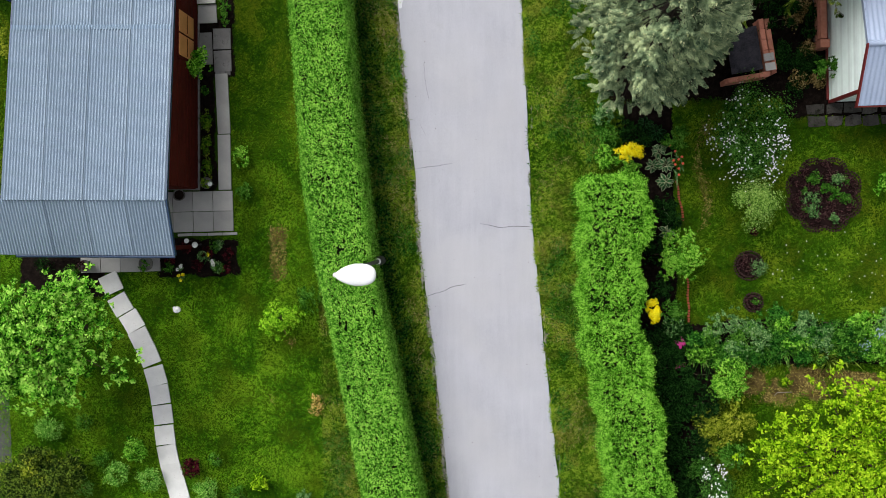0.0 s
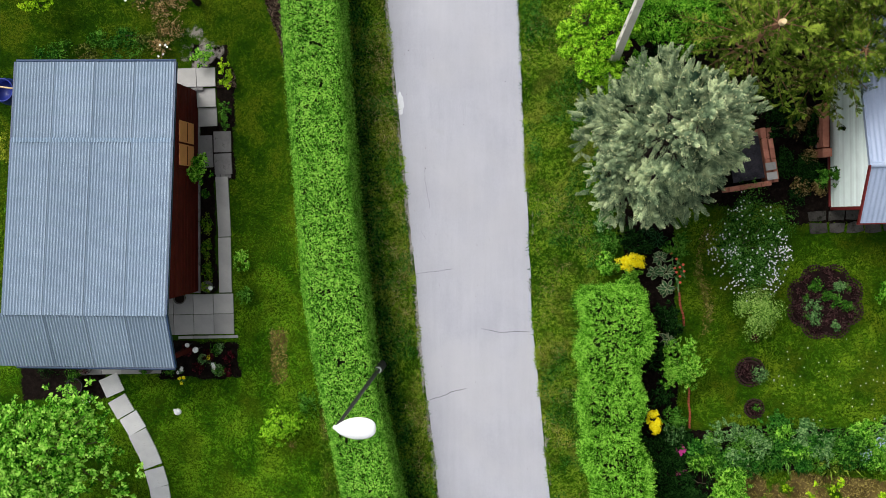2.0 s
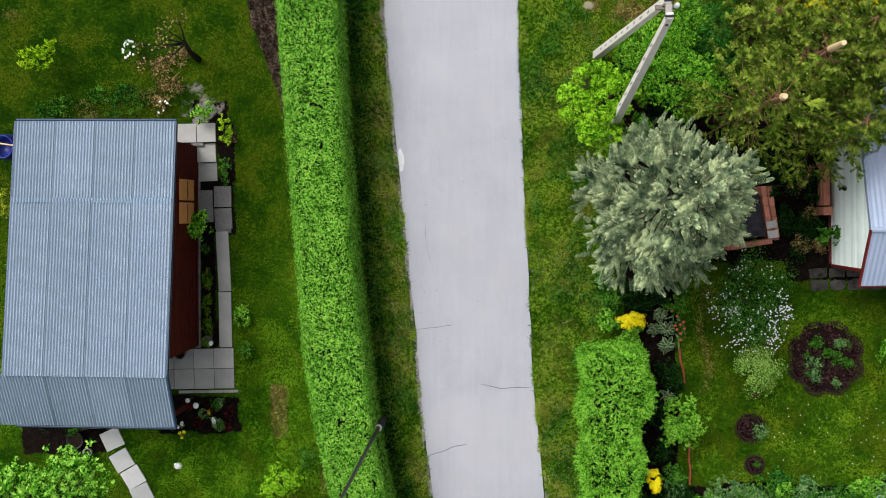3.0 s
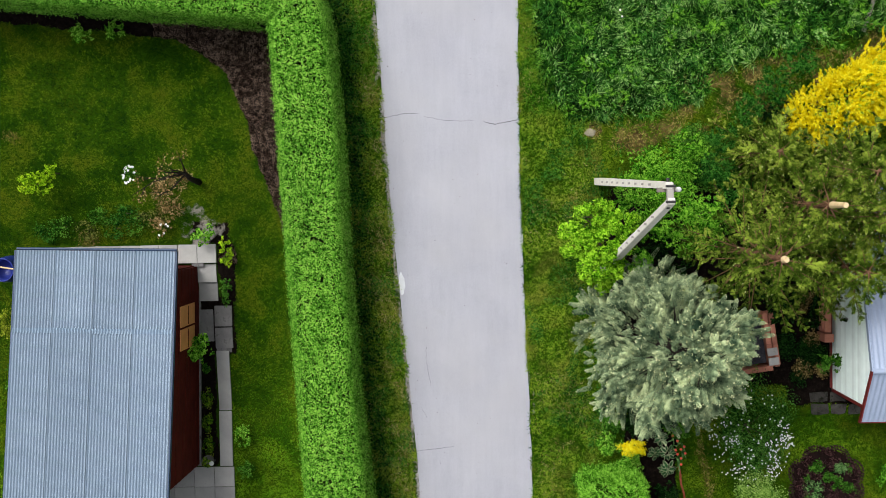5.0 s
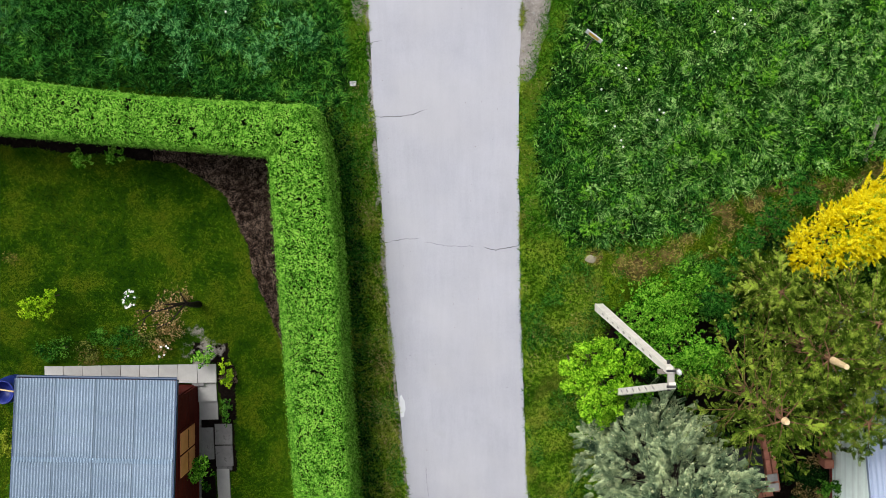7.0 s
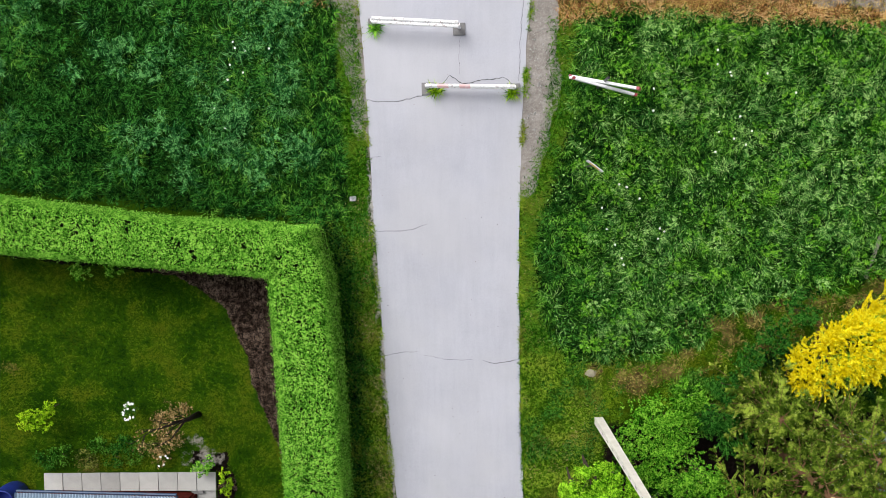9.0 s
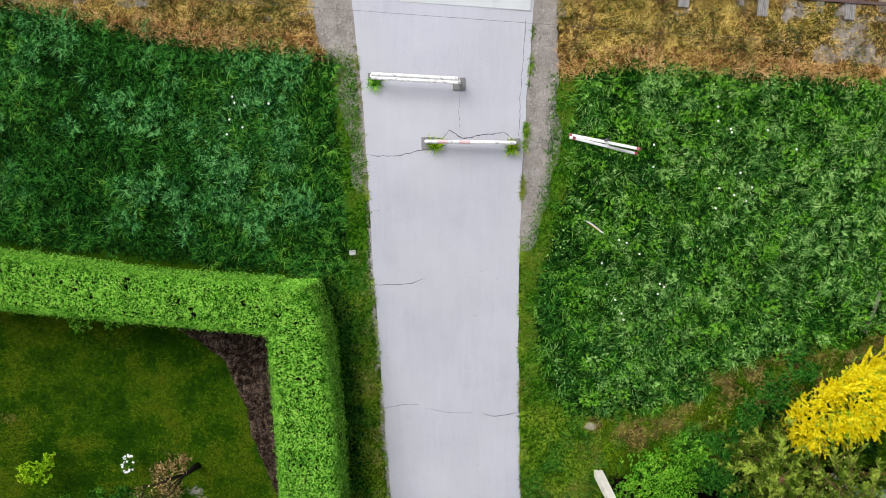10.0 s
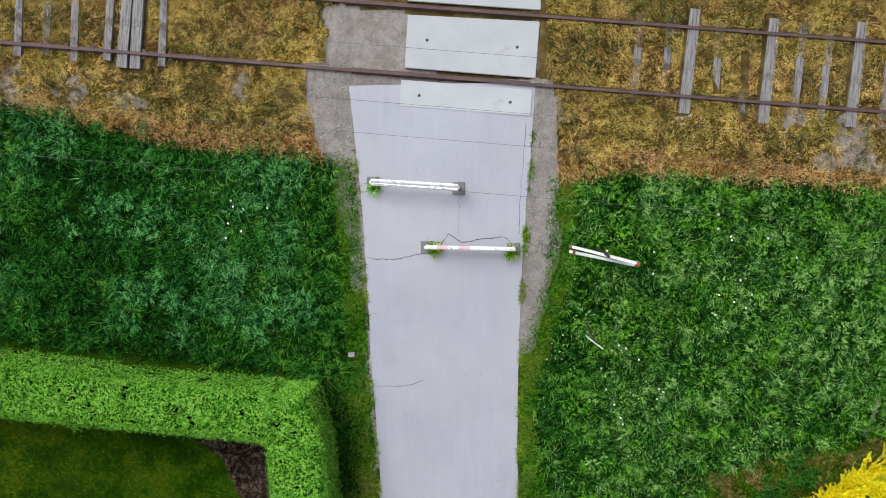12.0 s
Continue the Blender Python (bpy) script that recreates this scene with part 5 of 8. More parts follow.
# ---- neighbouring house with mint and blue roof ----
def house():
    """A small house: its mint-boarded gable faces the lane, the ridge runs away from it."""
    ox, oy = 10.2, 4.6
    ob = thing("garden_house", ox, oy, 0.0, "garden house with mint board walls and a pale blue corrugated roof", "house")
    ridge, south, north = (3.86, 2.92), (2.6, 2.15), (8.1, 1.78)
    for q in (south, north):
        for k in range(3):
            x0 = 9.17 + 1.05 * k
            corrugated(ob, x0 - ox, x0 + 1.08 - ox, (ridge[0] - oy, ridge[1] + 0.004 * (k % 2)), (q[0] - oy, q[1] + 0.004 * (k % 2)), M_ROOFPALE, wave=0.11, depth=0.008, label="pale blue corrugated sheet")
    part("ridge_cap", tube([(9.16 - ox, ridge[0] - oy, ridge[1] - 0.01), (12.35 - ox, ridge[0] - oy, ridge[1] - 0.01)], 0.06, 10), M_ROOFPALE, ob, "pale blue ridge cap", flat=False)

    def sloped(name, p, q, x0, x1, low, high, material, label):
        bm = bmesh.new()
        vs = [bm.verts.new((x - ox, y - oy, z + h)) for y, z in (p, q) for x, h in ((x0, low), (x1, low), (x1, high), (x0, high))]
        for k in range(4):
            bm.faces.new((vs[k], vs[(k + 1) % 4], vs[4 + (k + 1) % 4], vs[4 + k]))
        bm.faces.new(vs[:4][::-1])
        bm.faces.new(vs[4:])
        bmesh.ops.recalc_face_normals(bm, faces=bm.faces)
        part(name, bm, material, ob, label)
    sloped("verge_board", ridge, south, 9.135, 9.165, -0.1, 0.015, M_REDTRIM, "dark red verge board")
    sloped("verge_board", ridge, north, 9.135, 9.165, -0.1, 0.015, M_ROOFPALE, "pale blue verge board")
    sloped("roof_deck", ridge, south, 9.17, 12.3, -0.06, -0.02, M_WALLRED, "")
    sloped("roof_deck", ridge, north, 9.17, 12.3, -0.06, -0.02, M_WALLRED, "")
    part("fascia", box(9.14 - ox, south[0] - 0.03 - oy, 2.0, 12.3 - ox, south[0] - oy, 2.13, 0.006), M_REDTRIM, ob, "red fascia board")
    h = 0.125
    for k in range(23):
        z = 0.06 + h * k
        lo = max(2.98, south[0] + (z + h - south[1] + 0.08) / 0.611)
        hi = min(7.9, ridge[0] + (ridge[1] - 0.08 - z - h) / 0.269)
        if hi - lo > 0.2:
            bm = bmesh.new()
            vs = [bm.verts.new((x - ox, y - oy, zz)) for y in (lo, hi) for x, zz in ((9.2, z + 0.2 * h), (9.225, z), (9.26, z), (9.26, z + h), (9.225, z + 0.8 * h))]
            for i in range(5):
                bm.faces.new((vs[i], vs[5 + i], vs[5 + (i + 1) % 5], vs[(i + 1) % 5]))
            bm.faces.new(vs[:5])
            bm.faces.new(vs[5:][::-1])
            bmesh.ops.recalc_face_normals(bm, faces=bm.faces)
            part("wall_board", bm, M_CYAN, ob)
        if z + h < 2.1:
            part("wall_board", box(9.3 - ox, 2.93 - oy, z, 12.25 - ox, 2.97 - oy, z + h - 0.008, 0.006), M_CYAN, ob)
    part("corner_board", box(9.2 - ox, 2.9 - oy, 0, 9.29 - ox, 2.975 - oy, 2.26, 0.006), M_REDTRIM, ob, "dark red corner board")
    part("plinth", box(9.16 - ox, 2.99 - oy, -0.1, 12.25 - ox, 7.9 - oy, 0.06, 0.01), M_REDTRIM, ob, "dark red plinth")
    # Added near-black backing, so that gaps between the boards look shaded.
    part("shade_block", box(9.28 - ox, 3.0 - oy, 0, 12.2 - ox, 7.85 - oy, 1.6), M_SHADECORE, ob)
    return ob


house()


# ---- street furniture ----
def street_lamp():
    x, y = -1.79, -0.65
    z = gz(x, y)
    ob = thing("street_lamp", x, y, z, "tall dark street lamp with white oval head beside the hedge", "street lamp")
    part("pole_base", turned([(0.11, -0.1), (0.11, 0.75), (0.085, 0.95), (0.07, 1.0)], 14), M_STEELDARK, ob)
    part("clamp", turned([(0.085, 1.0), (0.085, 1.05)], 14), M_WHITE, ob, "white band round the pole")
    part("pole", tube([(0, 0, 1.0), (0, 0, 5), (0, 0, 7.6), (0.04, 0.0, 7.78)], [0.05, 0.038, 0.03, 0.028], 12), M_STEELDARK, ob, flat=False)
    bm = bmesh.new()
    bmesh.ops.create_uvsphere(bm, u_segments=24, v_segments=14, radius=1.0)
    for v in bm.verts:
        sx = v.co.x
        wide = 0.195 * (1 - 0.3 * max(0, -sx) ** 1.2) * (1 + 0.12 * max(0, sx))
        v.co = Vector((0.36 + 0.36 * (sx if sx < 0 else 1 - (1 - sx) ** 1.25), wide * v.co.y, 7.86 + (0.09 if v.co.z > 0 else 0.05) * v.co.z))
    part("lamp_head", bm, M_LAMPWHITE, ob, "white oval lamp head", flat=False)
    part("head_joint", tube([(-0.02, 0, 7.74), (0.08, 0.01, 7.85)], [0.045, 0.05], 10), M_WHITE, ob)
    return ob


street_lamp()


def a_pole():
    top = Vector((4.06, 7.81, 8.15))
    x, y = 3.95, 7.2
    ob = thing("utility_pole", x, y, gz(x, y), "weathered concrete utility pole with two splayed legs", "utility pole")
    base = Vector((x, y, gz(x, y)))
    for fx, fy, tx, ty in ((3.6, 8.1, 4.02, 7.88), (3.72, 5.93, 4.06, 7.62)):
        f, t = Vector((fx, fy, gz(fx, fy) - 0.1)) - base, Vector((tx, ty, top.z)) - base
        way, side = (t - f), Vector((1, 0, 0))
        bm = bmesh.new()
        n, rings = 12, []
        for k in range(n + 1):
            c = f + way * k / n
            w, d = 0.098 - 0.042 * k / n, 0.085 - 0.03 * k / n
            rings.append([bm.verts.new(c + Vector((sx * w, sy * d, 0))) for sx, sy in ((-1, -1), (1, -1), (1, 1), (-1, 1))])
        for a, b in zip(rings, rings[1:]):
            for k in range(4):
                bm.faces.new((a[k], a[(k + 1) % 4], b[(k + 1) % 4], b[k]))
        bm.faces.new(rings[0][::-1])
        bm.faces.new(rings[-1])
        bmesh.ops.bevel(bm, geom=[e for e in bm.edges if len(e.link_faces) == 2 and e.calc_face_angle(0) > 1], offset=0.015, segments=1, affect="EDGES")
        leg = part("leg", bm, M_POLE, ob, "tapered concrete leg")
        for k in range(2, 11):
            c = f + way * (k / 12)
            w = 0.099 - 0.042 * k / 12
            for s in (-1, 1):
                part("recess", box(c.x + s * w - 0.006, c.y - 0.018, c.z - 0.13, c.x + s * w + 0.006, c.y + 0.022, c.z + 0.13, 0.005), M_SLOT, leg)
    t = top - base
    part("head_bolt", tube([t + Vector((-0.02, -0.32, -0.25)), t + Vector((-0.02, 0.2, -0.25))], 0.03, 8), M_STEELDARK, ob)
    part("bracket", box(t.x - 0.2, t.y - 0.04, t.z - 0.32, t.x + 0.18, t.y + 0.04, t.z - 0.24, 0.01), M_GREYWOOD, ob)
    part("head_plate", box(t.x - 0.07, t.y - 0.24, t.z - 0.12, t.x + 0.04, t.y + 0.12, t.z - 0.01, 0.02), M_SLOT, ob, "stained concrete head joining both legs")
    for s in (-0.2, 0.06):
        part("head_cap", tube([(t.x - 0.1, t.y + s, t.z + 0.02), (t.x + 0.06, t.y + s, t.z + 0.03)], 0.02, 8), M_STEELDARK, ob)
    part("insulator", turned([(0.03, 0), (0.045, 0.04), (0.03, 0.08), (0.045, 0.12), (0.02, 0.16)], 12, at=(t.x + 0.14, t.y, t.z - 0.24)), M_WHITE, ob)
    return ob


a_pole()


def barrier(x0, y0, x1, y1, height, label, stripes, thick=0.035):
    z0, z1 = gz(x0, y0), gz(x1, y1)
    ob = thing("pipe_barrier", (x0 + x1) / 2, (y0 + y1) / 2, (z0 + z1) / 2, label, "barrier", "barriers by the crossing")
    o = Vector(((x0 + x1) / 2, (y0 + y1) / 2, (z0 + z1) / 2))
    a, b = Vector((x0, y0, z0)) - o, Vector((x1, y1, z1)) - o
    for p in (a, b):
        part("post", tube([p - Vector((0, 0, 0.2)), p + Vector((0, 0, height))], thick, 10), M_FLAKE, ob)
        part("footing", box(p.x - 0.14, p.y - 0.17, p.z - 0.1, p.x + 0.14, p.y + 0.11, p.z + 0.075, 0.015), M_SLABDARK, ob, "worn concrete footing")
    for lift, aside in ((height, 0.0), (height * 0.55, 0.0)) if stripes > 1 else ((height, 0.04), (height - 0.03, -0.04)):
        n = stripes
        for k in range(n):
            p, q = a.lerp(b, k / n), a.lerp(b, (k + 1) / n)
            up = Vector((0, aside, lift))
            part("rail", tube([p + up, q + up], thick * (1.0 + 0.01 * (k % 2)), 10), M_FADEDRED if k in (1, 3) else M_FLAKE, ob, "faded red stripe" if k in (1, 3) else "")
    return ob


barrier(-1.42, 17.42, 0.5, 17.27, 0.6, "white double pipe barrier with flaking paint across the lane", 1, 0.04)
barrier(-0.24, 15.95, 1.72, 15.88, 0.6, "white pipe barrier with faded red stripes across the lane", 8, 0.038)


CROSSBUCK = (3.6, 15.85)


def crossbuck():
    """Two crossed boards with red tips on a post, set square to the lane."""
    x, y = CROSSBUCK
    ob = thing("crossbuck_sign", x, y, gz(x, y), "white crossbuck sign with red tips in tall grass", "sign", turn=-14)
    part("post", tube([(0, 0, -0.3), (0, 0, 2.35)], 0.03, 10), M_STEELDARK, ob)
    for s in (-1, 1):
        turn = Matrix.Translation((0, -0.07 - 0.04 * s, 1.62)) @ Matrix.Rotation(radians(21 * s), 4, "Y")
        bm = box(-0.78, -0.028, -0.075, 0.78, 0.028, 0.075, 0.008)
        bmesh.ops.transform(bm, matrix=turn, verts=bm.verts)
        board = part("board", bm, M_WHITE, ob, "white board")
        for e in (-1, 1):
            bm = box(e * 0.745 - 0.03, -0.032, -0.079, e * 0.745 + 0.04, 0.032, 0.079, 0.004)
            bmesh.ops.transform(bm, matrix=turn, verts=bm.verts)
            part("tip", bm, M_RED, board, "red board end")
    return ob


crossbuck()


TRAIL_SIGN = (3.34, 14.08)


def warning_sign():
    x, y = TRAIL_SIGN
    ob = thing("trail_sign", x, y, gz(x, y), "small white trail sign on a tall thin post", "sign", turn=-38)
    part("post", tube([(0, 0, -0.2), (0, 0, 2.45)], 0.02, 8), M_STEELDARK, ob)
    turn = Matrix.Rotation(radians(-2), 4, "X")
    plate = part("plate", box(-0.2, -0.04, 2.1, 0.2, -0.024, 2.48, 0.006), M_WHITE, ob, "white sign plate")
    bar = part("mark", box(-0.12, -0.046, 2.2, 0.12, -0.041, 2.4, 0.002), plain("yellow_mark", (0.8, 0.5, 0.03)), plate, "yellow mark")
    for o in (plate, bar):
        o.data.transform(Matrix.Translation((0, 0, 2.3)) @ turn @ Matrix.Translation((0, 0, -2.3)))
    return ob


warning_sign()


# ---- railway ----
def railway():
    way = math.degrees(math.atan(-0.0985))
    zr = 1.25
    for n, off in enumerate((0.0, 1.507)):
        ob = thing("rail", 0, 19.74 + off / math.cos(radians(way)), zr - 0.02, "rusty rail of a disused overgrown railway", "rail", "rails of the railway", turn=way)
        prof = [(-0.065, 0), (0.065, 0), (0.065, 0.012), (0.012, 0.03), (0.012, 0.1), (0.034, 0.108), (0.034, 0.14), (-0.034, 0.14), (-0.034, 0.108), (-0.012, 0.1), (-0.012, 0.03), (-0.065, 0.012)]
        bm = bmesh.new()
        ends = [[bm.verts.new((x, a, b - 0.02)) for a, b in prof] for x in (-40, 40)]
        for k in range(len(prof)):
            bm.faces.new((ends[0][k], ends[0][(k + 1) % len(prof)], ends[1][(k + 1) % len(prof)], ends[1][k]))
        bm.faces.new(ends[0])
        bm.faces.new(ends[1][::-1])
        part("rail_profile", bm, M_RUST, ob)
        for k in range(-18, 22):
            if -4.5 < 0.6 * k < 4.0:
                continue
            part("clip", box(0.6 * k - 0.05, -0.11, 0.0, 0.6 * k + 0.05, 0.11, 0.03, 0.006), M_RUST, ob)
    rnd = random.Random(3)
    bm = box(-0.12, -1.15, -0.12, 0.12, 1.15, 0.0, 0.012)
    me = bpy.data.meshes.new("sleeper")
    bm.to_mesh(me)
    bm.free()
    me.materials.append(M_SLEEPER)
    proud = {5.65, 7.38, 9.28, -6.95, -6.68}
    half = {-7.32, -6.1, 8.03, 8.6, -9.4, 9.95, 10.6}
    xs = [-11.3, -10.7, -10.1, -9.4, -8.75, -8.13, -7.32, -6.95, -6.68, -6.1, 4.5, 5.15, 5.65, 6.25, 6.85, 7.38, 8.03, 8.6, 9.28, 9.95, 10.6, 11.2]
    for x in xs:
        ob = new("sleeper", me)
        y = 19.74 - 0.0985 * x + 0.75
        lift = 0.055 if x in proud else 0.055 if x in half else 0.005
        ob.matrix_world = pose(x, y + rnd.uniform(-0.06, 0.06), zr + lift + rnd.uniform(-0.012, 0.0), rnd.uniform(-0.6, 0.6), rnd.uniform(-2, 2), way + rnd.uniform(-2, 2))
        if x not in proud:
            ob.scale = (0.72, 0.86, 1)
        tagged(ob, "grey weathered timber sleeper sunk in dry weeds", "sleeper", "sleepers of the railway")


railway()


def crossing_plate(corners, label, holes=()):
    cx, cy = sum(c[0] for c in corners) / 4, sum(c[1] for c in corners) / 4
    ob = thing("crossing_plate", cx, cy, 1.25, label, "concrete plate", "plates of the level crossing")
    bm = bmesh.new()
    lo = [bm.verts.new((x - cx, y - cy, -0.1)) for x, y in corners]
    hi = [bm.verts.new((x - cx, y - cy, 0.05)) for x, y in corners]
    bm.faces.new(lo[::-1])
    bm.faces.new(hi)
    for k in range(4):
        bm.faces.new((lo[k], lo[(k + 1) % 4], hi[(k + 1) % 4], hi[k]))
    bmesh.ops.recalc_face_normals(bm, faces=bm.faces)
    bmesh.ops.bevel(bm, geom=list(bm.edges), offset=0.012, segments=2, affect="EDGES")
    part("plate", bm, M_SLABPALE, ob)
    for x, y in holes:
        part("lifting_hole", turned([(0.035, 0.05), (0.03, 0.053)], 14, at=(x - cx, y - cy, 0)), M_CRACK, ob, "dark lifting hole")


crossing_plate([(-0.79, 19.1), (2.13, 18.82), (2.18, 19.4), (-0.75, 19.69)], "pale concrete plate before the near rail", ((-0.35, 19.33), (1.68, 19.14)))
crossing_plate([(-0.66, 19.95), (2.25, 19.66), (2.36, 20.9), (-0.57, 21.12)], "pale concrete plate between the rails", ((-0.15, 20.55), (1.85, 20.35)))
crossing_plate([(-0.57, 21.42), (2.38, 21.15), (2.48, 23.6), (-0.45, 23.9)], "pale concrete plate behind the far rail")


def power_line():
    """Wires along the railway between two far poles."""
    ob = thing("power_line", 0, 17, 0, "thin dark overhead wires between far wooden poles", "power line")
    ends = (-55, 55)
    for x in ends:
        y = -0.0985 * x
        part("pole", tube([(x, y + 0.7, gz(x, y + 17) - 0.3), (x, y + 0.7, 11.6)], [0.16, 0.11], 10), M_GREYWOOD, ob)
        part("crossarm", box(x - 0.06, y - 2.2, 11.2, x + 0.06, y + 3.2, 11.34, 0.01), M_GREYWOOD, ob)
    for off in WIRE_OFFSETS:
        pts = [(x, off - 0.0985 * x, 10.2 + 1.1 * (x / 55) ** 2) for x in range(-55, 56, 5)]
        part("wire", tube(pts, 0.0026, 5), M_WIRE, ob)


WIRE_OFFSETS = (0.43, 1.13, 1.58, 2.36)
power_line()

# ---- trees and shrubs of the hut garden ----
bough_tree(-9.4, -2.15, 4.1, (2.0, 1.75, 1.3), 48, 26, 15, 0.078, M_TREELEAF, "small broad garden tree with fresh green leaves", 31)
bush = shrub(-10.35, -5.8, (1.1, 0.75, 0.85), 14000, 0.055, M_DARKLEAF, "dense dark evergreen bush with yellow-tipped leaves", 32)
p, n = clump_points(np.random.default_rng(33), 1500, (1.14, 0.79, 0.9), 60, 0.2, low=-0.1)
p[:, 2] = np.maximum(p[:, 2] + 0.74, 0.1)
tagged(leaf_mesh("young_foliage", p, n, 0.05, M_GOLDLEAF, bush, 34, 0.55, 0.7), "yellow-green young leaves", kind="stuff")
for n, (x, y, r, h) in enumerate([(-10.28, -4.7, 0.36, 0.3), (-8.6, -5.85, 0.36, 0.32), (-7.75, -6.02, 0.36, 0.3), (-6.35, -6.25, 0.34, 0.3)]):
    shrub(x, y, (r, r, h), 1400, 0.04, M_PALELEAF, "low rounded pale green feathery perennial", 40 + n, "perennial", "perennial")
for n, (x, y, r, m, s) in enumerate(((-9.45, -4.55, 0.26, M_MIDLEAF, "low green herb in the rough lawn"), (-9.0, -5.5, 0.28, M_MIDLEAF, "low green herb in the rough lawn"), (-9.5, -6.2, 0.3, M_PALELEAF, "low rounded pale green feathery perennial"), (-6.1, -5.55, 0.18, M_MIDLEAF, "small dark green herb beside the path"), (-5.6, -6.45, 0.3, M_MIDLEAF, "low green herb in the rough lawn"), (-3.9, -6.5, 0.2, M_GREYLEAF, "grey-green herb in the lawn"), (-9.6, -0.75, 0.25, M_MIDLEAF, "leafy green plant beside the bucket"), (-10.3, -0.6, 0.3, M_SHADELEAF, "dark green plant beside the hut"))):
    shrub(x, y, (r, r, 0.22), 420, 0.045, m, s, 2600 + n, "perennial", "perennial")
for n, (x, y) in enumerate(((-10.45, -5.6), (-9.75, -5.75))):
    shrub(x, y, (0.5, 0.35, 0.4), 1800, 0.05, M_DARKLEAF, "dense dark evergreen bush in the front garden", 2620 + n, "bush", "bush")
sapling_stem = thing("garden_stake", -4.25, -2.55, gz(-4.25, -2.55), "short brown stake below the young tree", "stake")
part("rod", tube([(0, 0, -0.1), (-0.02, 0.3, 0.35)], [0.02, 0.015], 6), M_TWIGBROWN, sapling_stem)
shrub(-8.05, -5.2, (0.34, 0.34, 0.35), 900, 0.07, M_LEAF, "low bushy fresh green plant beside the path", 45, "perennial", "perennial")
shrub(-6.68, -5.72, (0.28, 0.25, 0.3), 900, 0.05, M_PURPLELEAF, "small dark purple-red barberry beside the path", 46)
shrub(-4.95, -6.15, (0.3, 0.28, 0.25), 220, 0.07, M_LIME, "sparse yellow-green seedling in the lawn", 47, "seedling", "plant")
shrub(-4.3, -2.0, (0.55, 0.52, 0.55), 1900, 0.06, M_LIMEGREEN, "young yellow-green ornamental tree in the lawn", 48, "sapling", "tree", lift=0.35)
shrub(-3.62, -1.55, (0.28, 0.32, 0.35), 600, 0.055, M_MIDLEAF, "small shrub at the foot of the hedge", 49)
shrub(-3.5, -4.2, (0.22, 0.3, 0.2), 300, 0.05, M_DRYWEED, "dry brownish weed at the foot of the hedge", 50, "weed", "plant")
shrub(-5.2, 2.0, (0.24, 0.26, 0.22), 420, 0.06, M_LEAF, "light green clump beside the slab walk", 51, "perennial", "perennial")
shrub(-5.15, 1.15, (0.22, 0.22, 0.2), 320, 0.06, M_MIDLEAF, "green clump beside the slab walk", 52, "perennial", "perennial")
shrub(-6.15, 4.32, (0.33, 0.33, 0.4), 520, 0.1, M_LEAF, "leafy bright green plant by the hut wall", 53, "perennial", "perennial", lift=0.25)
shrub(-6.1, 3.7, (0.14, 0.14, 0.16), 150, 0.06, M_MIDLEAF, "small green plant by the hut wall", 54, "perennial", "perennial")
for n, y in enumerate((2.9, 2.3, 1.75)):
    shrub(-6.12, y, (0.18, 0.3, 0.15), 260, 0.05, M_VERGE, "grassy weed in the narrow bed", 55 + n, "weed", "plant")
shrub(-10.85, 4.95, (0.3, 0.4, 0.5), 800, 0.06, M_GOLDLEAF, "golden-leaved shrub behind the hut", 58)
shrub(-10.8, 3.6, (0.3, 0.5, 0.45), 700, 0.06, M_MIDLEAF, "green shrub behind the hut", 59)
shrub(-5.93, 7.05, (0.25, 0.22, 0.25), 420, 0.07, M_LEAF, "bright green young bush in bare soil", 60)
shrub(-5.42, 6.6, (0.14, 0.34, 0.22), 260, 0.07, M_LIME, "yellow-green young plant in bare soil", 61, "perennial", "perennial")
shrub(-5.5, 5.75, (0.14, 0.5, 0.18), 300, 0.06, M_MIDLEAF, "green edging plants beside the slabs", 62, "perennial", "perennial")
shrub(-9.42, 8.6, (0.16, 0.2, 0.25), 260, 0.07, M_LIME, "small yellow-green leafy seedling in the lawn", 68, "sapling", "tree", lift=0.3)
shrub(-9.85, 8.35, (0.44, 0.27, 0.36), 420, 0.085, M_LIME, "young yellow-green leafy sapling in the lawn", 63, "sapling", "tree", lift=0.3)
for n, (x, y) in enumerate(((-8.57, 11.85), (-7.73, 11.9))):
    shrub(x, y, (0.22, 0.2, 0.25), 260, 0.07, M_LEAF, "low green plant under the hedge", 64 + n, "perennial", "perennial")


def flower_patch(x, y, radii, leaves, leaf, leafmat, flowers, size, petal, label, seed, lift=0.0, south=0.0):
    ob = shrub(x, y, radii, leaves, leaf, leafmat, label, seed, "flowering_plant", "flowers", lift=lift)
    rng = np.random.default_rng(seed + 1)
    k = rng.integers(0, max(2, flowers // 7), flowers) if flowers > 100 else np.arange(flowers)
    ca, cr = rng.uniform(0, 2 * np.pi, flowers), np.sqrt(rng.uniform(0, 1, flowers)) * 0.92
    fx, fy = cr[k] * np.cos(ca[k]) + 0.10 * rng.normal(size=flowers), cr[k] * np.sin(ca[k]) + 0.10 * rng.normal(size=flowers)
    fy = np.where(rng.random(flowers) < south, -np.abs(fy), fy)
    a, r = np.arctan2(fy, fx), np.minimum(np.hypot(fx, fy), 0.99)
    z = radii[2] * (0.85 + 0.95 * np.sqrt(np.maximum(0, 1 - r * r)) * rng.uniform(0.8, 1.08, flowers)) + lift
    blossoms(ob, np.stack([radii[0] * r * np.cos(a), radii[1] * r * np.sin(a), z], 1), size, petal, seed)
    return ob


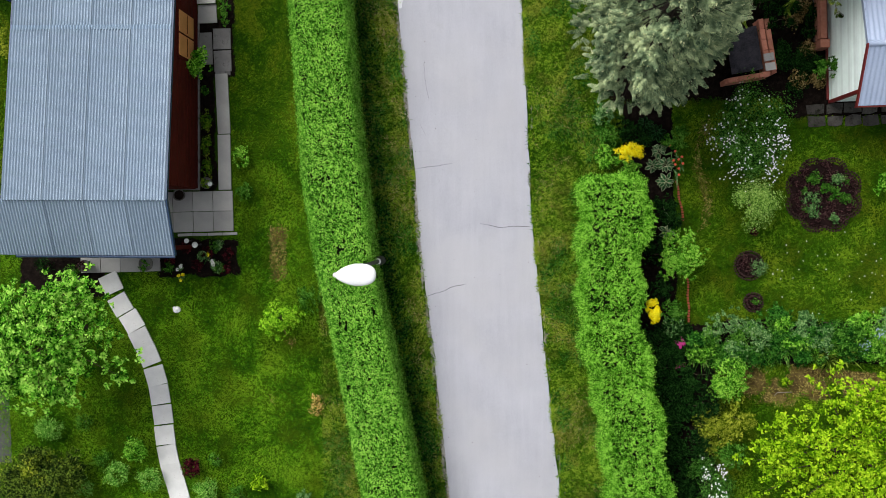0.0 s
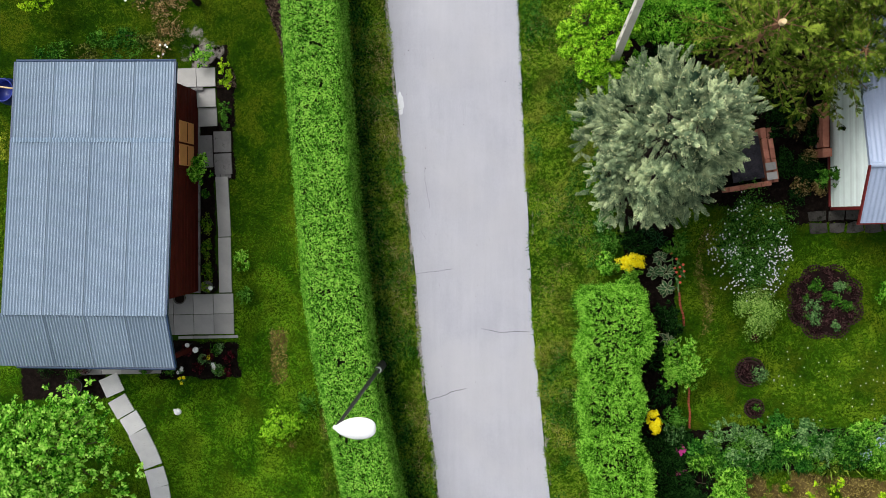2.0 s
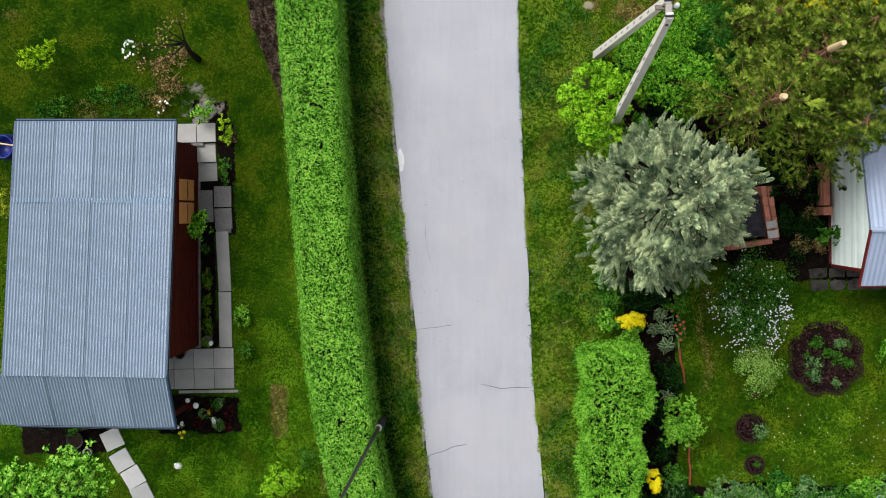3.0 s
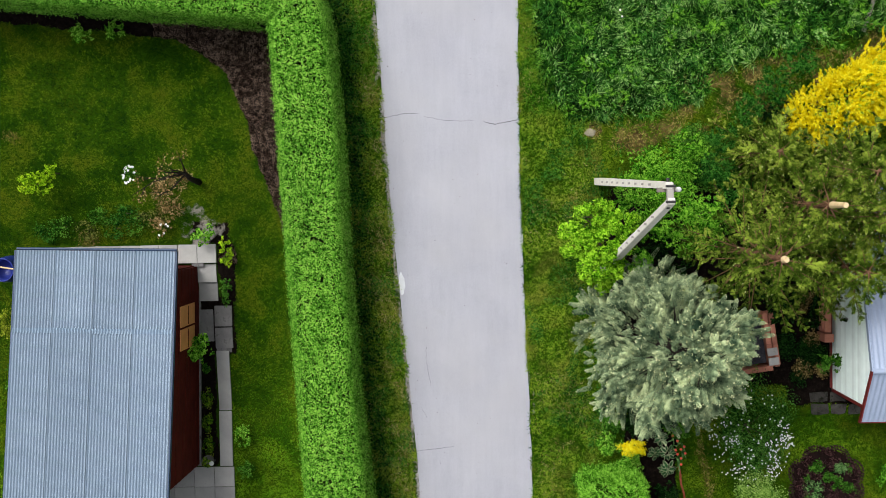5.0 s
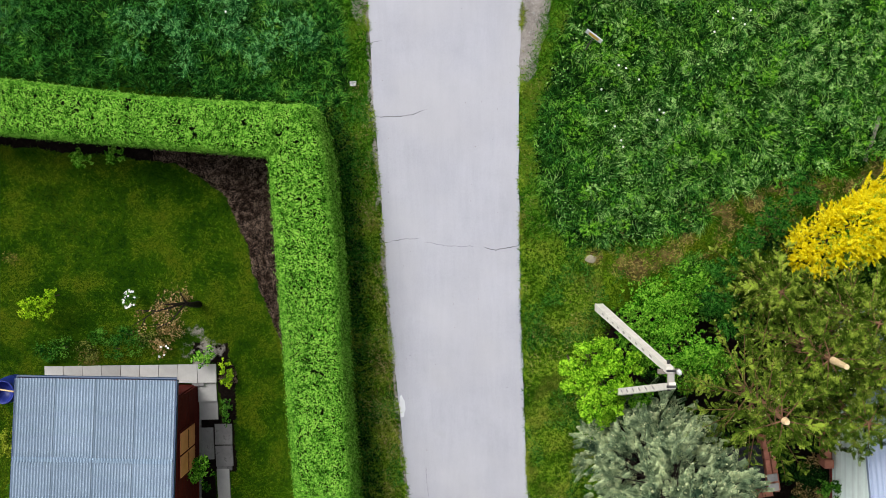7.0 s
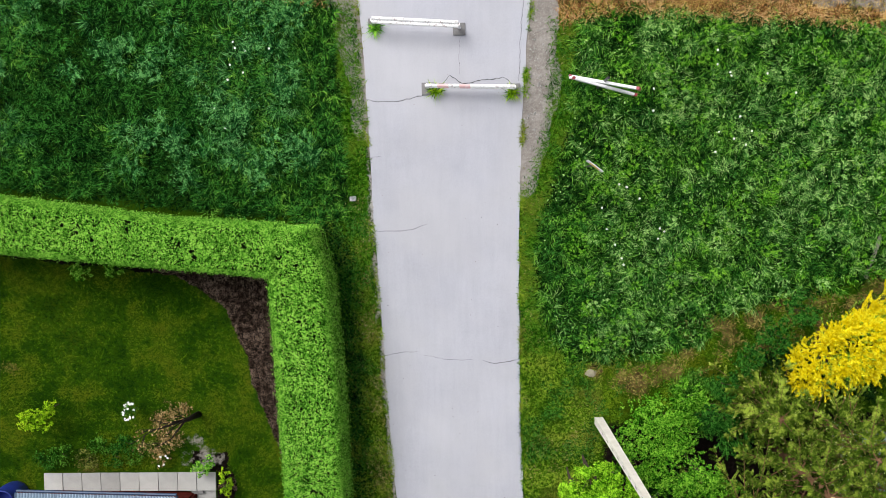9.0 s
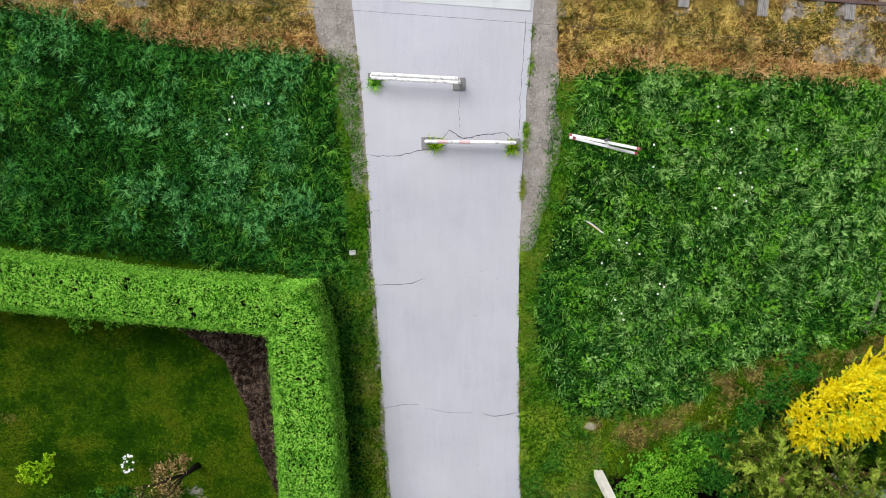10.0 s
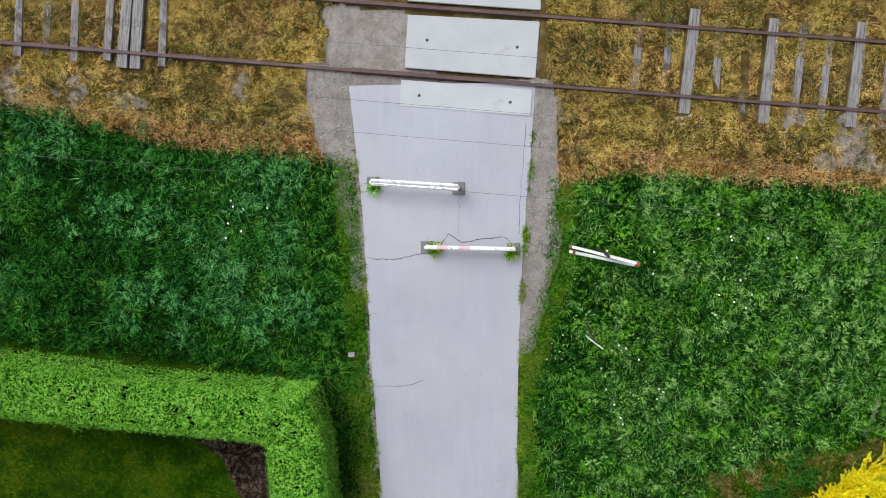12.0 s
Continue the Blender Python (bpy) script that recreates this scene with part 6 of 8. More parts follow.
flower_patch(-7.5, 8.5, (0.2, 0.26, 0.4), 240, 0.05, M_MIDLEAF, 24, 0.055, M_WHITEPETAL, "white flowering narcissus clump in the lawn", 70)
flower_patch(-6.95, 7.25, (0.3, 0.25, 0.2), 260, 0.06, M_FADEDLEAF, 5, 0.06, M_WHITEPETAL, "fading perennial clump with few white flowers", 71)
for n, (x, y) in enumerate(((-7.6, 7.3), (-8.2, 7.25), (-8.9, 7.2), (-9.5, 7.3), (-7.9, 7.6), (-7.2, 7.45), (-8.5, 7.5), (-9.9, 7.15), (-6.9, 8.15), (-6.45, 8.4), (-6.7, 7.75))):
    shrub(x, y, (0.42, 0.3, 0.1), 420, 0.045, M_FADEDLEAF if n > 7 else (M_MIDLEAF, M_CLOVER, M_OLIVEWEED)[n % 3], "low straggling weed behind the hut", 72 + n, "weed", "plant")


def withered_tree():
    """A small dying tree: dark crooked limbs with sparse brown leaves."""
    x, y = -6.0, 8.3
    ob = thing("withered_tree", x, y, gz(x, y), "small withered tree with sparse brown leaves", "tree")
    bm = tube([(0, 0, -0.1), (0.02, 0.08, 0.8), (0.1, 0.2, 1.5)], [0.085, 0.06, 0.045], 8)
    rnd = random.Random(5)
    ends = []
    for p in ((0.25, 0.5, 2.4), (0.1, 0.22, 2.6), (-0.4, 0.35, 2.1), (-0.85, 0.1, 2.0), (-0.5, -0.35, 1.8), (-1.1, -0.3, 1.6)):
        q = Vector(p)
        mid = Vector((0.1, 0.2, 1.4)).lerp(q, 0.5) + Vector((rnd.uniform(-0.12, 0.12), rnd.uniform(-0.12, 0.12), 0.12))
        tube([(0.09, 0.18, 1.35), mid, q], [0.026, 0.014, 0.005], 5, bm)
        for k in range(3):
            e = mid.lerp(q, rnd.uniform(0.3, 1)) + Vector((rnd.uniform(-0.2, 0.2), rnd.uniform(-0.2, 0.2), rnd.uniform(0, 0.15)))
            tube([mid.lerp(q, 0.4), e], [0.01, 0.004], 4, bm)
            ends.append(e)
    part("trunk", bm, M_BARKDARK, ob, "dark crooked trunk and limbs", flat=False)
    rng = np.random.default_rng(66)
    c = np.repeat(np.array(ends), 8, 0) + rng.normal(0, 0.07, (8 * len(ends), 3))
    tagged(leaf_mesh("withered_leaves", c, np.tile([0, 0, 1.0], (len(c), 1)), 0.06, M_FADEDLEAF, ob, 67, 0.55, 0.9), "sparse brown leaves", kind="stuff")
    return ob


withered_tree()


def flower_bed_left():
    rng = random.Random(5)
    for n in range(12):
        x, y = rng.uniform(-7.2, -5.55), rng.uniform(-0.85, -0.15)
        m, s = ((M_PURPLELEAF, "dark red-leaved plant in the flower bed"), (M_GREYLEAF, "grey-green plant in the flower bed"), (M_MIDLEAF, "green plant in the flower bed"))[0 if x > -5.85 else n % 3]
        shrub(x, y, (0.17, 0.17, 0.13), 170, 0.05, m, s, 90 + n, "perennial", "perennial")
    for n, (x, y, m) in enumerate(((-6.9, -0.75, M_WHITEPETAL), (-6.05, -0.6, M_WHITEPETAL), (-6.2, -0.45, M_YELLOW), (-6.85, -0.95, M_YELLOW))):
        flower_patch(x, y, (0.1, 0.1, 0.1), 40, 0.05, M_GREYLEAF, 3, 0.09, m, "small white or yellow flower in the bed", 110 + n)


flower_bed_left()


def pot(x, y, r, h, material, plant, label, seed):
    ob = thing("plant_pot", x, y, gz(x, y) + 0.03, label, "plant pot")
    part("pot", turned([(r * 0.75, 0), (r, h), (r * 1.06, h), (r * 1.06, h - 0.03), (r * 0.9, h - 0.035), (r * 0.85, h - 0.05)], 20), material, ob, flat=False)
    rng = np.random.default_rng(seed)
    if plant:
        p, n = clump_points(rng, 160, (r * 1.1, r * 1.1, 0.12), 12)
        p[:, 2] += h + 0.05
        leaf_mesh("plant", p, n, 0.05, plant, ob, seed)
    else:
        part("soil", turned([(r * 0.86, h - 0.06), (r * 0.84, h - 0.04)], 18), M_SOIL, ob)
    return ob


pot(-9.28, -0.62, 0.15, 0.24, M_STONE, M_MAROON, "grey stone plant pot on the slabs", 120)
pot(-7.72, -0.6, 0.17, 0.2, M_STONE, M_MIDLEAF, "grey stone pot with green leaves on the slabs", 121)
pot(-9.55, -1.05, 0.2, 0.28, M_STEELDARK, None, "empty dark bucket beside the tree", 122)
pot(-9.28, -1.38, 0.11, 0.2, M_WHITE, None, "small white bucket under the tree", 123)
pot(-6.12, 1.38, 0.14, 0.22, M_STONE, M_VERGE, "weathered stone pot beside the hut", 124)
pot(-6.82, 1.1, 0.14, 0.24, M_STONE, None, "grey stone pot on the patio", 125)


def ornament(x, y, r, z, label, name, material, pole=None):
    ob = thing(name, x, y, gz(x, y), label, "garden ornament")
    part("stem", tube([(0, 0, -0.05), (0, 0, z)], 0.018, 8), M_STEELDARK, ob)
    bm = bmesh.new()
    bmesh.ops.create_uvsphere(bm, u_segments=18, v_segments=10, radius=r, matrix=Matrix.Translation((0, 0, z + r * 0.7)) @ Matrix.Diagonal((1, 1, 0.7, 1)))
    part("globe", bm, material, ob, "white globe", flat=False)
    return ob


ornament(-6.35, -0.15, 0.075, 0.55, "white garden globe lamp on a thin stem in the bed", "garden_lamp", M_LAMPWHITE)
ornament(-6.6, -0.05, 0.06, 0.4, "small white globe lamp on a thin stem in the bed", "garden_lamp", M_LAMPWHITE)
ornament(-6.0, 1.35, 0.06, 0.3, "small white globe lamp beside the stone pot", "garden_lamp", M_LAMPWHITE)


def rock(x, y, r, material, label, seed, squash=0.6):
    ob = thing("rock", x, y, gz(x, y), label, "rock")
    bm = bmesh.new()
    bmesh.ops.create_icosphere(bm, subdivisions=3, radius=1.0)
    for v in bm.verts:
        k = 1 + 0.35 * (noise.noise(v.co * 1.7 + Vector((seed, 0, 0))))
        v.co = Vector((v.co.x * r * 1.3 * k, v.co.y * r * k, v.co.z * r * squash * k + r * 0.3))
    part("stone", bm, material, ob, flat=False)


rock(-7.03, -1.78, 0.085, M_WHITE, "white painted stone in the lawn", 3)
rock(3.43, 9.25, 0.095, M_BEIGESTONE, "pale beige boulder in the grass verge", 5, 0.35)


def barrel():
    x, y = -10.75, 6.3
    ob = thing("rain_barrel", x, y, gz(x, y), "blue plastic rain barrel behind the hut", "barrel")
    part("body", turned([(0.27, 0), (0.31, 0.15), (0.33, 0.45), (0.31, 0.75), (0.28, 0.88), (0.29, 0.9), (0.26, 0.9), (0.25, 0.6)], 28), M_BLUEPLASTIC, ob, flat=False)
    part("stick", tube([(-0.5, 0.15, 0.93), (0.3, 0.02, 0.93)], 0.02, 6), M_CUTWOOD, ob, "yellow wooden stick across the rim")


barrel()


def litter():
    ob = thing("paper_scrap", -2.06, 13.45, gz(-2.06, 13.45) + 0.1, "scrap of white paper in the verge", "litter")
    bm = bmesh.new()
    g = [[bm.verts.new((0.05 * i, 0.055 * j, 0.012 * ((i * j) % 2) + 0.012 * (i == 2))) for j in (-1, 0, 1)] for i in (-1, 0, 1, 2)]
    for a, b in zip(g, g[1:]):
        for k in range(2):
            bm.faces.new((a[k], a[k + 1], b[k + 1], b[k]))
    bmesh.ops.solidify(bm, geom=bm.faces[:], thickness=0.003)
    part("sheet", bm, M_WHITE, ob)


litter()

# ---- flower garden across the lane ----
silver_spruce(4.66, 4.45, 7.7, 1.72, "broad silvery blue-green spruce beside the lane", 201, M_BLUESPRUCE, M_SILVERTIP)
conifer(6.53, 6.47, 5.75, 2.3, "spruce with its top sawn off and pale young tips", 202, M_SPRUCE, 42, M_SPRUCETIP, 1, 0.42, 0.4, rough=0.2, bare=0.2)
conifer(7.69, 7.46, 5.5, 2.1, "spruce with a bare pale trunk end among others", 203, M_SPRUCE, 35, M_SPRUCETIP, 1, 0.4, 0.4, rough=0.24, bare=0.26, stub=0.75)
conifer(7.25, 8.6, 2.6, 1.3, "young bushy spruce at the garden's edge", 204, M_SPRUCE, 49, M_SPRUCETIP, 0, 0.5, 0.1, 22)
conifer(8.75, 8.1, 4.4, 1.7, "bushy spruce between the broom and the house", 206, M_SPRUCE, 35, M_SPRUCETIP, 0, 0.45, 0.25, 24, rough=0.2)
for n, (x, y, r, c, m, h) in enumerate(((5.2, 8.0, 0.6, 2600, M_BUSHLEAF, 0.7), (5.4, 6.75, 0.5, 2200, M_BUSHLEAF, 1.5), (5.9, 7.05, 0.5, 2200, M_BUSHLEAF, 2.1), (4.35, 6.25, 0.36, 1200, M_BUSHLEAF, 1.3), (5.6, 7.3, 0.5, 2200, M_BUSHLEAF, 2.2), (6.2, 8.3, 0.55, 2200, M_CLOVER, 0.5), (5.6, 8.7, 0.5, 1800, M_BUSHLEAF, 0.3), (6.6, 7.8, 0.5, 1600, M_CLOVER, 0.5), (6.4, 9.0, 0.45, 1400, M_CLOVER, 0.1), (7.0, 9.6, 0.45, 1500, M_CLOVER, 0.1), (7.55, 10.15, 0.5, 1700, M_CLOVER, 0.1), (8.1, 10.7, 0.45, 1500, M_CLOVER, 0.1), (7.75, 9.5, 0.4, 1100, M_SHADELEAF, 0.0), (9.6, 8.9, 0.5, 1500, M_SHADELEAF, 0.2), (8.3, 9.2, 0.5, 1500, M_SHADELEAF, 0.1))):
    shrub(x, y, (r, r, 0.45), c, 0.055, m, "leafy green bush at the garden's overgrown edge" if m is not M_SHADELEAF else "dark green bush at the garden's overgrown edge", 2740 + n, "bush", "bush", 26, 0.28, lift=h)
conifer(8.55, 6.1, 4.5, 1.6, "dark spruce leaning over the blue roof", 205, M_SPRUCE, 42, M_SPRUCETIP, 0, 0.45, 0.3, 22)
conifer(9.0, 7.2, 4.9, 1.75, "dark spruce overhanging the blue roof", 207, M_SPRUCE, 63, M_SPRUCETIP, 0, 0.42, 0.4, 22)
for n, (x, y, r, h, c) in enumerate(((3.22, 7.25, 0.56, 2.4, 3400), (3.51, 6.72, 0.6, 2.6, 3600), (2.98, 6.67, 0.42, 2.2, 1800), (3.65, 6.2, 0.46, 2.3, 2200), (3.2, 6.12, 0.34, 2.6, 1300), (3.84, 7.06, 0.48, 2.6, 2000), (2.85, 6.95, 0.3, 2.3, 800), (3.55, 5.85, 0.28, 2.2, 700))):
    shrub(x, y, (r, r, 0.5), c, 0.062, M_LIMEGREEN, "bright green bush growing round the pole's foot", 2700 + n, "bush", "bush", 20, 0.2, lift=h - 0.8)
# Shrubs that fill the gaps below the spruces with shade-dark leaves.
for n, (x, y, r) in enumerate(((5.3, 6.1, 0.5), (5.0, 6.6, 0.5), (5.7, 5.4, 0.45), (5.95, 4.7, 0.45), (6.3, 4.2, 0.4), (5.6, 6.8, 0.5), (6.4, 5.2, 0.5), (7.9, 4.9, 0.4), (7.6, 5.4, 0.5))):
    shrub(x, y, (r, r, 0.35), 1100, 0.06, M_SHADELEAF, "undergrowth below the spruces, leaf colour near black for shade", 2720 + n, "undergrowth", "shrub", lift=0.2)
shrub(4.9, 8.2, (1.05, 0.75, 0.75), 6000, 0.055, M_BUSHLEAF, "fresh green bush behind the pole", 211)
shrub(4.35, 7.35, (0.6, 0.75, 0.75), 3200, 0.06, M_BUSHLEAF, "fresh green bush between the pole's legs", 206, lift=0.4)
shrub(5.1, 7.3, (0.7, 0.7, 0.7), 3000, 0.06, M_BUSHLEAF, "fresh green bush behind the pole", 207, lift=0.8)
shrub(5.9, 8.35, (0.75, 0.55, 0.6), 2600, 0.055, M_MIDLEAF, "green bush beside the young spruce", 208)
shrub(5.7, 9.0, (0.75, 0.4, 0.4), 2600, 0.045, M_MIDLEAF, "low green bush at the meadow's edge", 212)
shrub(5.43, -0.7, (0.6, 0.65, 0.65), 3800, 0.055, M_LEAF, "rounded fresh green shrub at the bed's edge", 213)
shrub(7.25, 0.5, (0.62, 0.58, 0.6), 4600, 0.05, M_VIBURNUM, "rounded pale green viburnum in the lawn", 214)
flower_patch(7.1, 2.1, (1.05, 1.32, 0.7), 9000, 0.05, M_BLOSSOMLEAF, 330, 0.034, M_WHITEPETAL, "spreading shrub covered in white blossom", 215, south=0.6)
shrub(4.28, 1.82, (0.36, 0.25, 0.24), 1500, 0.045, M_YELLOW, "bright yellow azalea at the garden's edge", 218, clumps=34, fill=0.3, lift=0.75)
shrub(4.72, -1.98, (0.22, 0.31, 0.24), 1200, 0.045, M_YELLOW, "bright yellow azalea behind the loose hedge", 217, clumps=12, fill=0.34, lift=1.0)


def hosta(x, y, r, leaves, green, pale, label, seed):
    """A rosette of broad pointed leaves, each green with a paler margin."""
    rnd = random.Random(seed)
    ob = thing("hosta", x, y, gz(x, y), label, "perennial")
    for k in range(leaves):
        a, tilt = k * 2.39996 + rnd.uniform(-0.3, 0.3), rnd.uniform(0.15, 0.6)
        length, start = r * rnd.uniform(0.6, 0.9), r * rnd.uniform(0.02, 0.35)
        m = Matrix.Translation((start * math.cos(a), start * math.sin(a), 0.14 + 0.15 * rnd.random() + 0.2 * tilt)) @ Matrix.Rotation(a, 4, "Z") @ Matrix.Rotation(0.35 * tilt + 0.1, 4, "Y")
        leaf = None
        for scale, wide, lift, mat, name in ((1.0, 1.0, 0.0, pale, "leaf"), (0.86, 0.66, 0.008, green, "leaf_middle")):
            bm = bmesh.new()
            mid = [bm.verts.new(m @ Vector((length * (0.5 + (u - 0.5) * scale), 0, lift - 0.02 - 0.12 * u * u * length))) for u in (0, 0.3, 0.6, 1.0)]
            for s in (-1, 1):
                rim = [bm.verts.new(m @ Vector((length * (0.5 + (u - 0.5) * scale), s * w * wide * length, lift - 0.12 * u * u * length))) for u, w in ((0.12, 0.15), (0.38, 0.25), (0.7, 0.18))]
                line = [mid[0]] + rim + [mid[3]]
                for f in ((mid[0], line[1], mid[1]), (mid[1], line[1], line[2], mid[2]), (mid[2], line[2], line[3], mid[3])):
                    bm.faces.new(f if s < 0 else f[::-1])
            leaf = part(name, bm, mat, leaf or ob)
    return ob


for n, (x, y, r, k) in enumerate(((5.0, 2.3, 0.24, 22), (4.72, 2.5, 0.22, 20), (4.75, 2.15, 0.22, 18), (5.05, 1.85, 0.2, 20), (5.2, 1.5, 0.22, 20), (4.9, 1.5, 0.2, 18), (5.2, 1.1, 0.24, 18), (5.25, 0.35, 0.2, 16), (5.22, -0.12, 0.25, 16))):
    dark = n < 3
    hosta(x, y, r, k, M_SHADELEAF if dark else M_HOSTAGREEN, M_HOSTAGREEN if dark else M_HOSTAPALE, "dark green hosta in the shaded bed" if dark else "hosta with creamy leaf margins in the bed", 230 + n)
for n, (x, y, r, m, s) in enumerate(((5.2, 0.5, 0.28, M_SHADELEAF, "dark green leafy clump at the garden edge"), (5.3, 0.2, 0.24, M_SHADELEAF, "dark green leafy clump at the garden edge"), (5.25, -2.1, 0.32, M_MIDLEAF, "green clump behind the hedge"), (5.3, -2.5, 0.3, M_GREYLEAF, "grey-green clump behind the hedge"),
                                      (3.75, 2.75, 0.3, M_GREYLEAF, "grey-green perennial clump at the garden edge"), (3.85, 2.3, 0.28, M_MIDLEAF, "green perennial clump at the garden edge"), (3.8, 1.75, 0.3, M_LEAF, "fresh green perennial clump at the garden edge"), (4.3, 1.45, 0.32, M_LEAF, "fresh green perennial clump at the garden edge"),
                                      (4.55, 2.15, 0.28, M_SHADELEAF, "dark green leafy clump at the garden edge"), (4.3, 2.4, 0.28, M_SHADELEAF, "dark green leafy clump at the garden edge"), (5.45, 2.1, 0.3, M_MIDLEAF, "feathery green plant at the garden edge"), (5.0, -1.5, 0.35, M_SHADELEAF, "dark green leafy clump behind the hedge"))):
    shrub(x, y, (r, r, 0.25), 520, 0.075, m, s, 240 + n, "perennial", "perennial")


def tulip(x, y, seed):
    rnd = random.Random(seed)
    ob = thing("tulip", x, y, gz(x, y), "orange-red tulip at the bed's edge", "flower", "tulips at the bed's edge")
    part("stem", tube([(0, 0, -0.05), (rnd.uniform(-0.03, 0.03), rnd.uniform(-0.03, 0.03), 0.38)], 0.006, 5), M_MIDLEAF, ob)
    part("flower_head", turned([(0.01, 0.36), (0.028, 0.385), (0.032, 0.42), (0.026, 0.45), (0.014, 0.44)], 10), M_REDPETAL, ob, "orange-red cup of petals", flat=False)
    for s in (0, 1):
        v, f = blade_arrays(np.zeros((1, 3)), 0.3, 0.045, np.random.default_rng(seed + s), 0.6)
        mesh_np("leaf", v, f, M_GREYLEAF, ob)


for n, (x, y) in enumerate(((5.3, 1.95), (5.42, 1.82), (5.38, 1.6), (5.5, 1.62), (5.58, 1.68), (5.6, 1.52), (5.5, 1.4), (5.5, 1.25), (5.42, 1.5))):
    tulip(x, y, 250 + n)
flower_patch(5.45, -2.82, (0.15, 0.17, 0.25), 160, 0.06, M_MIDLEAF, 16, 0.075, M_PINKPETAL, "plant with magenta flowers", 255)
flower_patch(5.45, -3.35, (0.14, 0.12, 0.2), 120, 0.06, M_MIDLEAF, 8, 0.07, M_PINKPETAL, "plant with magenta flowers", 256)


def edging(x0, y0, x1, y1, label):
    n = int(math.hypot(x1 - x0, y1 - y0) / 0.062)
    ob = thing("brick_edging", x0, y0, gz(x0, y0), label, "edging")
    for k in range(n):
        x, y = x0 + (x1 - x0) * k / n + 0.012 * math.sin(7 * k), y0 + (y1 - y0) * k / n
        b = part("edging_brick", box(x - x0 - 0.022, y - y0 - 0.022, -0.05, x - x0 + 0.022, y - y0 + 0.022, 0.1, 0.009), M_TERRACOTTA, ob)


edging(5.5, 1.1, 5.66, 0.1, "low terracotta edging along the flower bed")
edging(5.72, -1.3, 5.74, -2.4, "low terracotta edging along the flower bed")


RING_STONE = []
M_MAROON_STONE = surface("dark_red_stone", (0.022, 0.01, 0.01), (0.06, 0.032, 0.03), 0.1, 0.01, 0.85, each=0.5)


def ring_bed(x, y, r, n, label, seed, lobes=0, deep=0.0):
    """A bed of dark soil inside a scalloped double ring of small stones."""
    ob = thing("flower_bed", x, y, gz(x, y), label, "flower bed")
    if not RING_STONE:
        bm = turned([(0.022, -0.03), (0.026, 0.06), (0.016, 0.08)], 8)
        me = bpy.data.meshes.new("edging_stone")
        bm.to_mesh(me)
        bm.free()
        me.materials.append(M_MAROON_STONE)
        RING_STONE.append(me)

    def rim(a):
        return r * (1 - deep + 2 * deep * abs(math.sin(lobes * a / 2)) ** 0.7)
    for row in (0, 1):
        for k in range(n):
            a = 2 * math.pi * (k + 0.5 * row) / n
            q = rim(a) - 0.075 * row
            e = new("edging_stone", RING_STONE[0])
            e.parent = ob
            e.matrix_local = pose(q * math.cos(a), q * math.sin(a), random.uniform(-0.02, 0.01), random.uniform(-6, 6), random.uniform(-6, 6), 0)
    bm = bmesh.new()
    rings = []
    for i in range(1, 13):
        rings.append([])
        for k in range(72):
            a = 2 * math.pi * k / 72
            q = (rim(a) - 0.02) * i / 12
            p = Vector((q * math.cos(a), q * math.sin(a), 0))
            p.z = 0.05 * (1 - (i / 12) ** 4) + 0.05 * noise.noise(p * 6 + Vector((seed, 0, 0))) + 0.03 * noise.noise(p * 17)
            rings[-1].append(bm.verts.new(p))
    for a, b in zip(rings, rings[1:]):
        for k in range(72):
            bm.faces.new((a[k], b[k], b[(k + 1) % 72], a[(k + 1) % 72]))
    bm.faces.new(rings[0])
    part("soil", bm, M_BEDSOIL, ob, "dark crumbly soil", flat=False)


ring_bed(9.05, 0.68, 0.86, 84, "large round flower bed with a scalloped ring of dark stones", 1, 8, 0.085)
ring_bed(7.22, -1.0, 0.35, 32, "small round flower bed in the lawn", 2)
ring_bed(7.31, -1.9, 0.23, 22, "small round flower bed in the lawn", 3)
rb = random.Random(8)
for n in range(52):
    a, q = rb.uniform(0, 6.28), 0.76 * math.sqrt(rb.random())
    m, s = (M_MIDLEAF, "green clump in the round bed") if n % 11 == 2 else (M_MAROON, "maroon heather clump in the round bed")
    r = rb.uniform(0.09, 0.18)
    shrub(9.05 + q * math.cos(a) + rb.uniform(-0.05, 0.05), 0.68 + q * math.sin(a) + rb.uniform(-0.05, 0.05), (r, r, 0.07), 220, 0.035, m, s, 260 + n, "perennial", "perennial")
for n, (x, y, r, m) in enumerate(((8.72, 0.6, 0.24, M_GREYLEAF), (8.75, 0.3, 0.2, M_GREYLEAF), (8.8, 1.1, 0.2, M_MIDLEAF), (9.25, 0.7, 0.2, M_MIDLEAF), (9.5, 0.6, 0.16, M_MIDLEAF), (9.25, 0.1, 0.13, M_GREYLEAF), (9.35, 1.05, 0.18, M_GREYLEAF), (9.05, 0.85, 0.15, M_MIDLEAF))):
    shrub(x, y, (r, r, 0.16), 260, 0.05, m, "leafy green perennial in the round bed", 345 + n, "perennial", "perennial")
shrub(7.42, -1.05, (0.24, 0.24, 0.16), 420, 0.04, M_GREYLEAF, "grey-green clump in a small round bed", 300, "perennial", "perennial")
shrub(7.1, -0.9, (0.15, 0.2, 0.1), 220, 0.035, M_MAROON, "maroon clump in a small round bed", 301, "perennial", "perennial")
for n in range(11):
    a, q = n * 2.4, 0.07 * math.sqrt(n + 1)
    cx, cy, s = (7.18, -1.0, 1.0) if n < 7 else (7.31, -1.9, 0.62)
    shrub(cx + s * q * math.cos(a), cy + s * q * math.sin(a), (0.1, 0.1, 0.06), 150, 0.035, M_MAROON, "maroon heather clump in a small round bed", 2900 + n, "perennial", "perennial")
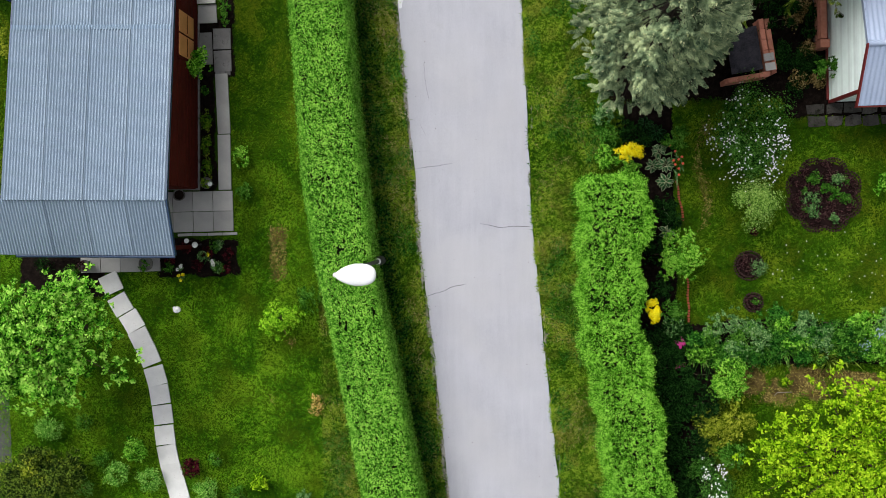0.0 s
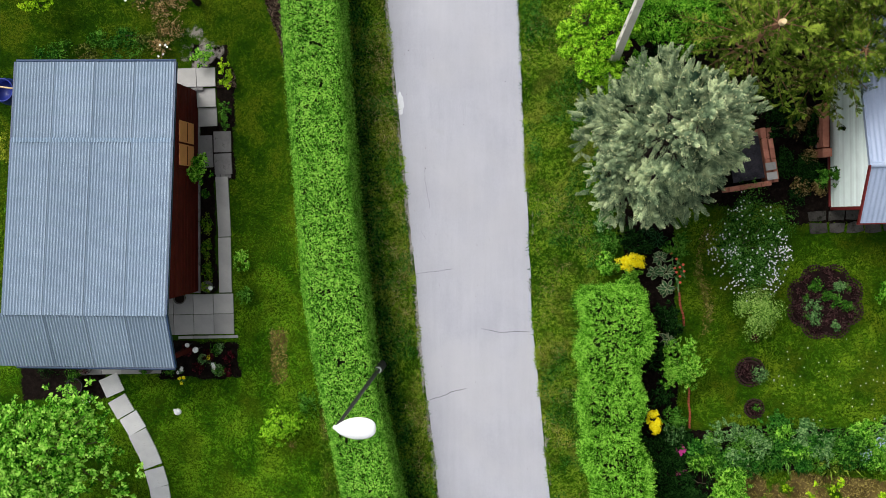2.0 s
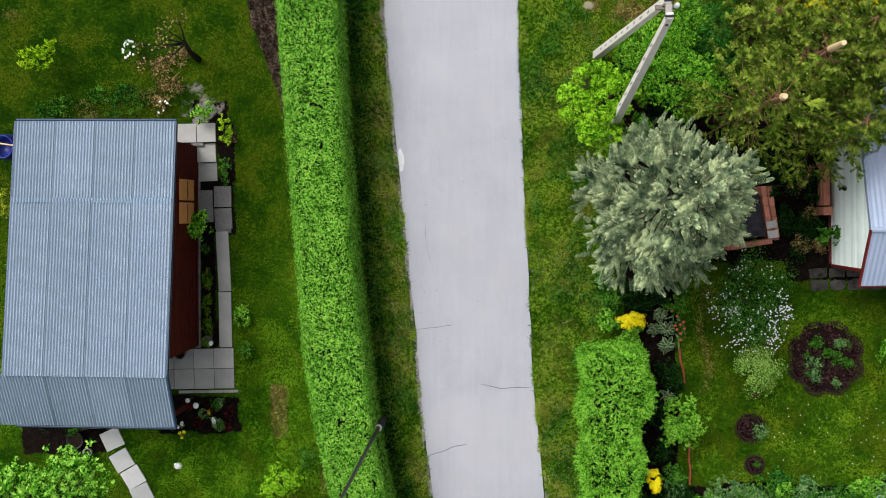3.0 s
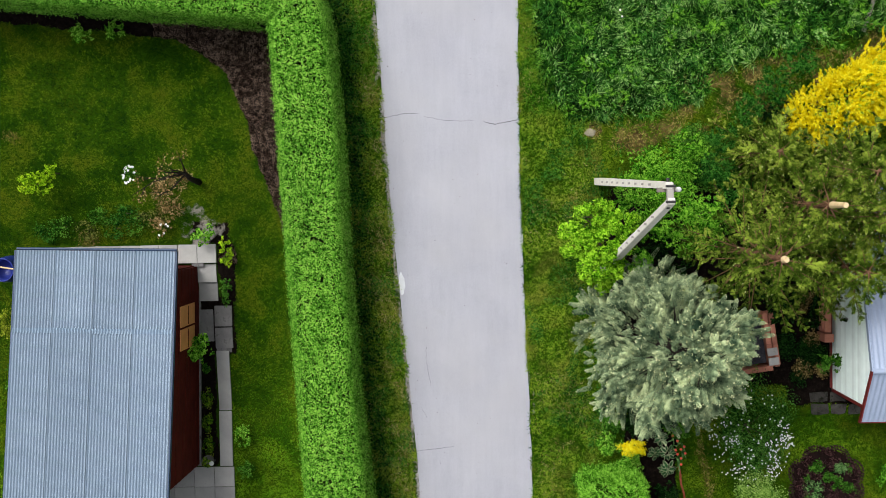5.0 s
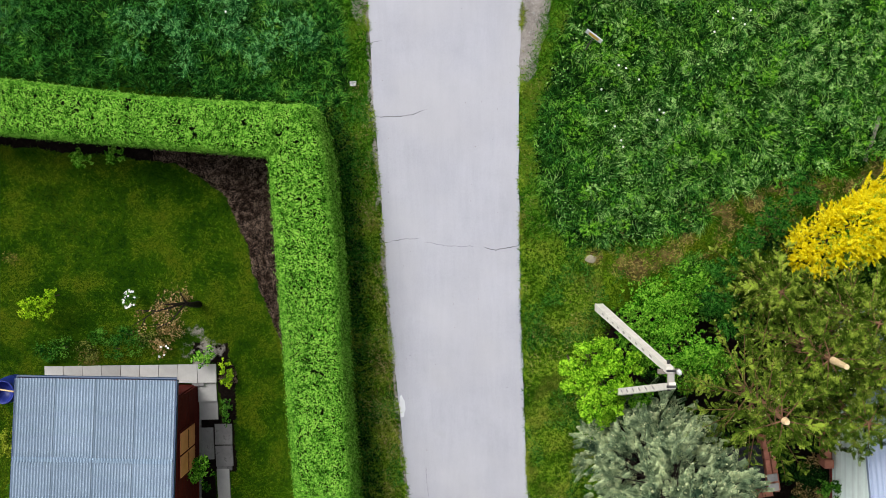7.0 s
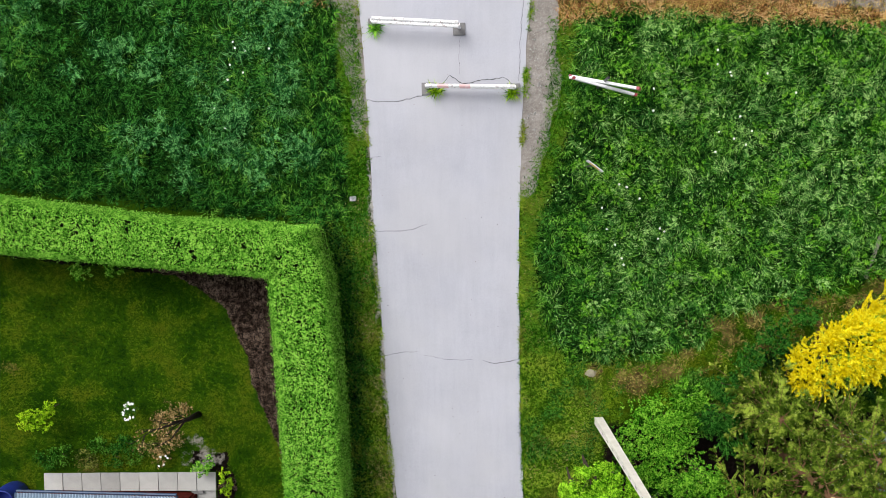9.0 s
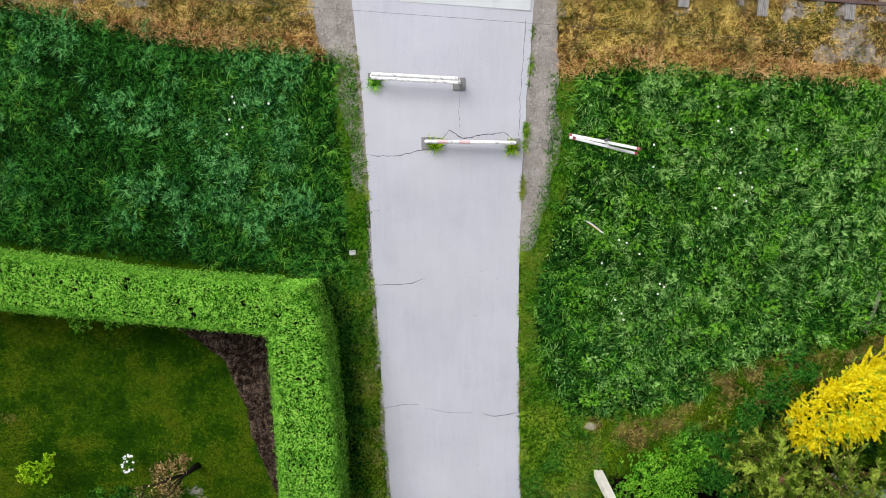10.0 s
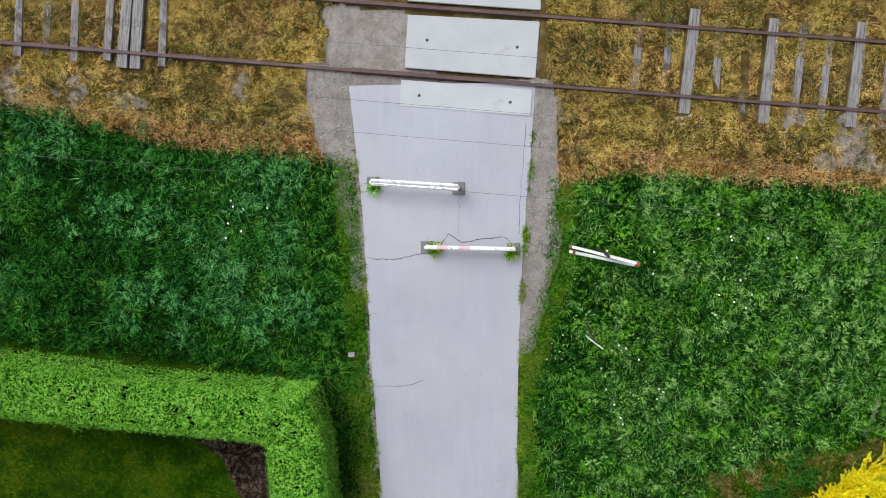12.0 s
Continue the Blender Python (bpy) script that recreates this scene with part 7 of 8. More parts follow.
shrub(7.36, -1.88, (0.13, 0.1, 0.08), 130, 0.04, M_MIDLEAF, "green clump in a small round bed", 302, "perennial", "perennial")
shrub(7.33, -0.17, (0.12, 0.12, 0.1), 130, 0.04, M_PURPLELEAF, "dark purple clump in the lawn", 303, "perennial", "perennial")

rb = random.Random(9)
for n in range(84):
    x = 5.75 + 5.3 * (n + rb.random()) / 84
    y = rb.uniform(-3.3, -2.32) if x > 6.2 else rb.uniform(-3.3, -2.7)
    r = rb.uniform(0.2, 0.36)
    m, s = ((M_GREYLEAF, "grey-green border perennial in the flower border"), (M_MIDLEAF, "mid-green border perennial in the flower border"), (M_CLOVER, "deep green border perennial in the flower border"), (M_LEAF, "fresh green border perennial in the flower border"), (M_CLOVER, "deep green border perennial in the flower border"), (M_LEAF, "fresh green border perennial in the flower border"), (M_MIDLEAF, "mid-green border perennial in the flower border"))[rb.randrange(7)]
    if n % 8 == 3:
        tuft = thing("grass_tuft", x, y, gz(x, y), "arching narrow-leaved tuft in the flower border", "ornamental grass")
        c = np.random.default_rng(n).normal(0, 0.05, (60, 3)) * [1, 1, 0]
        blade_mesh("foliage", c, 0.42, 0.022, M_PALELEAF if n % 16 == 3 else M_CLOVER, tuft, 2450 + n, 0.7)
        continue
    shrub(x, y, (r, r, rb.uniform(0.18, 0.42)), 460, rb.choice((0.045, 0.06, 0.08)), m, s, 2310 + n, "perennial", "perennial")
rng = np.random.default_rng(12)
for n, (x, y) in enumerate(((9.35, -3.1), (9.0, -3.2))):
    ob = thing("grass_tuft", x, y, gz(x, y), "spiky narrow-leaved tuft in the border", "ornamental grass")
    c = np.stack([rng.normal(0, 0.05, 70), rng.normal(0, 0.05, 70), 0 * np.zeros(70)], 1)
    blade_mesh("foliage", c, 0.55, 0.036, M_SPRUCE, ob, 330 + n, 0.7)
bough_tree(8.95, -5.3, 3.3, (2.6, 2.0, 0.8), 62, 26, 13, 0.078, M_LIME, "spreading fruit tree with yellow-green leaves", 350)
flower_patch(10.3, -2.7, (0.3, 0.25, 0.3), 400, 0.05, M_GREYLEAF, 70, 0.035, M_BLUEPETAL, "perennial with pale blue flowers in the border", 355)
flower_patch(9.85, -3.0, (0.16, 0.2, 0.3), 200, 0.05, M_GREYLEAF, 30, 0.035, M_BLUEPETAL, "perennial with pale blue flowers in the border", 356)
stick = thing("stick", 8.0, -4.2, gz(8.0, -4.2) + 0.03, "thin grey stick lying on worn lawn", "stick")
part("rod", tube([(-0.22, 0.0, 0), (-0.16, 0.07, 0.01), (0.2, 0.08, 0.01)], [0.01, 0.012, 0.009], 6), M_GREYWOOD, stick)
# Near-black shrubs stand for the deep shade behind the loose hedge.
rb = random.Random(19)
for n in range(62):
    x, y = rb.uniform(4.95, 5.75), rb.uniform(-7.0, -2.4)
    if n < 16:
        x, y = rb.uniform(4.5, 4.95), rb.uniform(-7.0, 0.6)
    m = M_SHADELEAF
    shrub(x, y, (0.32, 0.32, 0.26), 480, 0.06, m, "undergrowth behind the hedge, leaf colour near black for shade", 2500 + n, "undergrowth", "shrub")
# The dark green ones continue that shade in their leaf colour.
for n, (x, y, r, m, s) in enumerate(((5.75, -3.6, 0.4, M_SHADELEAF, "dark green shrub behind the border"), (6.6, -3.45, 0.36, M_LEAF, "loose fresh green shrub behind the border"), (5.95, -4.3, 0.4, M_SHADELEAF, "dark green shrub behind the border"), (6.75, -4.7, 0.45, M_GOLDLEAF, "yellow-green shrub with small leaves"), (5.7, -5.2, 0.4, M_SHADELEAF, "dark green shrub behind the hedge"), (6.5, -5.5, 0.4, M_MIDLEAF, "mid-green shrub under the fruit tree"), (5.9, -6.9, 0.5, M_BLOSSOMLEAF, "dark green shrub under the fruit tree"))):
    shrub(x, y, (r, r, 0.45), 1200, 0.055, m, s, 2560 + n, lift=0.25)
shrub(6.5, -3.85, (0.5, 0.45, 0.6), 1800, 0.065, M_LEAF, "loose green shrub beside the path", 351)
shrub(6.25, -4.9, (0.65, 0.6, 0.6), 2600, 0.05, M_GOLDLEAF, "yellow-green shrub with small leaves", 352)
flower_patch(6.1, -6.1, (0.6, 0.7, 0.6), 3000, 0.05, M_BLOSSOMLEAF, 110, 0.034, M_WHITEPETAL, "dark shrub with white blossom", 353)
shrub(8.05, -3.85, (0.16, 0.12, 0.12), 130, 0.06, M_LIME, "yellow-green seedling on worn lawn", 354, "seedling", "plant")
shrub(9.0, 3.65, (0.26, 0.3, 0.35), 420, 0.08, M_MIDLEAF, "green fern by the house wall", 370, "fern", "plant", lift=0.2)
shrub(10.6, 0.95, (0.5, 0.3, 0.3), 900, 0.06, M_LEAF, "fresh green perennial in the lawn", 371, "perennial", "perennial")


# Low plants by the house; the darkest carry its shade in their leaves.
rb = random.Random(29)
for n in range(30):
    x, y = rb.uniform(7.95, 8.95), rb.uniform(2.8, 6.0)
    m, s = ((M_SHADELEAF, "undergrowth beside the house, leaf colour near black for shade"), (M_FADEDLEAF, "withered brown undergrowth beside the house"))[n % 5 == 3]
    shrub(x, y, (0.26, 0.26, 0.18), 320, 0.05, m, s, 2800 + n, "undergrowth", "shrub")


def broom():
    """A wide bush in full yellow bloom, growing along the meadow's edge."""
    x, y = 9.2, 9.8
    ob = thing("broom_bush", x, y, gz(x, y), "broom bush in full bright yellow bloom", "bush")
    rng = np.random.default_rng(380)
    p, n = clump_points(rng, 2300, (1.9, 0.78, 0.7), 60, 0.17, low=-0.2)
    p[:, 2] = np.maximum(p[:, 2] + 0.7, 0.05)
    a = radians(33)
    p[:, 0], p[:, 1] = p[:, 0] * math.cos(a) - p[:, 1] * math.sin(a), p[:, 0] * math.sin(a) + p[:, 1] * math.cos(a)
    rnd = random.Random(3)
    bm = bmesh.new()
    for k in range(12):
        u = rnd.uniform(-1.2, 1.2)
        tube([(u * 0.4 * math.cos(a), u * 0.4 * math.sin(a), -0.05), (u * math.cos(a), u * math.sin(a), 0.9)], [0.03, 0.01], 6, bm)
    part("stems", bm, M_BARK, ob)
    lumps = rng.normal(0, 0.06, p.shape)
    v, f = fingers(rng, p + lumps, n + 0.5 * rng.normal(size=n.shape) + [0, 0, 0.3], rng.uniform(0.14, 0.34, len(p)), 22, 0.044, 0.03, 0.7)
    mesh_np("blossom", v, f, M_YELLOW, ob)
    q, n = clump_points(rng, 170, (1.75, 0.8, 0.6), 60, 0.3)
    q[:, 2] = np.maximum(q[:, 2] + 0.72, 0.05)
    q[:, 0], q[:, 1] = q[:, 0] * math.cos(a) - q[:, 1] * math.sin(a), q[:, 0] * math.sin(a) + q[:, 1] * math.cos(a)
    v, f = fingers(rng, q, n + [0, 0, 0.4], rng.uniform(0.15, 0.3, len(q)), 16, 0.05, 0.03, 0.35)
    mesh_np("foliage", v, f, M_LEAF, ob)


broom()


def fireplace():
    x, y = 7.06, 4.15
    ob = thing("brick_fireplace", x, y, gz(x, y), "low open brick fireplace beside the spruce", "fireplace", turn=8)
    bm_m = box(-0.12, -0.058, 0, 0.12, 0.058, 0.068, 0.006)
    me = bpy.data.meshes.new("brick")
    bm_m.to_mesh(me)
    bm_m.free()
    me.materials.append(M_BRICK)
    def brick(px, py, pz, turn):
        b = new("brick", me)
        b.parent = ob
        b.matrix_local = pose(px, py, pz, 0, 0, turn)
    for layer in range(8):
        z = 0.078 * layer
        off = 0.06 * (layer % 2)
        for k in range(5):
            brick(0.5, -0.5 + 0.25 * k + off, z, 90)
            brick(0.64, -0.52 + 0.25 * k + off, z, 90)
        for k in range(4):
            brick(-0.42 + 0.25 * k + off, -0.64, z, 0)
    part("grate", box(-0.35, -0.5, 0.5, 0.4, 0.55, 0.53, 0.006), M_SOOT, ob, "sooty iron grate")
    for yy in (-0.25, -0.48):
        part("cap_slab", box(0.42, yy - 0.09, 0.625, 0.66, yy + 0.09, 0.67, 0.008), M_SLAB, ob, "pale concrete cap")


fireplace()


def plank_stack():
    ob = thing("plank_stack", 8.98, 4.95, gz(8.98, 4.95), "stack of reddish planks and bricks by the house wall", "planks")
    for k in range(4):
        part("plank", box(-0.1 + 0.01 * (k % 2), -0.55, 0.1 + 0.11 * k, 0.06, 0.5, 0.2 + 0.11 * k, 0.008), M_BRICK, ob)
    part("crate", box(-0.12, -0.78, 0, 0.1, -0.58, 0.6, 0.01), M_BRICK, ob, "reddish-brown crate")
    for s in (-0.5, 0.45):
        part("support", box(-0.1, s - 0.04, -0.05, 0.06, s + 0.04, 0.1, 0.005), M_GREYWOOD, ob)


plank_stack()


def fence_post():
    x, y = 9.73, 11.4
    ob = thing("old_plank", x, y, gz(x, y), "old grey plank lying tilted in the meadow grass", "plank")
    part("board", tube([(0, 0, 0.05), (0.25, 1.0, 0.32)], [0.06, 0.05], 4), M_GREYWOOD, ob)


fence_post()

def mulch():
    ob = tagged(new("bark_mulch"), "brown bark and leaf litter in the curved bed under the hedge", "mulch", kind="stuff")
    rng = np.random.default_rng(390)
    n = 62000
    x, y = rng.uniform(-7.2, -3.4, n), rng.uniform(6.2, 12.3, n)
    k = (soil_shade_mask(x, y) > 0.5) & (y > 6.3) & (x > -6.9) & (np.hypot(x + 6.0, y - 7.2) > 0.8)
    x, y = x[k], y[k]
    p = np.stack([x, y, ground_z(x, y) + rng.uniform(0.0, 0.03, len(x))], 1)
    tagged(leaf_mesh("litter", p, np.tile([0, 0, 1.0], (len(p), 1)), 0.034, M_MULCH, ob, 391, 0.5, 0.5), kind="stuff")


mulch()

# ---- grass ----
def blocked(x, y):
    m = (x > road_left(y) - 0.03 - 0.1 * fnoise(0 * y, y, 0.4, 83)) & (x < road_right(y) + 0.03)
    for x0, y0, x1, y1 in PAVED + [HUT]:
        m |= (x > x0) & (x < x1) & (y > y0) & (y < y1)
    for px, py in SLAB_PATH:
        m |= np.hypot(x - px, y - py) < 0.27
    for px, py, r in ((9.05, 0.68, 0.8), (7.22, -1.0, 0.35), (7.31, -1.9, 0.24)):
        m |= np.hypot(x - px, y - py) < r
    m |= (y < 11.9) & (x > hedge_west(y) + 0.1) & (x < hedge_east(y) - 0.1)
    m |= (x > 9.1) & (y > 2.9) & (y < 8.0)
    for sx in (5.65, 7.38, 9.28, -6.95, -6.68):
        m |= (np.abs(x - sx - 0.0985 * (y - 20.4)) < 0.15) & (np.abs(y - rail_y(x) - 0.75) < 1.2)
    for sx, sy, ly in ((-7.32, 1.1, 0.35), (-6.1, 1.1, 0.35), (8.03, 0.6, 0.45), (8.6, 0.55, 0.35), (5.15, 0.8, 0.25), (4.5, 0.8, 0.2), (6.85, 0.6, 0.5), (6.25, 0.5, 0.4), (9.95, 0.6, 0.5), (8.03, -0.3, 0.2), (6.85, -0.25, 0.2), (-7.32, -0.2, 0.2)):
        m |= (np.abs(x - sx) < 0.09) & (np.abs(y - rail_y(x) - sy) < ly)
    m |= np.minimum(np.abs(y - rail_y(x)), np.abs(y - rail_y(x) - 1.514)) < 0.06
    m |= (x > -2.0) & (x < 2.5) & (y > 18.7) & (y < 24)
    return m


def scatter(x0, x1, y0, y1, density, seed, keep):
    rng = np.random.default_rng(seed)
    n = int((x1 - x0) * (y1 - y0) * density)
    x, y = rng.uniform(x0, x1, n), rng.uniform(y0, y1, n)
    k = keep(x, y, rng.random(n)) & ~blocked(x, y)
    x, y = x[k], y[k]
    return np.stack([x, y, ground_z(x, y) + 0.03 * (fnoise(x, y, 0.9, 3) - 0.5) - 0.005], 1)


def meadow_mask(x, y):
    """Where the tall meadow stands, on both sides of the lane."""
    top = 1 - dry_mask(x, y)
    left = (x < road_left(y) - 0.5 - 0.25 * fnoise(x, y, 0.6, 8)) * smooth(-0.1, 0.2, y - np.interp(x, [-15, -9.5, -6.3, -2.6, -1.5], [14.4, 13.7, 13.3, 12.9, 13.4]))
    low = np.interp(x, [1.8, 2.64, 3.6, 6.0, 6.25, 8.3, 10.2, 14], [11.0, 9.75, 9.5, 9.9, 10.6, 11.0, 11.4, 12])
    right = smooth(0.15, 0.5, x - np.interp(y, [9.5, 10.5, 12, 13.6, 15.3, 17.5], [2.6, 2.0, 1.85, 2.25, 2.8, 2.9])) * smooth(-0.15, 0.25, y - low)
    return np.where(x < 0, left, right) * top


def lawn_zone(x, y):
    return (1 - smooth(0.3, 0.7, soil_shade_mask(x, y))) * (1 - smooth(0.35, 0.7, grit_mask(x, y))) * (1 - smooth(0.3, 0.8, dry_mask(x, y)))


def verge_zone(x, y):
    return ((x > -3.4) & (x < 3.7)).astype(float)


def lawn(label, x0, x1, y0, y1, material, seed, share=None, strip=False, length=0.05):
    """Short blades in small clumps; share(x, y): how much of the sward is of this kind."""
    ob = tagged(new("lawn_grass"), label, "grass", kind="stuff")

    def keep(x, y, r):
        m = lawn_zone(x, y) * (verge_zone(x, y) if strip else 1 - verge_zone(x, y)) * (0.55 + 0.45 * smooth(0.3, 0.55, vnoise(x, y, 0.07, 71)))
        if share:
            m = m * share(x, y)
        return (r < m) & (meadow_mask(x, y) < 0.4)
    p = scatter(x0, x1, y0, y1, 3300, seed, keep)
    v, f = blade_arrays(p, length, 0.012, np.random.default_rng(seed + 1), 0.75)
    tagged(mesh_np("lawn_blades", v, f, material, ob), kind="stuff")


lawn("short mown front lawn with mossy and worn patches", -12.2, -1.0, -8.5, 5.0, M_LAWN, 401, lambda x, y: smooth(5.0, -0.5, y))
# The back lawn's blade colour holds moss and some of the garden's shade.
lawn("mossy olive-green lawn behind the hut, colour darkened for shade", -12.2, -3.0, -1.0, 12.6, M_LAWNMOSS_SHADE, 441, lambda x, y: smooth(-0.5, 5.0, y))
lawn("short lawn of the flower garden with yellowed patches", 3.0, 11.6, -8.5, 12.6, M_LAWNBACK, 443)
lawn("fresh green grass between meadow and lane", -3.4, 3.7, 8.8, 17.5, M_FRESHGRASS, 449, lambda x, y: smooth(8.8, 11.0, y) * (0.45 + 0.55 * smooth(0.25, 0.6, fnoise(x, y, 0.8, 51))), True, 0.08)
verge = tagged(new("verge_grass"), "rough grass verge with dry straw-coloured patches beside the lane", "grass", kind="stuff")
p = scatter(-3.4, 3.7, -8.5, 18.5, 2300, 403, lambda x, y, r: (r < lawn_zone(x, y) * (1 - 0.75 * smooth(8.5, 11, y))) & (meadow_mask(x, y) < 0.6))
v, f = blade_arrays(p, 0.075, 0.01, np.random.default_rng(404), 0.75)
tagged(mesh_np("verge_blades", v, f, M_VERGE, verge), kind="stuff")
p = scatter(-3.4, 3.7, -8.5, 18.0, 420, 405, lambda x, y, r: (r < lawn_zone(x, y) * smooth(0.5, 0.7, fnoise(x, y, 0.9, 17))) & (meadow_mask(x, y) < 0.5))
v, f = blade_arrays(p, 0.09, 0.006, np.random.default_rng(406), 0.85)
tagged(mesh_np("straw_blades", v, f, M_STRAW, verge), kind="stuff")
p = scatter(-3.4, 4.2, -8.5, 18.0, 1500, 407, lambda x, y, r: (r < lawn_zone(x, y) * smooth(0.52, 0.66, fnoise(x, y, 0.55, 57))) & (meadow_mask(x, y) < 0.5))
p[:, 2] += np.random.default_rng(6).uniform(0.02, 0.1, len(p))
v, f = leaf_arrays(p, np.tile([0, 0, 1.0], (len(p), 1)), 0.035, np.random.default_rng(409), 0.7, 0.7)
tagged(mesh_np("clover_leaves", v, f, M_CLOVER, verge), kind="stuff")
p = scatter(-3.2, -0.2, -8.5, 13.5, 850, 451, lambda x, y, r: r < lawn_zone(x, y) * smooth(0.75, 0.25, road_left(y) - x) * smooth(0.42, 0.6, fnoise(x, y, 0.5, 59)))
v, f = blade_arrays(p, 0.09, 0.007, np.random.default_rng(452), 0.85)
tagged(mesh_np("straw_edge_blades", v, f, M_STRAW, verge), kind="stuff")


def tufts(centres, per, length, width, material, parent, seed, spread=0.07, flop=0.75, name="tufts"):
    """Many tufts of grass, each a star of blades that lean out from its middle and a little with their neighbours."""
    rng = np.random.default_rng(seed)
    n = len(centres)
    lean = 2 * np.pi * 2 * fnoise(centres[:, 0], centres[:, 1], 0.9, seed)
    a = np.repeat(lean, per) + rng.normal(0, 1.1, n * per)
    size = np.repeat(rng.uniform(0.65, 1.35, n), per)
    p = np.repeat(centres, per, 0)
    p[:, 0] += np.cos(a) * spread * rng.uniform(0, 1, n * per)
    p[:, 1] += np.sin(a) * spread * rng.uniform(0, 1, n * per)
    v, f = blade_arrays(p, length * size, width, rng, flop, a)
    return tagged(mesh_np(name, v, f, material, parent), kind="stuff")


p = scatter(-12, 11.5, -8.5, 12.5, 1500, 473, lambda x, y, r: r < smooth(0.22, 0.6, dry_mask(x, y)) * (0.25 + 0.75 * smooth(0.35, 0.6, vnoise(x, y, 0.12, 75))))
v, f = blade_arrays(p, 0.07, 0.011, np.random.default_rng(474), 0.9)
tagged(mesh_np("withered_blades", v, f, M_WITHER, verge), kind="stuff")
# Leafy cover; its near-black leaves also carry the hedge's shade on the verge.
cover = tagged(new("ground_cover"), "dark leafy ground cover along the foot of the clipped hedge", "ground cover", kind="stuff")
for seed, m, size in ((485, M_SHADELEAF, 0.055), (487, M_CLOVER, 0.045)):
    p = scatter(-3.2, 0.4, -8.5, 12.9, 900, seed, lambda x, y, r: r < smooth(0.62, 0.15, x - hedge_east(y) + 0.35 * (fnoise(x, y, 0.5, 81) - 0.5)) * (x > hedge_east(y) - 0.12) * (0.35 + 0.65 * smooth(0.35, 0.6, fnoise(x, y, 0.3, seed))))
    p[:, 2] += np.random.default_rng(seed).uniform(0.03, 0.18, len(p))
    v, f = leaf_arrays(p, np.tile([0, 0, 1.0], (len(p), 1)), size, np.random.default_rng(seed + 1), 0.65, 0.9)
    tagged(mesh_np("cover_leaves", v, f, m, cover), kind="stuff")
rng = np.random.default_rng(408)
y = rng.uniform(-8.5, 18.6, 26000)
right = rng.random(26000) < 0.5
x = np.where(right, road_right(y), road_left(y)) + np.where(right, 1, -1) * (np.abs(rng.normal(0, 0.06, 26000)) - 0.01)
k = rng.random(26000) < smooth(0.4, 0.65, fnoise(x, y, 0.35, 29)) * np.where(right, 1, 0.5)
p = np.stack([x, y, ground_z(x, y)], 1)[k]
v, f = blade_arrays(p, 0.09, 0.012, rng, 0.75)
tagged(mesh_np("fringe_blades", v, f, M_VERGE, verge), kind="stuff")
meadow = tagged(new("meadow_grass"), "tall lush meadow grass with paler tufts", "grass", kind="stuff")
# A dark lower layer that stands for the shaded gaps of the meadow.
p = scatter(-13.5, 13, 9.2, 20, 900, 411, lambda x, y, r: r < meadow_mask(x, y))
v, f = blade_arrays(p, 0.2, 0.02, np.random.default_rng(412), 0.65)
tagged(mesh_np("low_blades", v, f, M_MEADOWSHADE, meadow), kind="stuff")
tufts(scatter(-13.5, 0, 9.2, 20, 46, 415, lambda x, y, r: r < meadow_mask(x, y) * (0.35 + 0.65 * smooth(0.35, 0.6, fnoise(x, y, 0.7, 44)))), 22, 0.25, 0.014, M_MEADOWDEEP, meadow, 416, 0.12, 0.6)
tufts(scatter(-13.5, -3.2, 12, 20, 7, 417, lambda x, y, r: r < meadow_mask(x, y) * smooth(0.45, 0.62, fnoise(x, y, 0.9, 14)) * smooth(0.3, 1.4, y - 12.9 + 0.12 * (x + 2.6))), 38, 0.34, 0.013, M_MEADOWBLUE, meadow, 418, 0.16, 0.55, name="pale_tufts")
tufts(scatter(0, 13, 9.2, 20, 52, 445, lambda x, y, r: r < meadow_mask(x, y) * (0.25 + 0.75 * smooth(0.36, 0.6, fnoise(x, y, 0.45, 53)))), 24, 0.2, 0.012, M_MEADOW, meadow, 446, 0.12, 0.85)
tufts(scatter(0, 13, 9.2, 20, 24, 455, lambda x, y, r: r < meadow_mask(x, y) * smooth(0.4, 0.6, fnoise(x, y, 0.5, 56))), 22, 0.2, 0.012, M_MEADOWDEEP, meadow, 456, 0.12, 0.8)
tufts(scatter(0, 13, 9.2, 20, 22, 419, lambda x, y, r: r < meadow_mask(x, y) * (0.04 + 0.96 * smooth(0.44, 0.62, fnoise(x, y, 0.55, 14))) * smooth(-0.2, 1.2, x - 2.6)), 36, 0.2, 0.011, M_MEADOWPALE, meadow, 420, 0.12, 0.8, name="pale_tufts")
tufts(scatter(2, 13, 9.2, 18, 14, 453, lambda x, y, r: r < meadow_mask(x, y) * smooth(0.42, 0.6, fnoise(x, y, 1.1, 55)) * (0.3 + 0.7 * smooth(4.5, 6.5, x))), 36, 0.22, 0.011, M_MEADOWPALE, meadow, 454, 0.12, 0.7, name="bluish_tufts")


def weed_clumps(centres, stems, length, leaf, material, seed, height):
    """Leafy weeds that stand out of the grass: stems that fan outwards, with narrow leaves on both sides."""
    rng = np.random.default_rng(seed)
    n = len(centres)
    a = np.tile(np.arange(stems) * 2 * np.pi / stems, n) + rng.normal(0, 0.4, n * stems)
    d = np.stack([np.cos(a), np.sin(a), rng.uniform(0.15, 1.3, n * stems)], 1)
    size = np.repeat(rng.uniform(0.6, 1.3, n), stems)
    p = np.repeat(centres, stems, 0) + [0, 0, height] + 0.05 * d
    v, f = sprigs(rng, p, d, length * size * rng.uniform(0.7, 1.2, n * stems), 9, leaf, 0.3)
    tagged(mesh_np("leafy_weeds", v, f, material, meadow), kind="stuff")


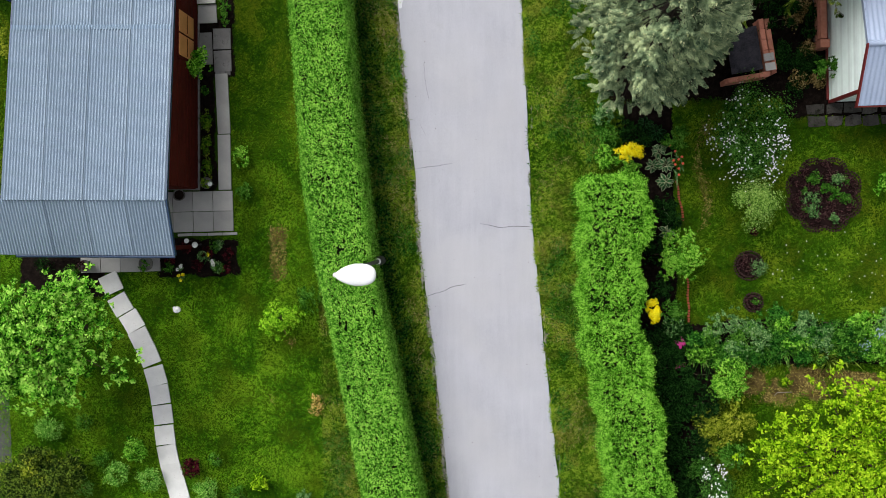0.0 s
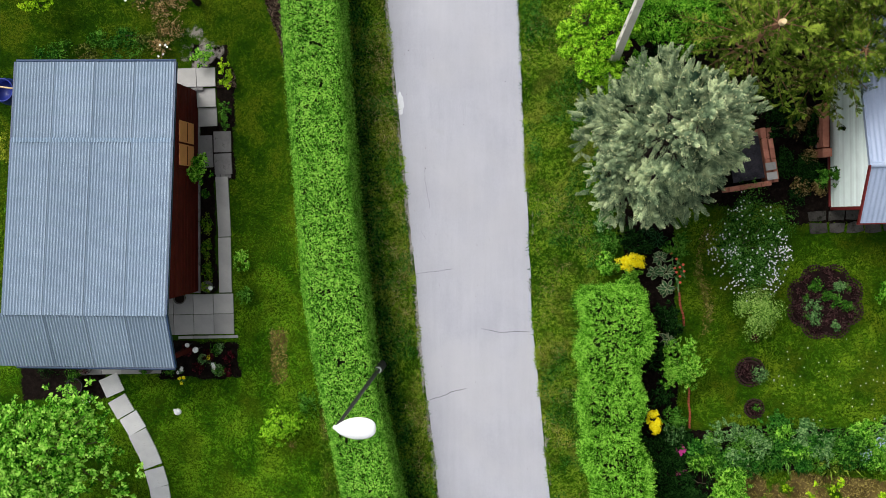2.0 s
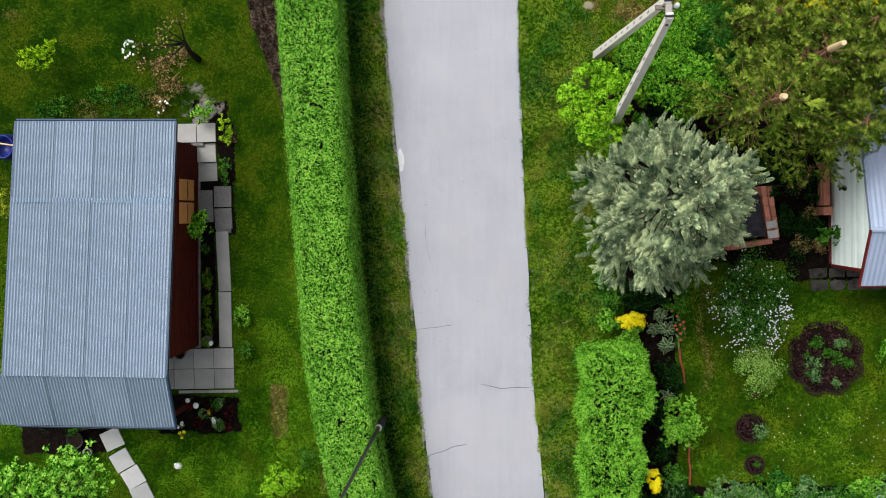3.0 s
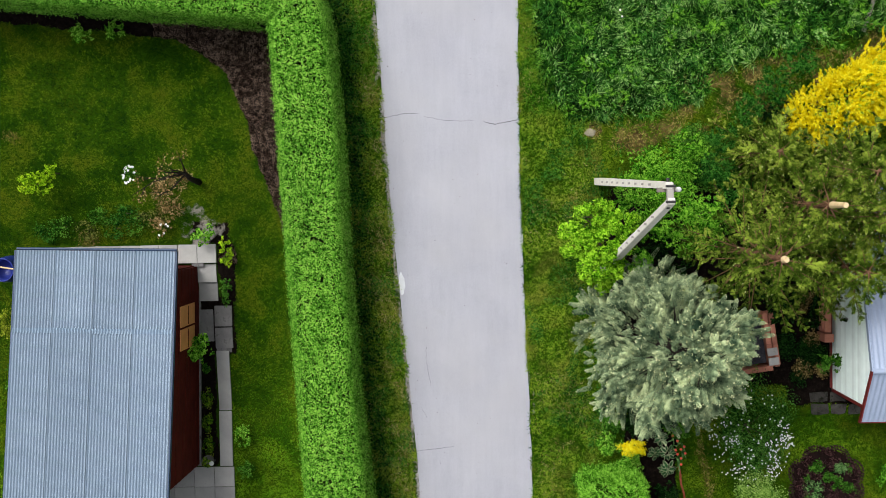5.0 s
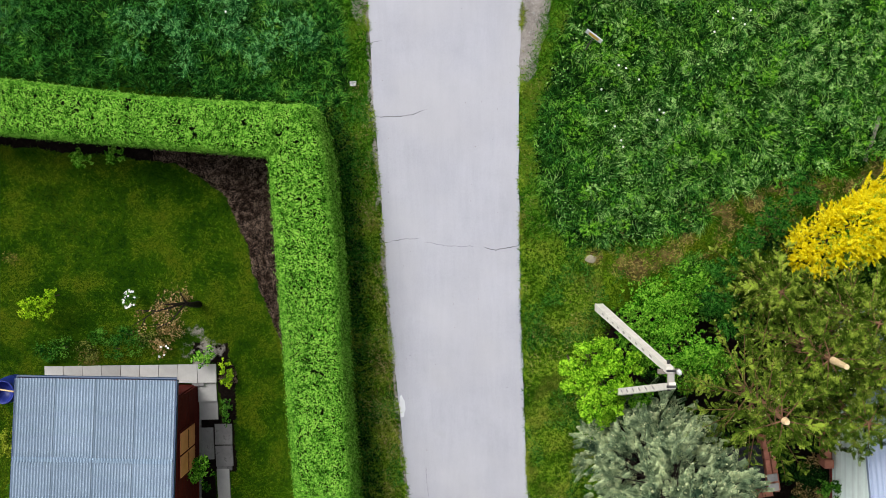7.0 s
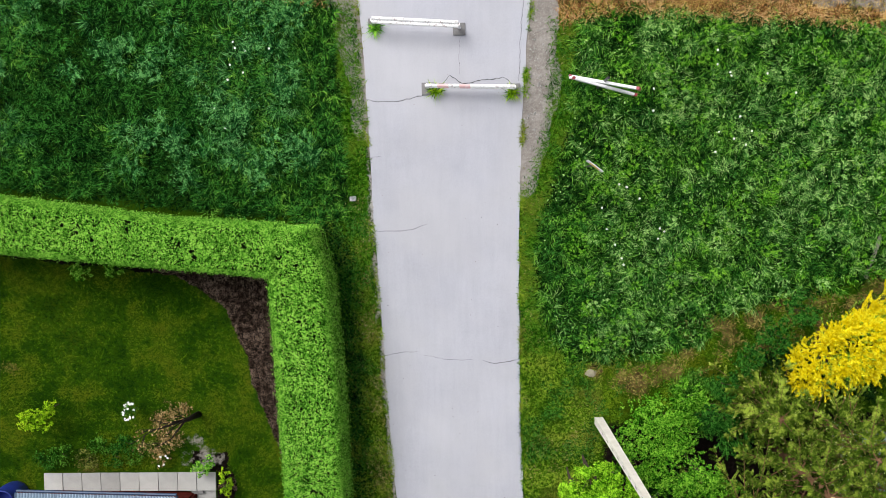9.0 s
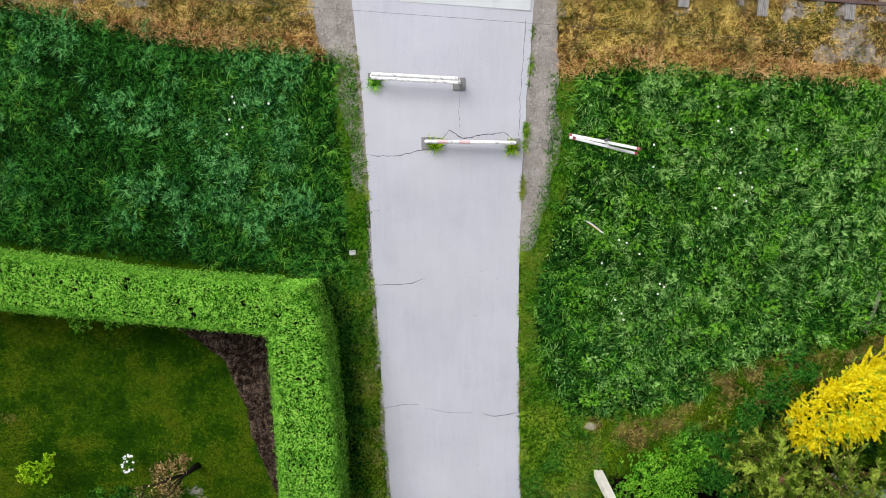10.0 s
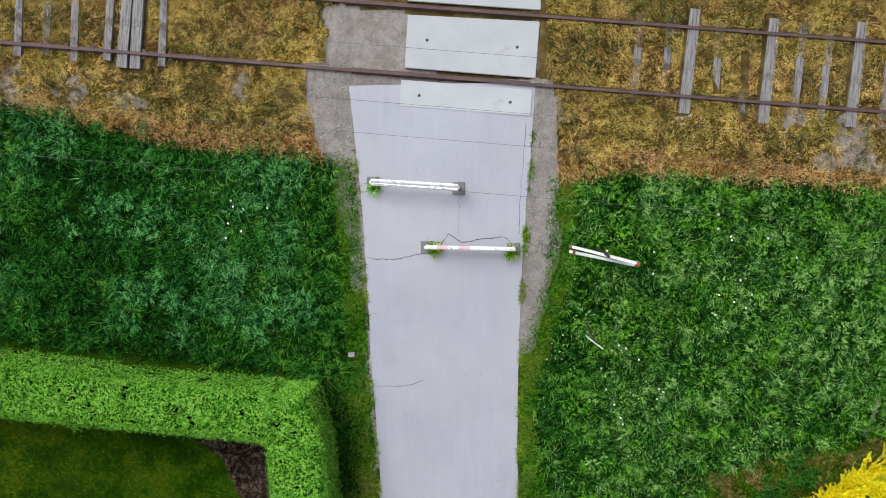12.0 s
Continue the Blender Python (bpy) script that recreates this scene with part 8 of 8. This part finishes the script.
weed_clumps(scatter(-13.5, -2.8, 12.5, 19, 5.0, 461, lambda x, y, r: r < meadow_mask(x, y) * smooth(0.42, 0.6, fnoise(x, y, 1.1, 61)) * smooth(0.3, 1.4, y - 12.9 + 0.12 * (x + 2.6))), 18, 0.3, 0.075, M_MEADOWBLUE, 462, 0.3)
weed_clumps(scatter(-13.5, -2.8, 12.5, 19, 4.0, 463, lambda x, y, r: r < meadow_mask(x, y)), 11, 0.16, 0.05, M_MEADOWDEEP, 464, 0.2)
weed_clumps(scatter(2, 13, 9.2, 18, 7.0, 465, lambda x, y, r: r < meadow_mask(x, y) * smooth(0.35, 0.6, fnoise(x, y, 0.9, 63))), 10, 0.12, 0.05, M_BUSHLEAF, 466, 0.24)
weed_clumps(scatter(2, 13, 9.2, 18, 3.0, 467, lambda x, y, r: r < meadow_mask(x, y) * smooth(0.45, 0.6, fnoise(x, y, 0.9, 65))), 14, 0.16, 0.05, M_MEADOWPALE, 468, 0.3)
tufts(scatter(-13.5, -2.2, 12, 20, 34, 469, lambda x, y, r: r < meadow_mask(x, y) * np.clip(smooth(-6.0, -3.5, x) + smooth(0.5, 0.65, fnoise(x, y, 1.2, 67)), 0, 1)), 22, 0.22, 0.013, M_MEADOW, meadow, 470, 0.12, 0.65, name="fresh_tufts")
p = scatter(-4, 4, 9, 18.5, 2400, 471, lambda x, y, r: r < 0.85 * np.where(x < 0, meadow_mask(x - 0.6, y), meadow_mask(x + 0.6, y)) * (1 - smooth(0.5, 0.9, meadow_mask(x, y))) * (0.4 + 0.6 * vnoise(x, y, 0.2, 69)))
v, f = blade_arrays(p, 0.1, 0.012, np.random.default_rng(472), 0.75)
tagged(mesh_np("edge_blades", v, f, M_FRESHGRASS, meadow), kind="stuff")
p = scatter(0, 13, 9.2, 20, 130, 425, lambda x, y, r: r < meadow_mask(x, y) * smooth(0.45, 0.62, fnoise(x, y, 0.6, 27)))
p[:, 2] += np.random.default_rng(4).uniform(0.12, 0.34, len(p))
v, f = leaf_arrays(p, np.tile([0, 0, 1.0], (len(p), 1)), 0.06, np.random.default_rng(426), 0.5, 0.8)
tagged(mesh_np("weed_leaves", v, f, M_MEADOWPALE, meadow), kind="stuff")

dry = tagged(new("trackside_weeds"), "dry yellow and rust-brown low weeds along the railway", "weeds", kind="stuff")
for name, density, seed, size, lift, m, share in (
        ("weed_leaves", 4600, 421, 0.029, 0.1, M_DRYWEED, lambda x, y: 0.3 + 0.7 * smooth(0.32, 0.5, fnoise(x, y, 0.3, 19))),
        ("ochre_leaves", 2600, 475, 0.027, 0.12, M_OCHRE, lambda x, y: smooth(0.5, 0.62, fnoise(x, y, 0.8, 24))),
        ("green_weed_leaves", 1700, 427, 0.03, 0.12, M_OLIVEWEED, lambda x, y: smooth(0.46, 0.6, fnoise(x, y, 0.7, 23))),
        ("dark_weed_leaves", 1500, 477, 0.034, 0.14, M_DARKWEED, lambda x, y: np.maximum(smooth(0.5, 0.6, fnoise(x, y, 0.45, 26)), smooth(1.2, 0.5, np.hypot((x + 4.2) / 1.0, (y - 19.0) / 0.55))) * (0.4 + 0.6 * smooth(0.4, 0.6, vnoise(x, y, 0.1, 28))))):
    p = scatter(-13.5, 13.5, 16.5, 25, density, seed, lambda x, y, r: r < dry_mask(x, y) * (1 - smooth(0.35, 0.7, grit_mask(x, y))) * share(x, y))
    p[:, 2] += np.random.default_rng(seed).uniform(0.01, lift, len(p))
    v, f = leaf_arrays(p, np.tile([0, 0, 1.0], (len(p), 1)), size, np.random.default_rng(seed + 1), 0.55, 0.9)
    tagged(mesh_np(name, v, f, m, dry), kind="stuff")
p = scatter(-13.5, 13.5, 16.5, 19.5, 900, 423, lambda x, y, r: r < smooth(0.2, 0.5, dry_mask(x, y)) * smooth(1.0, 0.5, dry_mask(x, y - 0.35)) * 0.9 * (grit_mask(x, y) < 0.3))
v, f = blade_arrays(p, 0.2, 0.012, np.random.default_rng(424), 0.7)
tagged(mesh_np("dry_stalks", v, f, M_RUSTSTALK, dry), kind="stuff")
p = scatter(-13.5, 13.5, 16.5, 24, 220, 447, lambda x, y, r: r < dry_mask(x, y) * (grit_mask(x, y) < 0.3) * smooth(0.5, 0.7, fnoise(x, y, 0.6, 48)))
v, f = blade_arrays(p, 0.14, 0.012, np.random.default_rng(448), 0.75)
tagged(mesh_np("rust_stalks", v, f, M_RUSTSTALK, dry), kind="stuff")

def pebbles():
    """Loose pebbles on the gravel strips, along the crumbled left edge of the lane and between the weeds: small uneven octahedra."""
    rng = np.random.default_rng(491)
    n = 60000
    x, y = rng.uniform(-10.5, 10.8, n), rng.uniform(13.2, 20.2, n)
    k = (rng.random(n) < 0.8 * smooth(0.4, 0.75, grit_mask(x, y))) & ((x < road_left(y) - 0.03) | (x > road_right(y) + 0.03))
    ly = rng.uniform(-8.5, 14, 9000)
    lx = road_left(ly) - np.abs(rng.normal(0, 0.035, 9000)) + 0.01
    k2 = rng.random(9000) < smooth(0.35, 0.6, fnoise(0 * ly, ly, 0.4, 83))
    x, y = np.r_[x[k], lx[k2]], np.r_[y[k], ly[k2]]
    r = rng.uniform(0.006, 0.012, len(x)) * (1 + 1.8 * (rng.random(len(x)) < 0.1))
    six = np.array([(1, 0, 0), (0, 1, 0), (-1, 0, 0), (0, -1, 0), (0, 0, 0.7), (0, 0, -0.7)])
    v = np.stack([x, y, ground_z(x, y) + 0.012], 1)[:, None] + six[None] * r[:, None, None] * rng.uniform(0.7, 1.4, (len(x), 6, 1))
    tri = np.array([(0, 1, 4), (1, 2, 4), (2, 3, 4), (3, 0, 4), (1, 0, 5), (2, 1, 5), (3, 2, 5), (0, 3, 5)])
    f = (tri[None] + 6 * np.arange(len(x))[:, None, None]).reshape(-1, 3)
    tagged(mesh_np("pebbles", v.reshape(-1, 3), f, M_PEBBLE), "loose grey-beige pebbles on the gravel beside the lane", "pebbles", kind="stuff")


pebbles()


def lane_litter():
    """Single dark leaves and crumbs of earth blown over the lane."""
    rng = np.random.default_rng(481)
    y = rng.uniform(-9, 18.5, 110)
    u = rng.random(110) ** 2.2 * 0.96 + 0.02
    u = np.where(rng.random(110) < 0.5, u, 1 - u)
    x = road_left(y) * (1 - u) + road_right(y) * u
    p = np.stack([x, y, road_z(y) + 0.022 + 0.1 * u * (1 - u)], 1)
    tagged(leaf_mesh("lane_litter", p, np.tile([0, 0, 1.0], (110, 1)), rng.uniform(0.012, 0.032, 110), M_MULCH, None, 482, 0.6, 0.3), "dry leaf crumbs scattered over the concrete lane", "leaf litter", kind="stuff")


lane_litter()

# daisies and clover heads in the grass
def daisies(count, x0, x1, y0, y1, height, size, seed, label, clusters=6):
    rng = np.random.default_rng(seed)
    ob = tagged(new("wild_flowers"), label, "flowers", kind="stuff")
    c = np.stack([rng.uniform(x0, x1, clusters), rng.uniform(y0, y1, clusters)], 1)
    q = c[rng.integers(0, clusters, count)] + rng.normal(0, 0.35, (count, 2))
    tagged(blossoms(ob, np.stack([q[:, 0], q[:, 1], ground_z(q[:, 0], q[:, 1]) + height], 1), size, M_WHITEPETAL, seed), kind="stuff")


daisies(46, 7.2, 10.5, -2.2, -0.6, 0.05, 0.026, 431, "scattered white daisies in the lawn", 12)
daisies(26, 2.8, 7.5, 11, 16.5, 0.42, 0.05, 432, "white wild flowers in the meadow", 14)
daisies(9, -5.5, -3.5, 15.5, 17, 0.42, 0.05, 433, "white wild flowers in the meadow", 3)
for n, (x, y, m) in enumerate(((-1.42, 17.33, M_LEAF), (-0.05, 15.9, M_LIME), (1.66, 15.8, M_LIME))):
    ob = thing("weed_tuft", x, y, gz(x, y) + 0.02, "green weed tuft at a barrier's foot", "weed")
    rng = np.random.default_rng(440 + n)
    c = np.stack([rng.normal(0, 0.04, 90), rng.normal(-0.03, 0.04, 90), np.zeros(90)], 1)
    blade_mesh("foliage", c, 0.24, 0.016, m, ob, 441 + n, 0.7)
